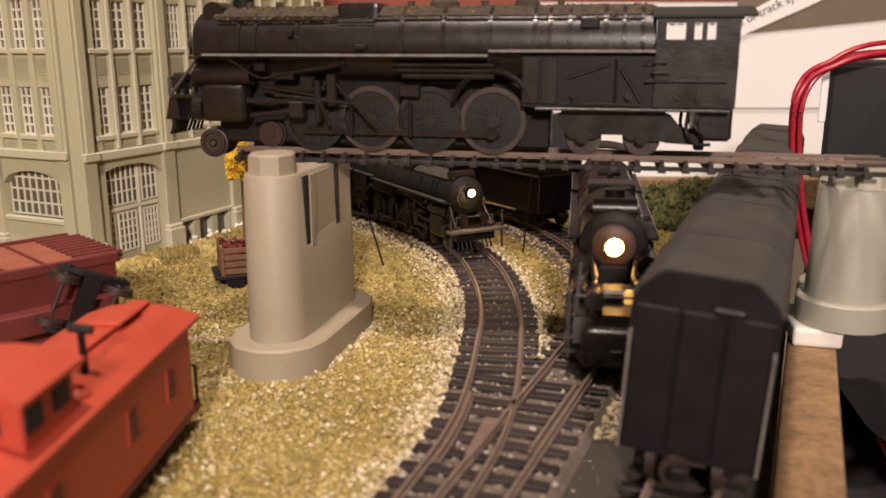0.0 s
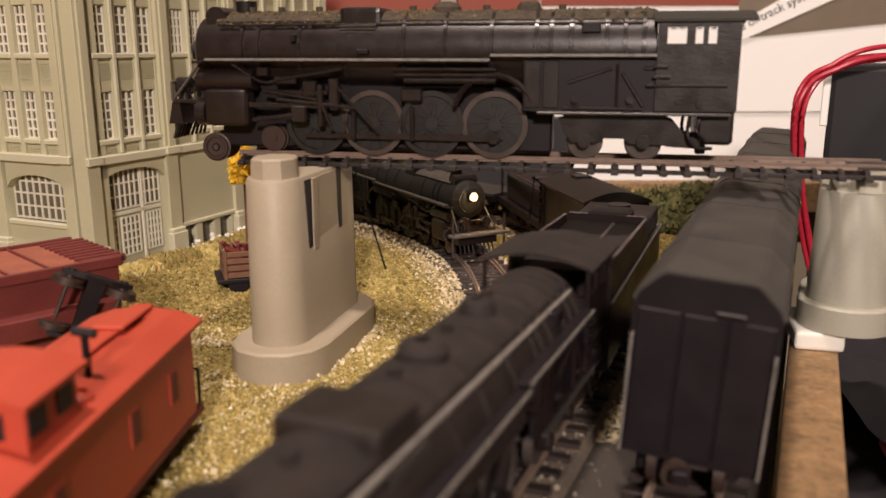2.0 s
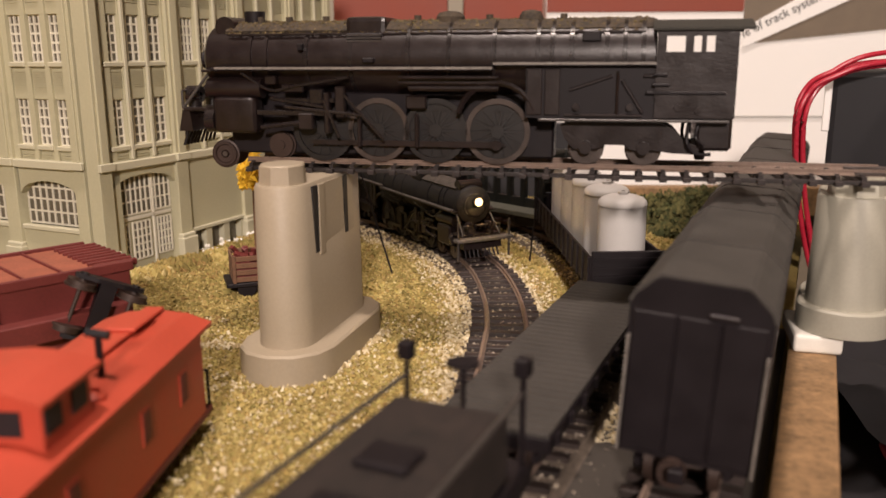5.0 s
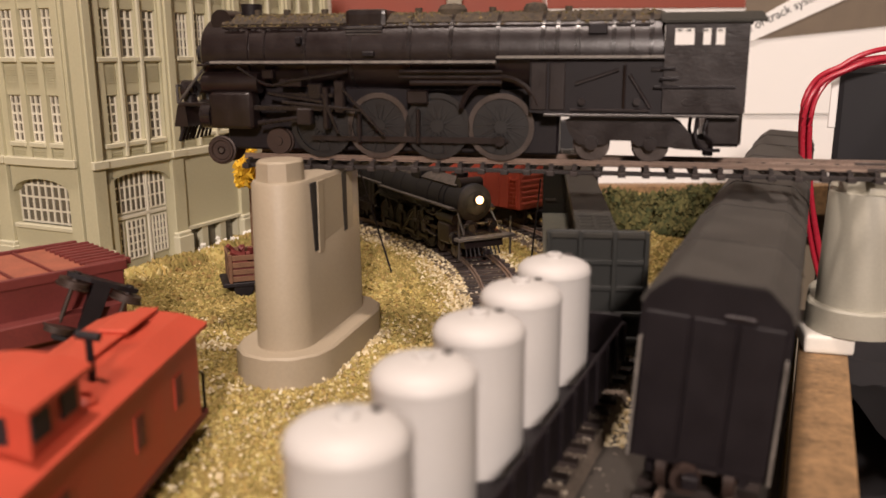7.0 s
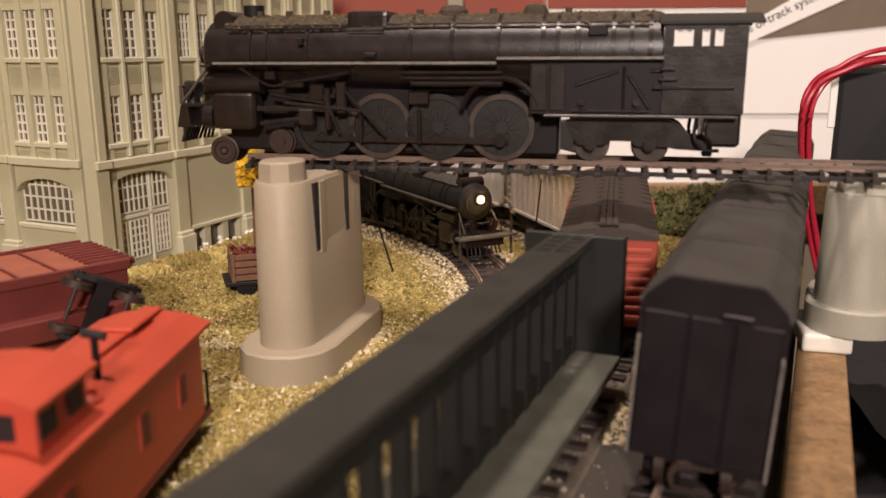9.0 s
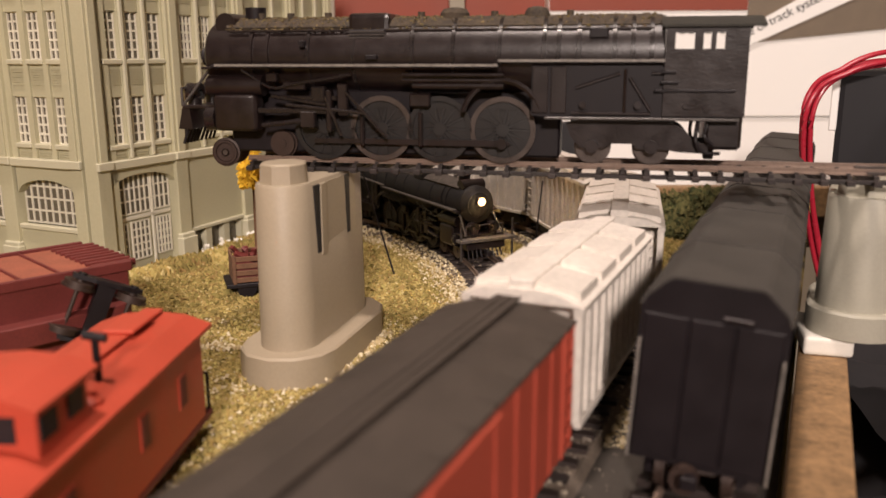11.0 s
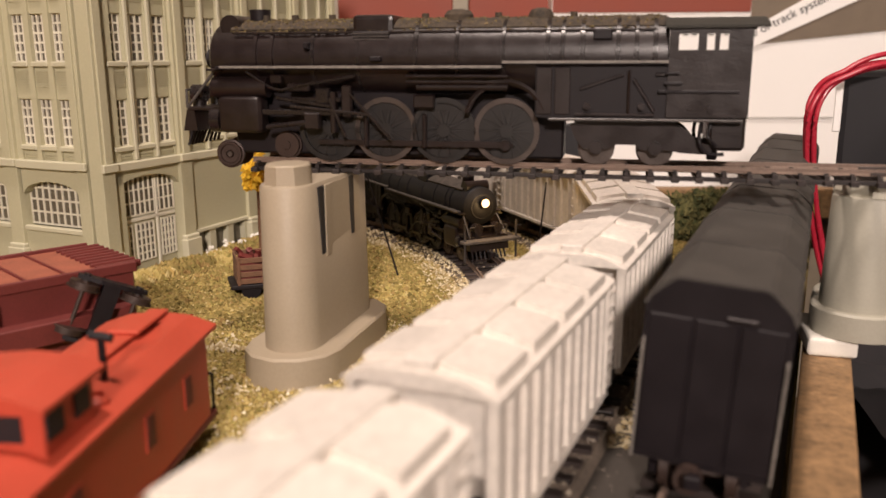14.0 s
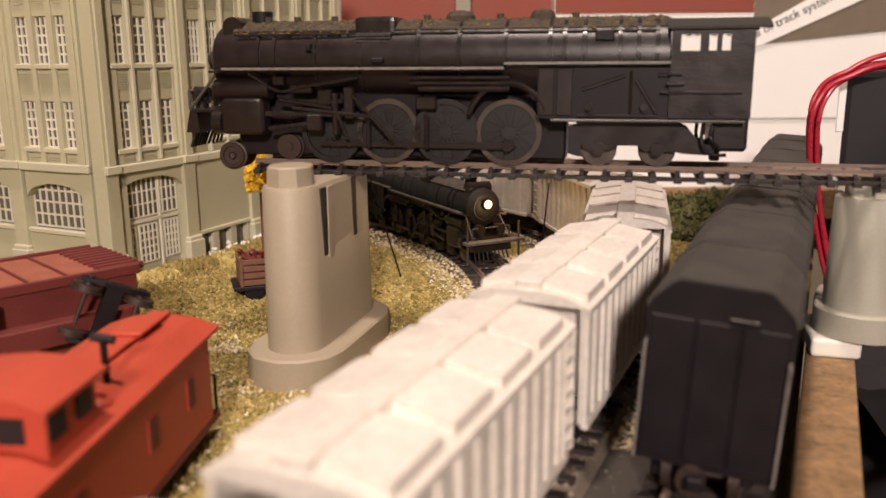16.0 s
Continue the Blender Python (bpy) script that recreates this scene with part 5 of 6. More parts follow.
def ladder(parent, x, sd, w, z0, z1, material, n=7, axis="x"):
    bm = B()
    y = sd * 0.0005
    for k in range(n):
        z = z0 + (z1 - z0) * (k + 0.5) / n
        if axis == "x":
            box(bm, x - 0.0035, x + 0.0035, sd * w + min(0, sd * 0.0009), sd * w + max(0, sd * 0.0009), z - 0.0003, z + 0.0003)
    for xx in (x - 0.0035, x + 0.0035):
        box(bm, xx - 0.0003, xx + 0.0003, sd * w + min(0, sd * 0.0009), sd * w + max(0, sd * 0.0009), z0, z1)
    part("ladder", bm, material, parent)


def hopper(m):
    L, W = 0.0955, 0.0170
    ob = car_base("covered_hopper", m, L + 0.003, "cream-white covered hopper car with ribbed sides and hatched roof", "freight car", "train on the running track")
    bm = B()
    C = L / 2 - 0.0065
    prism(bm, [(-C, 0.0445), (-C, 0.0245), (-C + 0.012, 0.0125), (-0.006, 0.0100), (0.006, 0.0100), (C - 0.012, 0.0125), (C, 0.0245), (C, 0.0445)], "y", -W + 0.0022, W - 0.0022)
    for sd in (-1, 1):
        box(bm, -L / 2, L / 2, min(sd * (W - 0.0024), sd * (W - 0.0012)), max(sd * (W - 0.0024), sd * (W - 0.0012)), 0.0120, 0.0445)
    body = part("body", bm, M_WHITE, ob)
    for sd in (-1, 1):
        for k in range(12):
            x = -L / 2 + 0.0012 + k * (L - 0.0024) / 11
            zb = 0.0122
            bm = B(); box(bm, x - 0.0008, x + 0.0008, min(sd * (W - 0.0014), sd * W), max(sd * (W - 0.0014), sd * W), zb, 0.0440, 0.0002)
            part("side_rib", bm, M_WHITE, body)
        bm = B(); box(bm, -L / 2, L / 2, min(sd * (W - 0.0016), sd * (W + 0.0004)), max(sd * (W - 0.0016), sd * (W + 0.0004)), 0.0428, 0.0448, 0.0003)
        part("top_rail", bm, M_WHITE, body)
        bm = B(); box(bm, -L / 2 + 0.002, L / 2 - 0.002, min(sd * (W - 0.0022), sd * W), max(sd * (W - 0.0022), sd * W), 0.0098, 0.0116, 0.0002)
        part("side_sill", bm, M_WHITE, body)
        ladder(body, L / 2 - 0.005, sd, W, 0.013, 0.044, M_WHITE)
    bm = B()
    pr = [(-W - 0.0004, 0.0447), (-W * 0.62, 0.0474), (-0.0045, 0.0482), (0.0045, 0.0482), (W * 0.62, 0.0474), (W + 0.0004, 0.0447)]
    prism(bm, pr, "x", -L / 2 - 0.0008, L / 2 + 0.0008)
    roof = part("roof", bm, M_WHITE, ob, smooth=False)
    for k in range(4):
        for sd in (-1, 1):
            x0 = -L / 2 + 0.0015 + k * (L - 0.003) / 4 + (0.0050 if sd > 0 else 0.0015)
            x1 = x0 + (L - 0.003) / 4 - 0.0048
            bm = B()
            y0, y1 = 0.0034, 0.0158
            prism(bm, [(sd * y0, 0.0476), (sd * y0, 0.0499), (sd * y1 * 0.98, 0.0479), (sd * y1, 0.0456)], "x", x0, x1)
            part("hatch", bm, M_WHITE, roof)
    bm = B(); box(bm, -L / 2, L / 2, -0.0034, 0.0034, 0.0476, 0.0507, 0.0003)
    part("roof_walk", bm, M_WHITE, roof)
    for sg in (-1, 1):
        bm = B()
        for k in range(5):
            z = 0.014 + k * 0.006
            box(bm, min(sg * L / 2, sg * (L / 2 + 0.0012)), max(sg * L / 2, sg * (L / 2 + 0.0012)), -0.012, 0.012, z, z + 0.0008)
        box(bm, min(sg * (L / 2 - 0.012), sg * (L / 2 + 0.002)), max(sg * (L / 2 - 0.012), sg * (L / 2 + 0.002)), -0.012, 0.012, 0.0088, 0.0104)
        part("end_platform", bm, M_WHITE, body)
    return ob


def boxcar(name, m, L, side, roofm, label, category="freight car", W=0.0172, eave=0.0440, peak=0.0475, door=True, group="train on the running track", ribs=9, walk_way=True, floor=0.0105):
    ob = car_base(name, m, L + 0.003, label, category, group)
    bm = B(); box(bm, -L / 2, L / 2, -W, W, floor, eave, 0.0004)
    body = part("body", bm, side, ob)
    bm = B()
    prism(bm, [(-W - 0.0006, eave - 0.0008), (-W - 0.0006, eave + 0.0002), (-W * 0.55, eave + (peak - eave) * 0.72), (0, peak), (W * 0.55, eave + (peak - eave) * 0.72), (W + 0.0006, eave + 0.0002), (W + 0.0006, eave - 0.0008)], "x", -L / 2 - 0.0006, L / 2 + 0.0006)
    roof = part("roof", bm, roofm, ob)
    for k in range(ribs):
        x = -L / 2 + (k + 0.5) * L / ribs
        bm = B()
        prism(bm, [(-W - 0.0004, eave), (-W - 0.0004, eave + 0.0007), (0, peak + 0.0006), (W + 0.0004, eave + 0.0007), (W + 0.0004, eave)], "x", x - 0.0006, x + 0.0006)
        part("roof_rib", bm, roofm, roof)
        for sd in (-1, 1):
            bm = B(); box(bm, x - 0.0005, x + 0.0005, min(sd * W, sd * (W + 0.0005)), max(sd * W, sd * (W + 0.0005)), floor + 0.001, eave - 0.001)
            part("side_rib", bm, side, body)
    if walk_way:
        for k in (-0.0024, 0.0, 0.0024):
            bm = B(); box(bm, -L / 2, L / 2, k - 0.0010, k + 0.0010, peak + 0.0007, peak + 0.0013)
            part("roof_walk_plank", bm, roofm, roof)
    for sd in (-1, 1):
        if door:
            bm = B(); box(bm, -0.012, 0.012, min(sd * W, sd * (W + 0.0011)), max(sd * W, sd * (W + 0.0011)), floor + 0.001, eave - 0.0015, 0.0003)
            d = part("door", bm, side, body)
            bm = B(); rod(bm, (-0.018, sd * (W + 0.0013), eave - 0.0015), (0.018, sd * (W + 0.0013), eave - 0.0015), 0.0005, 6)
            part("door_track", bm, side, d)
        ladder(body, L / 2 - 0.006, sd, W, floor + 0.001, eave, side)
        ladder(body, -L / 2 + 0.006, sd, W, floor + 0.001, eave * 0.7, side)
    for sg in (-1, 1):
        for k in range(8):
            z = floor + 0.003 + k * (eave - floor - 0.005) / 8
            bm = B(); box(bm, min(sg * L / 2, sg * (L / 2 + 0.0008)), max(sg * L / 2, sg * (L / 2 + 0.0008)), -W + 0.002, W - 0.002, z, z + 0.0016, 0.0002)
            part("end_rib", bm, side, body)
    bm = B(); rod(bm, (L / 2 + 0.0016, 0.006, eave - 0.006), (L / 2 + 0.0022, 0.006, eave - 0.006), 0.0035, 16); rod(bm, (L / 2, 0.006, eave - 0.006), (L / 2 + 0.002, 0.006, eave - 0.006), 0.0006, 6)
    part("brake_wheel", bm, M_BLACK2, ob)
    bm = B(); box(bm, -L / 2 + 0.03, L / 2 - 0.03, -0.004, 0.004, floor - 0.004, floor, 0.0004)
    part("centre_sill", bm, M_BLACK2, ob)
    return ob


def tank_flat(m):
    L, W = 0.160, 0.0170
    ob = car_base("gondola_car", m, L + 0.002, "black low-sided car carrying a row of white tanks", "freight car", "train on the running track")
    bm = B(); box(bm, -L / 2, L / 2, -W, W, 0.0100, 0.0122, 0.0003)
    part("floor_plate", bm, M_BLACK2, ob)
    for sd in (-1, 1):
        bm = B(); box(bm, -L / 2, L / 2, min(sd * W, sd * (W - 0.0012)), max(sd * W, sd * (W - 0.0012)), 0.0122, 0.0240, 0.0003)
        s = part("side_wall", bm, M_BLACK2, ob)
        for k in range(14):
            x = -L / 2 + 0.0012 + k * (L - 0.0024) / 13
            bm = B(); box(bm, x - 0.0006, x + 0.0006, min(sd * W, sd * (W + 0.0007)), max(sd * W, sd * (W + 0.0007)), 0.0105, 0.0236)
            part("side_rib", bm, M_BLACK2, s)
    for sg in (-1, 1):
        bm = B(); box(bm, min(sg * L / 2, sg * (L / 2 - 0.0013)), max(sg * L / 2, sg * (L / 2 - 0.0013)), -W + 0.001, W - 0.001, 0.0122, 0.0262, 0.0003)
        e = part("end_wall", bm, M_BLACK2, ob)
        bm = B()
        for z in (0.0140, 0.0180, 0.0220):
            box(bm, min(sg * L / 2, sg * (L / 2 + 0.0008)), max(sg * L / 2, sg * (L / 2 + 0.0008)), -W + 0.002, W - 0.002, z, z + 0.0014)
        part("end_rib", bm, M_BLACK2, e)
    for k in range(5):
        x = -0.0660 + k * 0.0304
        bm = B()
        r = 0.0107
        lathe(bm, [(r, 0.0124), (r, 0.0440), (r * 1.02, 0.0443), (r * 1.02, 0.0451), (r * 0.97, 0.0464), (r * 0.86, 0.0475), (r * 0.62, 0.0485), (r * 0.4, 0.0489), (0.0022, 0.0490), (0.0022, 0.0502), (0.0012, 0.0505)], (x, 0, 0), 32, "z")
        t = part("tank", bm, M_TANK, ob, "white upright plastic tank with domed lid", smooth=True)
        bm = B(); rod(bm, (x + 0.005, -0.003, 0.0478), (x + 0.005, -0.003, 0.0492), 0.0011, 8)
        part("valve", bm, M_WORN, t)
    return ob


def centerbeam(m):
    L, W = 0.240, 0.0165
    ob = car_base("centerbeam_flatcar", m, L + 0.003, "dark green centre-partition lumber flatcar with end bulkheads", "freight car", "train on the running track")
    bm = B(); box(bm, -L / 2, L / 2, -W, W, 0.0092, 0.0122, 0.0003)
    part("deck", bm, M_DECK, ob, "dusty dark green deck, lightened in colour for light on it")
    bm = B(); box(bm, -L / 2 + 0.03, L / 2 - 0.03, -0.010, 0.010, 0.0040, 0.0092, 0.0006)
    part("fishbelly_sill", bm, M_BLACK2, ob)
    H = 0.0515
    for sg in (-1, 1):
        x0 = sg * L / 2
        bm = B(); box(bm, min(x0, x0 - sg * 0.0022), max(x0, x0 - sg * 0.0022), -W, W, 0.0122, H, 0.0004)
        b = part("bulkhead", bm, M_GREEN, ob)
        for k in range(5):
            z = 0.0140 + k * 0.0088
            bm = B(); box(bm, min(x0, x0 + sg * 0.0016), max(x0, x0 + sg * 0.0016), -W, W, z, z + 0.0017, 0.0002)
            part("bulkhead_rib", bm, M_GREENTOP if k == 4 else M_GREEN, b)
        for y in (-0.0158, -0.0055, 0.0055, 0.0158):
            bm = B(); box(bm, min(x0, x0 + sg * 0.0018), max(x0, x0 + sg * 0.0018), y - 0.0008, y + 0.0008, 0.0122, H, 0.0002)
            part("bulkhead_post", bm, M_GREEN, b)
        for z in (0.0200, 0.0420):
            bm = B(); box(bm, min(x0 - sg * 0.0022, x0 - sg * 0.0026), max(x0 - sg * 0.0022, x0 - sg * 0.0026), 0.0085, 0.0150, z, z + 0.0014)
            part("stencil", bm, M_WORN, b, "faded grey lettering bars")
    bm = B(); box(bm, -L / 2 + 0.030, L / 2 - 0.030, -0.0068, 0.0068, H - 0.0030, H, 0.0004)
    part("top_chord", bm, M_GREENTOP, ob, "dusty green flat top chord")
    for sg in (-1, 1):
        for y in (-0.0060, 0.0, 0.0060):
            bm = B(); box(bm, min(sg * (L / 2 - 0.031), sg * (L / 2 - 0.002)), max(sg * (L / 2 - 0.031), sg * (L / 2 - 0.002)), y - 0.0007, y + 0.0007, H - 0.0030, H - 0.0004)
            part("end_chord", bm, M_GREENTOP, ob)
        for k in range(5):
            x = sg * (L / 2 - 0.005 - k * 0.0058)
            bm = B(); box(bm, x - 0.0008, x + 0.0008, -0.0066, 0.0066, H - 0.0028, H - 0.0002)
            part("chord_rung", bm, M_GREENTOP, ob)
    n = 19
    for k in range(n + 1):
        x = -L / 2 + 0.004 + k * (L - 0.008) / n
        bm = B(); box(bm, x - 0.0016, x + 0.0016, -0.0020, 0.0020, 0.0122, H - 0.0030)
        part("stake", bm, M_GREEN, ob)
    bm = B(); box(bm, -L / 2 + 0.002, L / 2 - 0.002, -0.0016, 0.0016, 0.0122, 0.0180)
    part("lower_chord", bm, M_GREEN, ob)
    bm = B(); box(bm, -L / 2 + 0.002, L / 2 - 0.002, -0.0018, 0.0018, 0.0395, H - 0.0028)
    part("upper_web", bm, M_GREEN, ob)
    bm = B(); tube(bm, smooth_path([(-0.052, -0.0020, 0.0500), (-0.054, -0.0062, 0.040), (-0.050, -0.0075, 0.026), (-0.056, -0.0120, 0.0128)], 6), 0.0004, 6)
    part("tie_cable", bm, M_BLACK2, ob)
    return ob


M_TENDERTOP = mat("dusty_brown_tender_top", (0.030, 0.019, 0.015), 0.8, vary=0.85, scale=140, bump=0.5)


def tender(m):
    L, W = 0.128, 0.0165
    ob = car_base("tender", m, L + 0.002, "black locomotive tender with open coal bunker", "tender", "train on the running track")
    bm = B(); box(bm, -L / 2, L / 2, -W, W, 0.0100, 0.0330, 0.0006)
    body = part("body", bm, M_BLACK, ob)
    for sd in (-1, 1):
        bm = B()
        prism(bm, [(-L / 2, 0.0330), (L / 2 - 0.045, 0.0330), (L / 2 - 0.048, 0.0440), (-L / 2 + 0.004, 0.0460), (-L / 2, 0.0440)], "y", sd * W, sd * (W - 0.0012))
        part("bunker_side", bm, M_BLACK, body)
        bm = B(); rod(bm, (-L / 2, sd * (W + 0.0003), 0.0325), (L / 2, sd * (W + 0.0003), 0.0325), 0.0006, 6)
        part("beading", bm, M_WORN, body)
    bm = B(); box(bm, -L / 2 + 0.002, L / 2 - 0.002, -W + 0.0012, W - 0.0012, 0.0330, 0.0412, 0.0006)
    part("bunker_deck", bm, M_TENDERTOP, ob, "dusty brown flat tender top")
    bm = B(); box(bm, 0.0200, 0.0360, -0.0085, 0.0085, 0.0405, 0.0445, 0.0010)
    part("hatch", bm, M_BOX, ob, "dark square hatch")
    bm = B(); rod(bm, (-0.030, -0.004, 0.0412), (0.012, -0.004, 0.0418), 0.0008, 6)
    part("fire_iron", bm, M_WORN, ob)
    bm = B(); box(bm, L / 2 - 0.046, L / 2 - 0.043, -W + 0.001, W - 0.001, 0.041, 0.0440, 0.0003)
    part("bunker_rear", bm, M_BLACK, body)
    bm = B(); rod(bm, (L / 2 - 0.014, 0, 0.041), (L / 2 - 0.014, 0, 0.0430), 0.005, 18)
    part("water_hatch", bm, M_BLACK2, body)
    for y in (-0.012, 0.012):
        bm = B(); rod(bm, (L / 2 - 0.001, y, 0.012), (L / 2 - 0.001, y, 0.040), 0.0006, 6)
        part("grab_iron", bm, M_WORN, body)
    return ob


def work_car(m):
    L, W = 0.164, 0.0168
    ob = car_base("work_car", m, L + 0.003, "black work car with dusty brown cabin roof and rear hood", "freight car", "train on the running track")
    bm = B(); box(bm, -L / 2, L / 2, -W, W, 0.0100, 0.0150, 0.0005)
    frame_part = part("underframe", bm, M_BLACK2, ob)
    x0, x1 = -L / 2 + 0.010, -L / 2 + 0.078
    bm = B(); box(bm, x0, x1, -W, W, 0.0150, 0.0375, 0.0006)
    cabin = part("cabin", bm, M_BLACK, ob)
    bm = B()
    ys = np.linspace(-W - 0.0006, W + 0.0006, 11)
    top = [(float(y), 0.0374 + 0.0048 * math.cos(float(y) / W * 1.45)) for y in ys]
    prism(bm, top + [(p[0], 0.0366) for p in top[::-1]], "x", x0 - 0.0010, x1 + 0.0010)
    roof = part("cabin_roof", bm, M_TENDERTOP, ob, "dusty brown curved roof", smooth=True)
    for k in range(3):
        x = x0 + 0.012 + k * 0.021
        bm = B(); box(bm, x, x + 0.0012, -W, W, 0.0372, 0.0384, 0.0002)
        part("roof_seam", bm, M_BLACK2, roof)
    bm = B(); box(bm, x0 + 0.044, x0 + 0.053, -0.0045, 0.0045, 0.0405, 0.0432, 0.0005)
    part("roof_hatch", bm, M_BLACK2, roof)
    for sg, x in ((-1, x0), (1, x1)):
        for z in (0.0215, 0.0290):
            bm = B(); box(bm, min(x, x + sg * 0.0008), max(x, x + sg * 0.0008), -W + 0.003, W - 0.003, z, z + 0.0014, 0.0002)
            part("end_rib", bm, M_BLACK2, cabin)
    for sd in (-1, 1):
        ladder(cabin, x1 - 0.006, sd, W, 0.0150, 0.0370, M_BLACK2)
    bm = B(); box(bm, x1 + 0.003, L / 2 - 0.010, -W + 0.0026, W - 0.0026, 0.0150, 0.0310, 0.0012, 2)
    hood = part("rear_hood", bm, M_TENDERTOP, ob, "dusty brown low hood")
    for x in (x1 + 0.018, x1 + 0.040):
        bm = B(); box(bm, x, x + 0.010, -0.006, 0.006, 0.0310, 0.0328, 0.0006)
        part("hood_hatch", bm, M_BLACK2, hood)
    for sd in (-1, 1):
        bm = B()
        rod(bm, (L / 2 - 0.003, sd * 0.0150, 0.0150), (L / 2 - 0.003, sd * 0.0150, 0.0395), 0.0008, 6)
        box(bm, L / 2 - 0.0050, L / 2 - 0.0010, sd * 0.0150 - 0.0018, sd * 0.0150 + 0.0018, 0.0375, 0.0420, 0.0004)
        part("marker_post", bm, M_BLACK2, frame_part)
        bm = B(); rod(bm, (x1 + 0.004, sd * 0.0160, 0.0335), (L / 2 - 0.003, sd * 0.0150, 0.0335), 0.0006, 6)
        part("handrail", bm, M_WORN, frame_part)
    bm = B(); rod(bm, (L / 2 - 0.003, 0, 0.0150), (L / 2 - 0.003, 0, 0.0385), 0.0007, 6); rod(bm, (L / 2 - 0.003, 0, 0.0380), (L / 2 - 0.003, 0, 0.0390), 0.0040, 16)
    part("brake_wheel", bm, M_BLACK2, frame_part)
    return ob


def flat_dark(m):
    L, W = 0.150, 0.0166
    ob = car_base("flatcar", m, L + 0.002, "empty black flatcar with a dusty grey plank deck", "freight car", "train on the running track")
    bm = B(); box(bm, -L / 2, L / 2, -W, W, 0.0095, 0.0140, 0.0005)
    b = part("body", bm, M_BLACK2, ob)
    n = 34
    for k in range(n):
        x = -L / 2 + (k + 0.5) * L / n
        bm = B(); box(bm, x - 0.0020, x + 0.0020, -W + 0.0004, W - 0.0004, 0.0140, 0.0152, 0.0002)
        part("plank", bm, M_ROOF, ob)
    for k in range(11):
        x = -L / 2 + 0.006 + k * (L - 0.012) / 10
        for sd in (-1, 1):
            bm = B(); box(bm, x - 0.0011, x + 0.0011, min(sd * W, sd * (W + 0.0011)), max(sd * W, sd * (W + 0.0011)), 0.0105, 0.0136)
            part("stake_pocket", bm, M_BLACK2, b)
    return ob


# ---- parked and standing things ----
def dark_coach(m, L, label):
    ob = car_base("dark_boxcar", m, L, label, "freight car", "parked cars on the storage track")
    W = 0.0172
    def octo(w, top, low):
        return [(-w, low), (w, low), (w, top - 0.0075), (w * 0.93, top - 0.0050), (w * 0.66, top - 0.0007), (w * 0.58, top), (-w * 0.58, top), (-w * 0.66, top - 0.0007), (-w * 0.93, top - 0.0050), (-w, top - 0.0075)]
    bm = B(); prism(bm, octo(W, 0.0560, 0.0085), "x", -L / 2 + 0.003, L / 2 - 0.003)
    lean = pose(0, 0, 0, 3.2, 0, 0)
    body = part("body", bm, M_BLACK2, ob, at=lean)
    o = octo(W + 0.0005, 0.0568, 0.0470)[2:]
    inner = [(y * 0.96, z - 0.0006) for y, z in o[::-1]]
    bm = B(); prism(bm, o + inner, "x", -L / 2 + 0.0026, L / 2 - 0.0026)
    roof = part("roof", bm, M_ROOF, ob, "dusty charcoal roof with bevelled edges", at=lean)
    for k in range(3):
        x = -L / 2 + 0.045 + k * (L - 0.09) / 2
        o = octo(W + 0.0008, 0.0572, 0.0470)[2:]
        bm = B(); prism(bm, o + [(y * 0.96, z - 0.0006) for y, z in o[::-1]], "x", x - 0.0004, x + 0.0004)
        part("roof_seam", bm, M_ROOF, roof)
    for sg in (-1, 1):
        e = sg * (L / 2 - 0.003)
        for y0, y1 in ((-0.0160, -0.0056), (-0.0050, 0.0050), (0.0056, 0.0160)):
            bm = B(); box(bm, min(e, e + sg * 0.0006), max(e, e + sg * 0.0006), y0, y1, 0.010, 0.0470, 0.0003)
            part("end_panel", bm, M_BLACK2, body)
        bm = B(); box(bm, min(e, e + sg * 0.0010), max(e, e + sg * 0.0010), -0.0090, -0.0020, 0.0478, 0.0488, 0.0002)
        part("end_rail", bm, M_BLACK, body)
        for sd in (-1, 1):
            bm = B()
            rod(bm, (e + sg * 0.0016, sd * 0.0166, 0.0090), (e + sg * 0.0016, sd * 0.0166, 0.0400), 0.00042, 6)
            rod(bm, (e, sd * 0.0166, 0.0400), (e + sg * 0.0016, sd * 0.0166, 0.0400), 0.0004, 6)
            part("grab_iron", bm, M_GOLD, body, "thin silvery grab iron")
        bm = B(); rod(bm, (e + sg * 0.001, 0.002, 0.0065), (e + sg * 0.004, 0.002, 0.0065), 0.0036, 14)
        part("buffer_plate", bm, M_RUST, body)
    return ob




def parked():
    rz = 90 - math.degrees(HEAD)
    L = 0.205
    start = (0.2050 - BEND.y) / FWD.y
    for i, (lab, LL) in enumerate((("long black boxcar with a dusty grey roof under the bridge", L), ("black boxcar with a pale dusty roof behind another", L))):
        p = off(start + L / 2 + i * (L + 0.004), PARK, RAIL)
        dark_coach(pose(*p, 0, 0, rz), LL, lab)


parked()


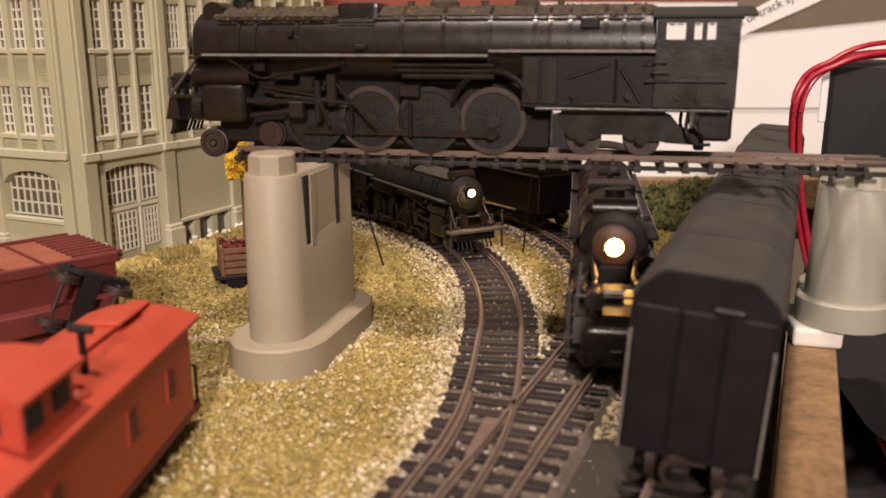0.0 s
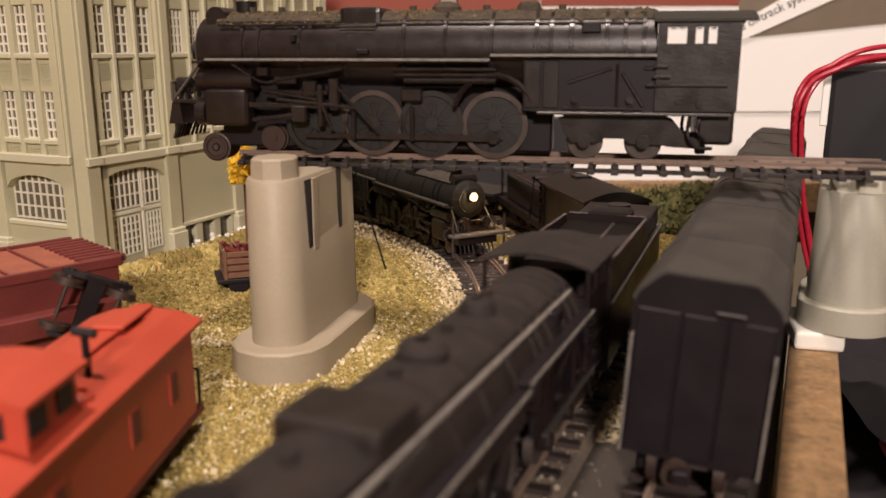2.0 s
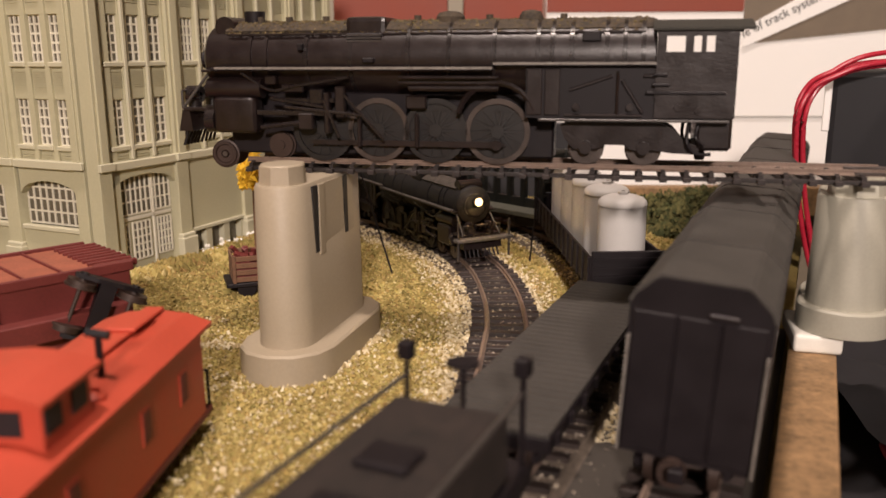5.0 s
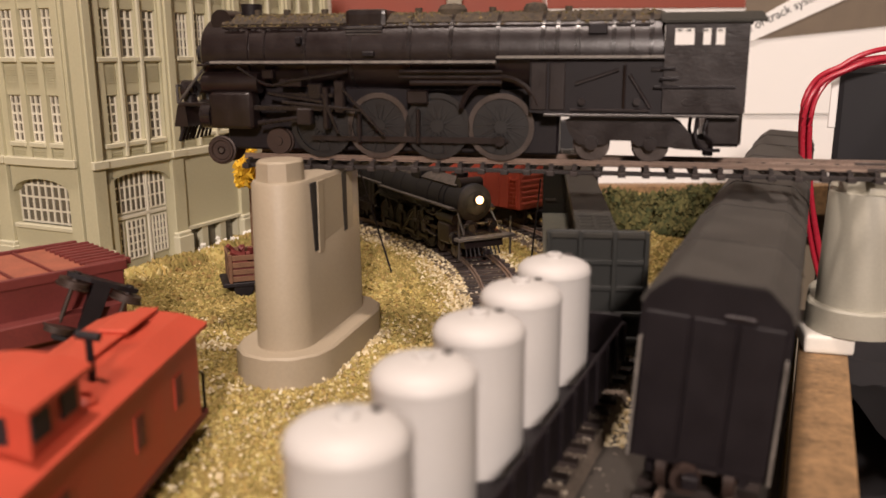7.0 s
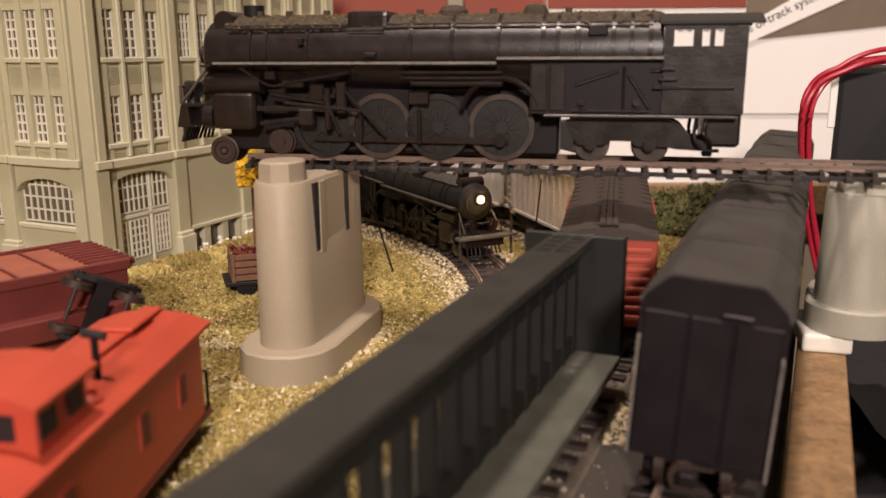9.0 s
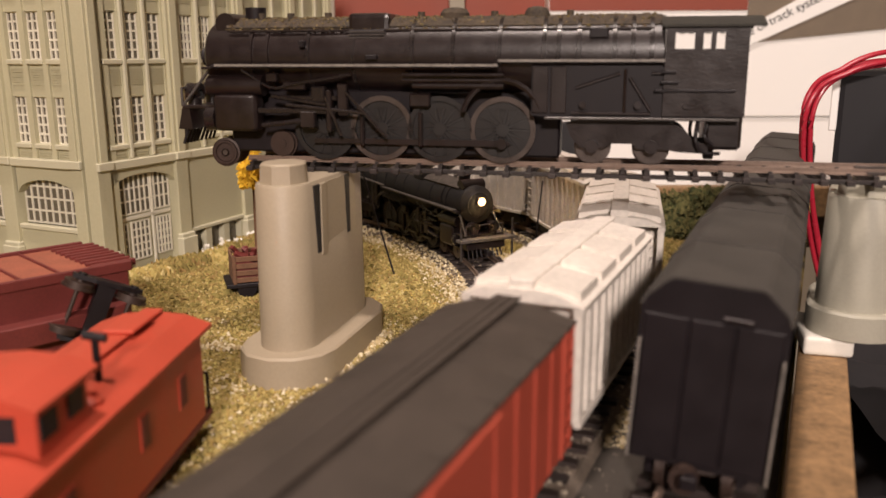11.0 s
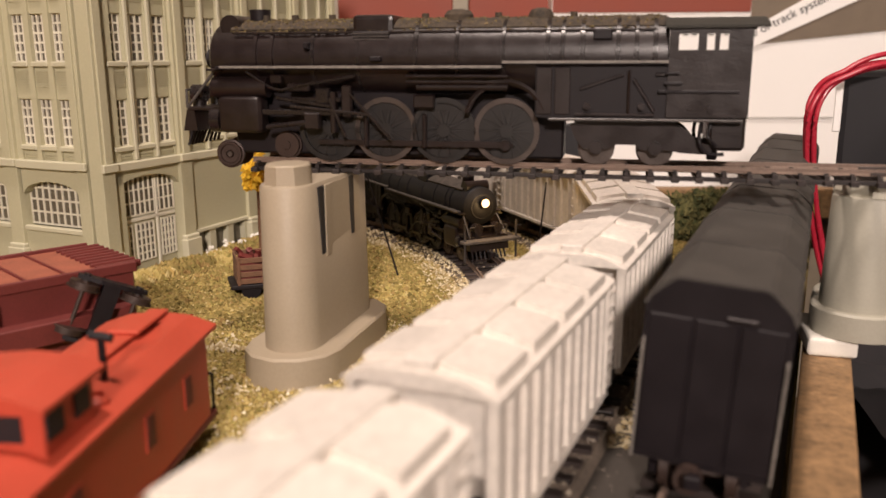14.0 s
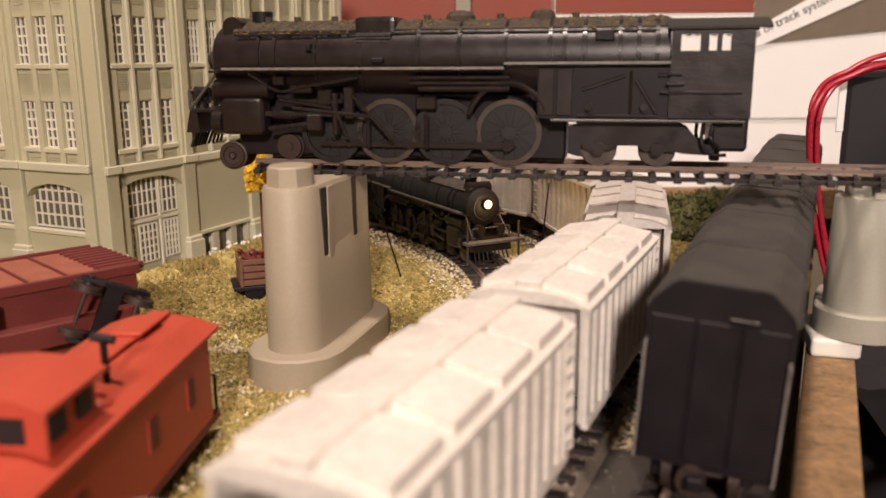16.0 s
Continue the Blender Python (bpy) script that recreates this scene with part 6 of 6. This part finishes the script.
def caboose():
    m = pose(-0.0945, 0.1765, 0.0, 0, 0, 90 - 3.0)
    ob = thing("caboose", m, "bright red plastic caboose with cupola standing on the turf", "caboose")
    L, W, z0, z1 = 0.122, 0.0155, 0.0095, 0.0365
    # front (far end) towards +x
    bm = B()
    box(bm, -L / 2, L / 2, -W, W, z0, z1, 0.0004)
    body = part("body", bm, M_RED, ob)
    def roofsec(w, e, p):
        return [(-w, e - 0.0012), (-w, e), (-w * 0.55, e + (p - e) * 0.75), (0, p), (w * 0.55, e + (p - e) * 0.75), (w, e), (w, e - 0.0012)]
    bm = B(); prism(bm, roofsec(W + 0.0018, z1 + 0.001, z1 + 0.0046), "x", -L / 2 - 0.0065, L / 2 + 0.0050)
    roof = part("roof", bm, M_RED, ob)
    # windows
    for sd in (-1, 1):
        for x in (-0.044, -0.020, 0.018, 0.044):
            bm = B(); box(bm, x - 0.0030, x + 0.0030, min(sd * (W - 0.0004), sd * (W + 0.0003)), max(sd * (W - 0.0004), sd * (W + 0.0003)), 0.0195, 0.0295, 0.0002)
            w = part("window_frame", bm, M_RED, body)
            bm = B(); box(bm, x - 0.0022, x + 0.0022, min(sd * W, sd * (W + 0.0005)), max(sd * W, sd * (W + 0.0005)), 0.0203, 0.0287)
            part("window", bm, M_OXIDE, w, "dull dark red blanked window")
        bm = B(); box(bm, -L / 2 - 0.004, L / 2 + 0.004, min(sd * (W - 0.002), sd * (W + 0.0002)), max(sd * (W - 0.002), sd * (W + 0.0002)), z0 - 0.0022, z0, 0.0003)
        part("side_sill", bm, M_OXIDE, body)
    # cupola
    c0, c1, cw = -0.0255, -0.0045, 0.0138
    bm = B(); box(bm, c0, c1, -cw, cw, z1 + 0.001, 0.0500, 0.0004)
    cup = part("cupola", bm, M_RED, ob)
    bm = B(); prism(bm, roofsec(cw + 0.0018, 0.0502, 0.0532), "x", c0 - 0.0025, c1 + 0.0025)
    part("cupola_roof", bm, M_RED, cup)
    # black plates on the walls give the openings their inner shade
    for sd in (-1, 1):
        for x in (-0.0215, -0.0105):
            bm = B(); box(bm, x - 0.0032, x + 0.0032, min(sd * cw, sd * (cw + 0.0004)), max(sd * cw, sd * (cw + 0.0004)), 0.0422, 0.0478)
            part("window", bm, M_BOX, cup, "black plate for a window opening, inner shade in its colour")
    for xe, sg in ((c0, -1), (c1, 1)):
        for y in (-0.0065, 0.0065):
            bm = B(); box(bm, min(xe, xe + sg * 0.0004), max(xe, xe + sg * 0.0004), y - 0.0028, y + 0.0028, 0.0422, 0.0478)
            part("window", bm, M_BOX, cup, "black plate for a window opening, inner shade in its colour")
    # roof walk, smokejack, ridge ends
    bm = B(); box(bm, c1 + 0.002, L / 2 + 0.004, -0.0030, 0.0030, z1 + 0.0048, z1 + 0.0058, 0.0002)
    part("roof_walk", bm, M_RED, roof)
    bm = B(); box(bm, -L / 2 - 0.004, c0 - 0.002, -0.0030, 0.0030, z1 + 0.0048, z1 + 0.0058, 0.0002)
    part("roof_walk", bm, M_RED, roof)
    bm = B(); box(bm, 0.040, 0.056, -0.0045, 0.0045, z1 + 0.0058, z1 + 0.0070, 0.0004)
    part("roof_platform", bm, M_RED, roof)
    bm = B(); rod(bm, (0.0120, -0.0080, z1 + 0.002), (0.0120, -0.0080, z1 + 0.0150), 0.0009, 10)
    rod(bm, (0.0120, -0.0108, z1 + 0.0148), (0.0120, -0.0052, z1 + 0.0156), 0.0012, 8)
    part("smokejack", bm, M_BLACK2, roof, "thin dark smokejack")
    bm = B(); lathe(bm, [(0.0030, 0), (0.0032, 0.0018), (0.0020, 0.003)], (c1 + 0.0065, -0.0105, z1 + 0.0015), 14, "z")
    part("vent", bm, M_RED, roof, smooth=True)
    for sg in (-1, 1):
        bm = B(); box(bm, min(sg * L / 2, sg * (L / 2 + 0.006)), max(sg * L / 2, sg * (L / 2 + 0.006)), -W, W, z0 - 0.002, z0, 0.0003)
        p = part("end_platform", bm, M_OXIDE, ob)
        bm = B()
        for y in (-W + 0.001, -0.004, 0.004, W - 0.001):
            rod(bm, (sg * (L / 2 + 0.0055), y, z0), (sg * (L / 2 + 0.0055), y, 0.021), 0.0005, 6)
        rod(bm, (sg * (L / 2 + 0.0055), -W + 0.001, 0.021), (sg * (L / 2 + 0.0055), W - 0.001, 0.021), 0.0005, 6)
        part("end_railing", bm, M_BLACK2, p)
        truck(ob, sg * 0.040, 0.0048)


caboose()


def wreck():
    a = Vector((-0.70, -0.714, 0))     # along the car, from its near-track end
    top = 0.0405
    # local x along a, local y up the car's height (away), local z = car width, upwards
    ang = math.degrees(math.atan2(a.y, a.x))
    m = Matrix.Translation((-0.1163, 0.2964, 0.0065)) @ pose(0, 0, 0, 0, 0, ang)
    ob = thing("overturned_boxcar", m, "oxide-red boxcar lying on its side with trucks showing", "freight car")
    # after the turn local -y points to the back left
    L, Hc, W = 0.125, 0.053, 0.034
    bm = B(); box(bm, 0.0, L, -Hc, -0.008, 0.0, W, 0.0006)
    body = part("body", bm, M_OXIDE, ob)
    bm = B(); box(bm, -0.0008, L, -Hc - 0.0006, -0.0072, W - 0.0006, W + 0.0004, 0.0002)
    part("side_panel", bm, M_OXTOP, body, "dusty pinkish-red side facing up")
    for k in range(8):
        x = 0.024 + k * 0.0135
        bm = B(); box(bm, x - 0.0005, x + 0.0005, -Hc, -0.0075, W + 0.0002, W + 0.0012, 0.0002)
        part("side_rib", bm, M_OXIDE, body)
    for y in (-Hc - 0.0004, -0.0078):
        bm = B(); box(bm, -0.001, L, y - 0.0008, y + 0.0008, W - 0.002, W + 0.0018, 0.0003)
        part("side_rail", bm, M_OXIDE, body)
    for k in range(9):
        y = -0.0110 - k * 0.0047
        bm = B(); box(bm, -0.0040, 0.0130, y - 0.0008, y + 0.0008, W - 0.001, W + 0.0016, 0.0002)
        part("end_rib", bm, M_OXIDE, body)
    bm = B(); box(bm, 0.004, L - 0.004, -0.008, -0.001, W / 2 - 0.004, W / 2 + 0.004, 0.0004)
    part("centre_sill", bm, M_OXIDE, body)
    for x in (0.052, 0.074):
        bm = B(); box(bm, x, x + 0.003, -0.008, -0.002, 0.002, W - 0.002, 0.0004)
        part("cross_bearer", bm, M_OXIDE, body)
    bm = B(); rod(bm, (0.056, -0.004, 0.008), (0.072, -0.004, 0.008), 0.004, 14)
    part("brake_cylinder", bm, M_OXIDE, body)
    for x in (0.018, 0.105):
        t = truck(ob, 0.0, 0.0052)
        t.matrix_basis = Matrix.Translation((x, 0.0060, W / 2 + 0.004)) @ pose(0, 0, 0, 0, 0, -14 if x < 0.05 else 0) @ pose(0, 0, 0, 90, 0, 0) @ pose(0, 0, 0, 0, 0, 24 if x < 0.05 else 0)


wreck()


def crate_car():
    m = pose(-0.1010, 0.4060, 0.0, 0, 0, 20)
    ob = thing("crate_wagon", m, "weathered brown slatted crate wagon with scrap, beside the pier", "wagon")
    bm = B(); box(bm, -0.014, 0.040, -0.011, 0.011, 0.0055, 0.0075, 0.0003)
    part("deck", bm, M_BLACK2, ob)
    for sd in (-1, 1):
        for k in range(4):
            z = 0.0080 + k * 0.0035
            bm = B(); box(bm, -0.010, 0.036, min(sd * 0.0095, sd * 0.0103), max(sd * 0.0095, sd * 0.0103), z, z + 0.0026, 0.0002)
            part("slat", bm, M_CRATE, ob)
        for x in (-0.010, 0.005, 0.020, 0.035):
            bm = B(); box(bm, x - 0.0008, x + 0.0008, min(sd * 0.0102, sd * 0.0110), max(sd * 0.0102, sd * 0.0110), 0.0075, 0.0218, 0.0002)
            part("post", bm, M_CRATE, ob)
    for xe in (-0.0105, 0.0360):
        for k in range(4):
            z = 0.0080 + k * 0.0035
            bm = B(); box(bm, xe - 0.0005, xe + 0.0005, -0.0095, 0.0095, z, z + 0.0026, 0.0002)
            part("slat", bm, M_CRATE, ob)
    rng = random.Random(4)
    bm = B()
    for k in range(40):
        x, y, z = rng.uniform(-0.008, 0.034), rng.uniform(-0.008, 0.008), rng.uniform(0.017, 0.0215)
        bmesh.ops.create_cube(bm, size=1, matrix=pose(x, y, z, rng.uniform(0, 90), rng.uniform(0, 90), rng.uniform(0, 90)) @ Matrix.Diagonal((0.007, 0.0025, 0.0018, 1)))
    box(bm, -0.009, 0.035, -0.009, 0.009, 0.0076, 0.0175)
    part("scrap_load", bm, M_OXIDE, ob, "jumbled rusty brown scrap")
    for x in (-0.004, 0.030):
        wheelset(ob, x, 0.0045, M_BLACK2)


crate_car()


def siding_pose(y):
    i = min(range(len(SIDING)), key=lambda k: abs(SIDING[k].y - y) + (9 if SIDING[k].y < 0.2 else 0))
    return SIDING[i]


def standing_loco():
    a, b = siding_pose(0.432), siding_pose(0.555)
    d = (b - a).normalized()
    k = 0.80
    p = a + d * 0.0326 * k
    m = Matrix.Translation((p.x, p.y, RAIL)) @ pose(0, 0, 0, 0, 0, math.degrees(math.atan2(d.y, d.x)))
    ob, _ = steam_loco("small_steam_locomotive", m, "small black steam locomotive with lit headlight waiting on the siding", glow=M_GLOWSMALL, light_r=0.0028, lines=False, dusty=M_DUSTGREY, boiler_mat=M_BOX, board=M_DUSTGREY, lamp_rise=0.003)
    ob.scale = (k * 1.04, k, k * 0.98)
    # its bulb lights the turf and the passing cars
    bulb = bpy.data.lights.new("headlight_bulb", "POINT")
    bulb.energy, bulb.color, bulb.shadow_soft_size = 0.022, (1.0, 0.62, 0.26), 0.0022
    front = m @ Vector((-0.0430 * k, 0, 0.0415 * k))
    new("headlight_bulb", bulb).location = front
    # footboard across the front
    bm = B(); box(bm, -0.0370, -0.0300, -0.0215, 0.0215, 0.0165, 0.0185, 0.0003)
    part("footboard", bm, M_DUSTGREY, ob, "dust-grey footboard")
    for sd in (-1, 1):
        bm = B()
        rod(bm, (-0.0335, sd * 0.0195, 0.0040), (-0.0335, sd * 0.0195, 0.0300), 0.0008, 6)
        part("footboard_post", bm, M_WORN, ob)
    q = siding_pose(0.60)
    a, b = siding_pose(0.578), siding_pose(0.625)
    d = (b - a).normalized()
    c = a + d * 0.04
    t = tender(pose(c.x, c.y, RAIL, 0, 0, math.degrees(math.atan2(d.y, d.x))))
    t["group"] = "standing train"
    t["label"] = "black tender standing behind the small locomotive"
    t.scale = (0.8, 0.9, 0.85)


standing_loco()


def thin_poles():
    for a, b in (((-0.0322, 0.4400, 0.0), (-0.0486, 0.4420, 0.0565)), ((0.0455, 0.4640, 0.0), (0.0500, 0.4640, 0.0480))):
        bm = B(); rod(bm, a, b, 0.00055, 8, 0.0004)
        tagged(part("signal_wire_pole", bm, M_BLACK2, None), "thin dark leaning wire pole stuck in the turf", "pole", "thin poles in the turf")


thin_poles()
yb = bush(-0.1140, 0.4720, 0.0085, 0.022, M_YELLOW, "yellow foam autumn tree", "foam_tree", n=700, seed=77)
yb.location.z = 0.0430
bm = B(); rod(bm, (-0.1140, 0.4720, -0.0430), (-0.1140, 0.4720, 0.010), 0.0016, 10, 0.0010)
part("trunk", bm, M_CRATE, yb, "thin brown trunk")


# ---- behind the layout ----
def back_box():
    ob = thing("track_set_box", pose(0.36, 0.76, -0.0195), "large white cardboard track-set box with brown printed panel", "cardboard box")
    X, Z = -0.36, 0.0195
    bm = B(); box(bm, 0.085 + X, 0.72 + X, 0.0, 0.09, 0.0, 0.0610 + Z, 0.0008)
    tray = part("tray", bm, M_CARD, ob)
    bm = B(); box(bm, 0.083 + X, 0.722 + X, -0.002, 0.092, 0.0616 + Z, 0.26 + Z, 0.0010)
    part("lid", bm, M_CARD, ob)
    bm = B()
    prism(bm, [(0.2560 + X, 0.1255 + Z), (0.376 + X, 0.1372 + Z), (0.715 + X, 0.170 + Z), (0.715 + X, 0.255 + Z), (0.2560 + X, 0.255 + Z)], "y", -0.0030, -0.0021)
    part("printed_panel", bm, M_CARDBROWN, ob, "grey-brown printed panel")
    bm = B(); box(bm, 0.0835 + X, 0.2555 + X, -0.0030, -0.0021, 0.1535 + Z, 0.255 + Z)
    part("printed_panel", bm, M_CARDRED, ob, "dull red printed panel")
    bm = B()
    prism(bm, [(0.2555 + X, 0.1220 + Z), (0.4200 + X, 0.1955 + Z), (0.4200 + X, 0.2310 + Z), (0.2555 + X, 0.1385 + Z)], "y", -0.0040, -0.0031)
    part("printed_band", bm, M_CARD, ob, "white diagonal printed band")
    cu = bpy.data.curves.new("slogan", "FONT")
    cu.body, cu.size, cu.extrude = "le of track system", 0.0105, 0.0002
    t = new("slogan_tmp", cu)
    dg = bpy.context.evaluated_depsgraph_get()
    me = bpy.data.meshes.new_from_object(t.evaluated_get(dg))
    bpy.data.objects.remove(t)
    me.materials.clear()
    me.materials.append(M_INK)
    s = new("slogan", me)
    s.parent = ob
    s.matrix_basis = pose(0.2565 + X, -0.0042, 0.1310 + Z, 0, -26, 0) @ pose(0, 0, 0, 90, 0, 0)
    tagged(s, "black printed slogan line")
    rngp = random.Random(12)
    for row in range(2):
        x = 0.198 + X
        while x < 0.250 + X:
            w = rngp.uniform(0.002, 0.006)
            bm = B(); box(bm, x, x + w, -0.0026, -0.0021, 0.1405 - row * 0.0062 + Z, 0.1420 - row * 0.0062 + Z)
            part("print_bar", bm, M_INK, ob, "small black print")
            x += w + 0.003
    ob2 = thing("red_box", pose(-0.048, 0.80, -0.0195), "brick-red cardboard box standing behind the layout", "cardboard box")
    bm = B(); box(bm, -0.062, 0.044, 0, 0.08, 0, 0.30, 0.0008)
    part("carton", bm, M_CARDRED, ob2)
    ob3 = thing("red_box", pose(0.063, 0.79, -0.0195), "brick-red cardboard box with a white end panel", "cardboard box")
    bm = B(); box(bm, -0.052, 0.049, 0, 0.08, 0, 0.31, 0.0008)
    part("carton", bm, M_CARDRED, ob3)
    bm = B(); box(bm, 0.0495, 0.085, 0.005, 0.08, 0, 0.31, 0.0008)
    part("carton_end", bm, M_CARD, ob3, "white carton end")


back_box()


def right_side():
    ob = thing("black_case", pose(0.3128, 0.437, -0.0495, 0, 0, -26), "matt black electronics case with a pale label edge", "electronics case")
    bm = B(); box(bm, -0.104, 0.13, -0.035, 0.06, 0.0, 0.158, 0.003, 2)
    part("shell", bm, M_BOX, ob)
    bm = B(); box(bm, -0.1075, -0.1035, -0.034, -0.012, 0.126, 0.155, 0.0006)
    part("label_strip", bm, M_CARD, ob, "pale paper label strip")
    run = smooth_path([(0.226, 0.425, -0.045), (0.205, 0.440, -0.01), (0.1895, 0.438, 0.035), (0.1815, 0.434, 0.0805), (0.1860, 0.434, 0.1000), (0.1985, 0.432, 0.1085), (0.2150, 0.431, 0.1118), (0.2400, 0.431, 0.1120), (0.272, 0.436, 0.1095), (0.30, 0.44, 0.1060)], 7)
    for k in range(4):
        pts = []
        for i, p in enumerate(run):
            u = i / (len(run) - 1)
            a = 1.57 * k + 2.2 * u
            spread = 0.0024 + 0.0026 * max(0.0, u - 0.62)
            lift = (0.0062 if k == 1 else 0.0030 if k == 2 else 0.0) * max(0.0, math.sin(math.pi * min(1.0, max(0.0, (u - 0.55) / 0.4))))
            pts.append(p + Vector((spread * math.cos(a), spread * math.sin(a), 0.6 * spread * math.sin(a) + lift)))
        bm = B()
        tube(bm, pts, 0.00135, 10)
        tagged(part("red_wire", bm, M_WIRE, None, smooth=True), "glossy red insulated wire looped over the black case", "wire", "bundle of red wires")
    for k, (x, mm) in enumerate(((0.128, M_PINK), (0.134, M_PINK), (0.150, M_GREYWIRE))):
        bm = B()
        pts = [(x - 0.030, 0.12, -0.04), (x - 0.012, 0.18, -0.022 - 0.004 * k), (x + 0.012, 0.23, -0.012 - 0.006 * k), (x + 0.034, 0.27, -0.030), (x + 0.060, 0.33, -0.048)]
        tube(bm, smooth_path(pts, 7), 0.0017, 8)
        tagged(part("loose_wire", bm, mm, None, smooth=True), "loose crimson wire beside the edge board" if mm is M_PINK else "loose dark grey cable beside the edge board", "wire", "loose wires")
    bm = B()
    bmesh.ops.create_icosphere(bm, subdivisions=3, radius=0.008, matrix=Matrix.Translation((0.2035, 0.375, 0.0)) @ Matrix.Diagonal((0.8, 0.8, 1.2, 1)))
    for v in bm.verts:
        v.co += 0.002 * noise.noise_vector(v.co * 180)
    tagged(part("crumpled_paper", bm, M_FOAM, None, smooth=True), "crumpled white paper scrap below the pier", "paper")
    bm = B()
    rng2 = random.Random(3)
    bmesh.ops.create_grid(bm, x_segments=40, y_segments=60, size=0.5, matrix=Matrix.Translation((0.30, 0.30, -0.03)) @ Matrix.Diagonal((0.26, 0.62, 1, 1)))
    for v in bm.verts:
        v.co.z += 0.016 * noise.noise(v.co * 22) + 0.006 * noise.noise(v.co * 70)
        lim = off((v.co.y - BEND.y) / FWD.y, EDGE + 0.022)
        v.co.x = max(v.co.x, lim.x + (EDGE + 0.022) * FWD.x * 0.0)
    tagged(part("dark_cloth", bm, M_CLOTH, None, smooth=True), "rumpled black cloth heaped beside the table", "cloth")


right_side()


# ---- the running train ----
HEAD0 = 0.034       # pilot past the bend at the start


def head_at(t):
    """Way of the pilot: steady, then a little faster with the hoppers."""
    if t <= 9.0:
        return HEAD0 + 0.1285 * t - 0.00028 * t * t
    h9, v0, v1, far = HEAD0 + 0.1285 * 9 - 0.00028 * 81, 0.1235, 0.1320, 0.2845
    if t >= 11.3:
        return h9 + far + v1 * (t - 11.3)
    u = (t - 9.0) / 2.3
    return h9 + 2.3 * v0 * (u ** 3 - 2 * u * u + u) + far * (3 * u * u - 2 * u ** 3) + 2.3 * v1 * (u ** 3 - u * u)


def car_pose(s_front, L, t, inset=0.018, rear=None):
    """Pose of a car of length L whose front is s_front behind the pilot."""
    s = head_at(t) - s_front
    a, _ = main_line(s - inset)
    b, _ = main_line(s - (rear or L - inset))
    d = (b - a).normalized()
    c = (a + b) / 2
    return Matrix.Translation((c.x, c.y, RAIL)) @ pose(0, 0, 0, 0, 0, math.degrees(math.atan2(d.y, d.x)))


train = []
wheel_parts = []


def build_train():
    ob, wh = steam_loco("lead_steam_locomotive", pose(0, 0, 0), "black steam locomotive with glowing headlight leading the train", "train on the running track", glow=M_GLOW, boiler_mat=M_GRIME, light_r=0.0036, dusty=M_TENDERTOP, nose=0.027, setback=0.012, drop=0.0050)
    train.append((ob, 0.0, 0.2280, Matrix.Translation((-0.0485, 0, 0))))
    wheel_parts.extend(wh)
    I = Matrix.Identity(4)
    train.append((tender(pose(0, 0, 0)), 0.2250, 0.130, I))
    train.append((work_car(pose(0, 0, 0)), 0.366, 0.167, I))
    train.append((flat_dark(pose(0, 0, 0)), 0.545, 0.152, I))
    train.append((tank_flat(pose(0, 0, 0)), 0.709, 0.162, I))
    train.append((centerbeam(pose(0, 0, 0)), 0.876, 0.243, I))
    train.append((boxcar("red_boxcar", pose(0, 0, 0), 0.148, M_OXRED, M_BRROOF, "oxide-red boxcar with a dark ribbed roof", ribs=12), 1.1485, 0.151, I))
    first = hopper(pose(0, 0, 0))
    for k in range(13):
        h = first if k == 0 else copy_thing(first, pose(0, 0, 0))
        train.append((h, 1.3020 + 0.1100 * k, 0.1065, I))


M_OXRED = mat("bright_oxide_red", (0.42, 0.07, 0.04), 0.55, vary=0.2, scale=80, bump=0.2)
M_BRROOF = mat("dark_brown_roof", (0.06, 0.045, 0.035), 0.7, vary=0.4, scale=100, bump=0.4)
build_train()


def motions():
    for ob, s0, L, fix in train:
        rows = []
        for i in range(65):
            t = i * 0.25
            rows.append((t, (car_pose(s0, L, t, 0.062, 0.135) if s0 == 0.0 else car_pose(s0, L, t)) @ fix))
        walk(ob, rows)
    for w in wheel_parts:
        base = w.matrix_basis.copy()
        rows = []
        for i in range(161):
            t = i * 0.1
            rows.append((t, Matrix.Translation(base.translation) @ pose(0, 0, 0, 0, -math.degrees((head_at(t) - HEAD0) / 0.0116), 0)))
        walk(w, rows)


motions()
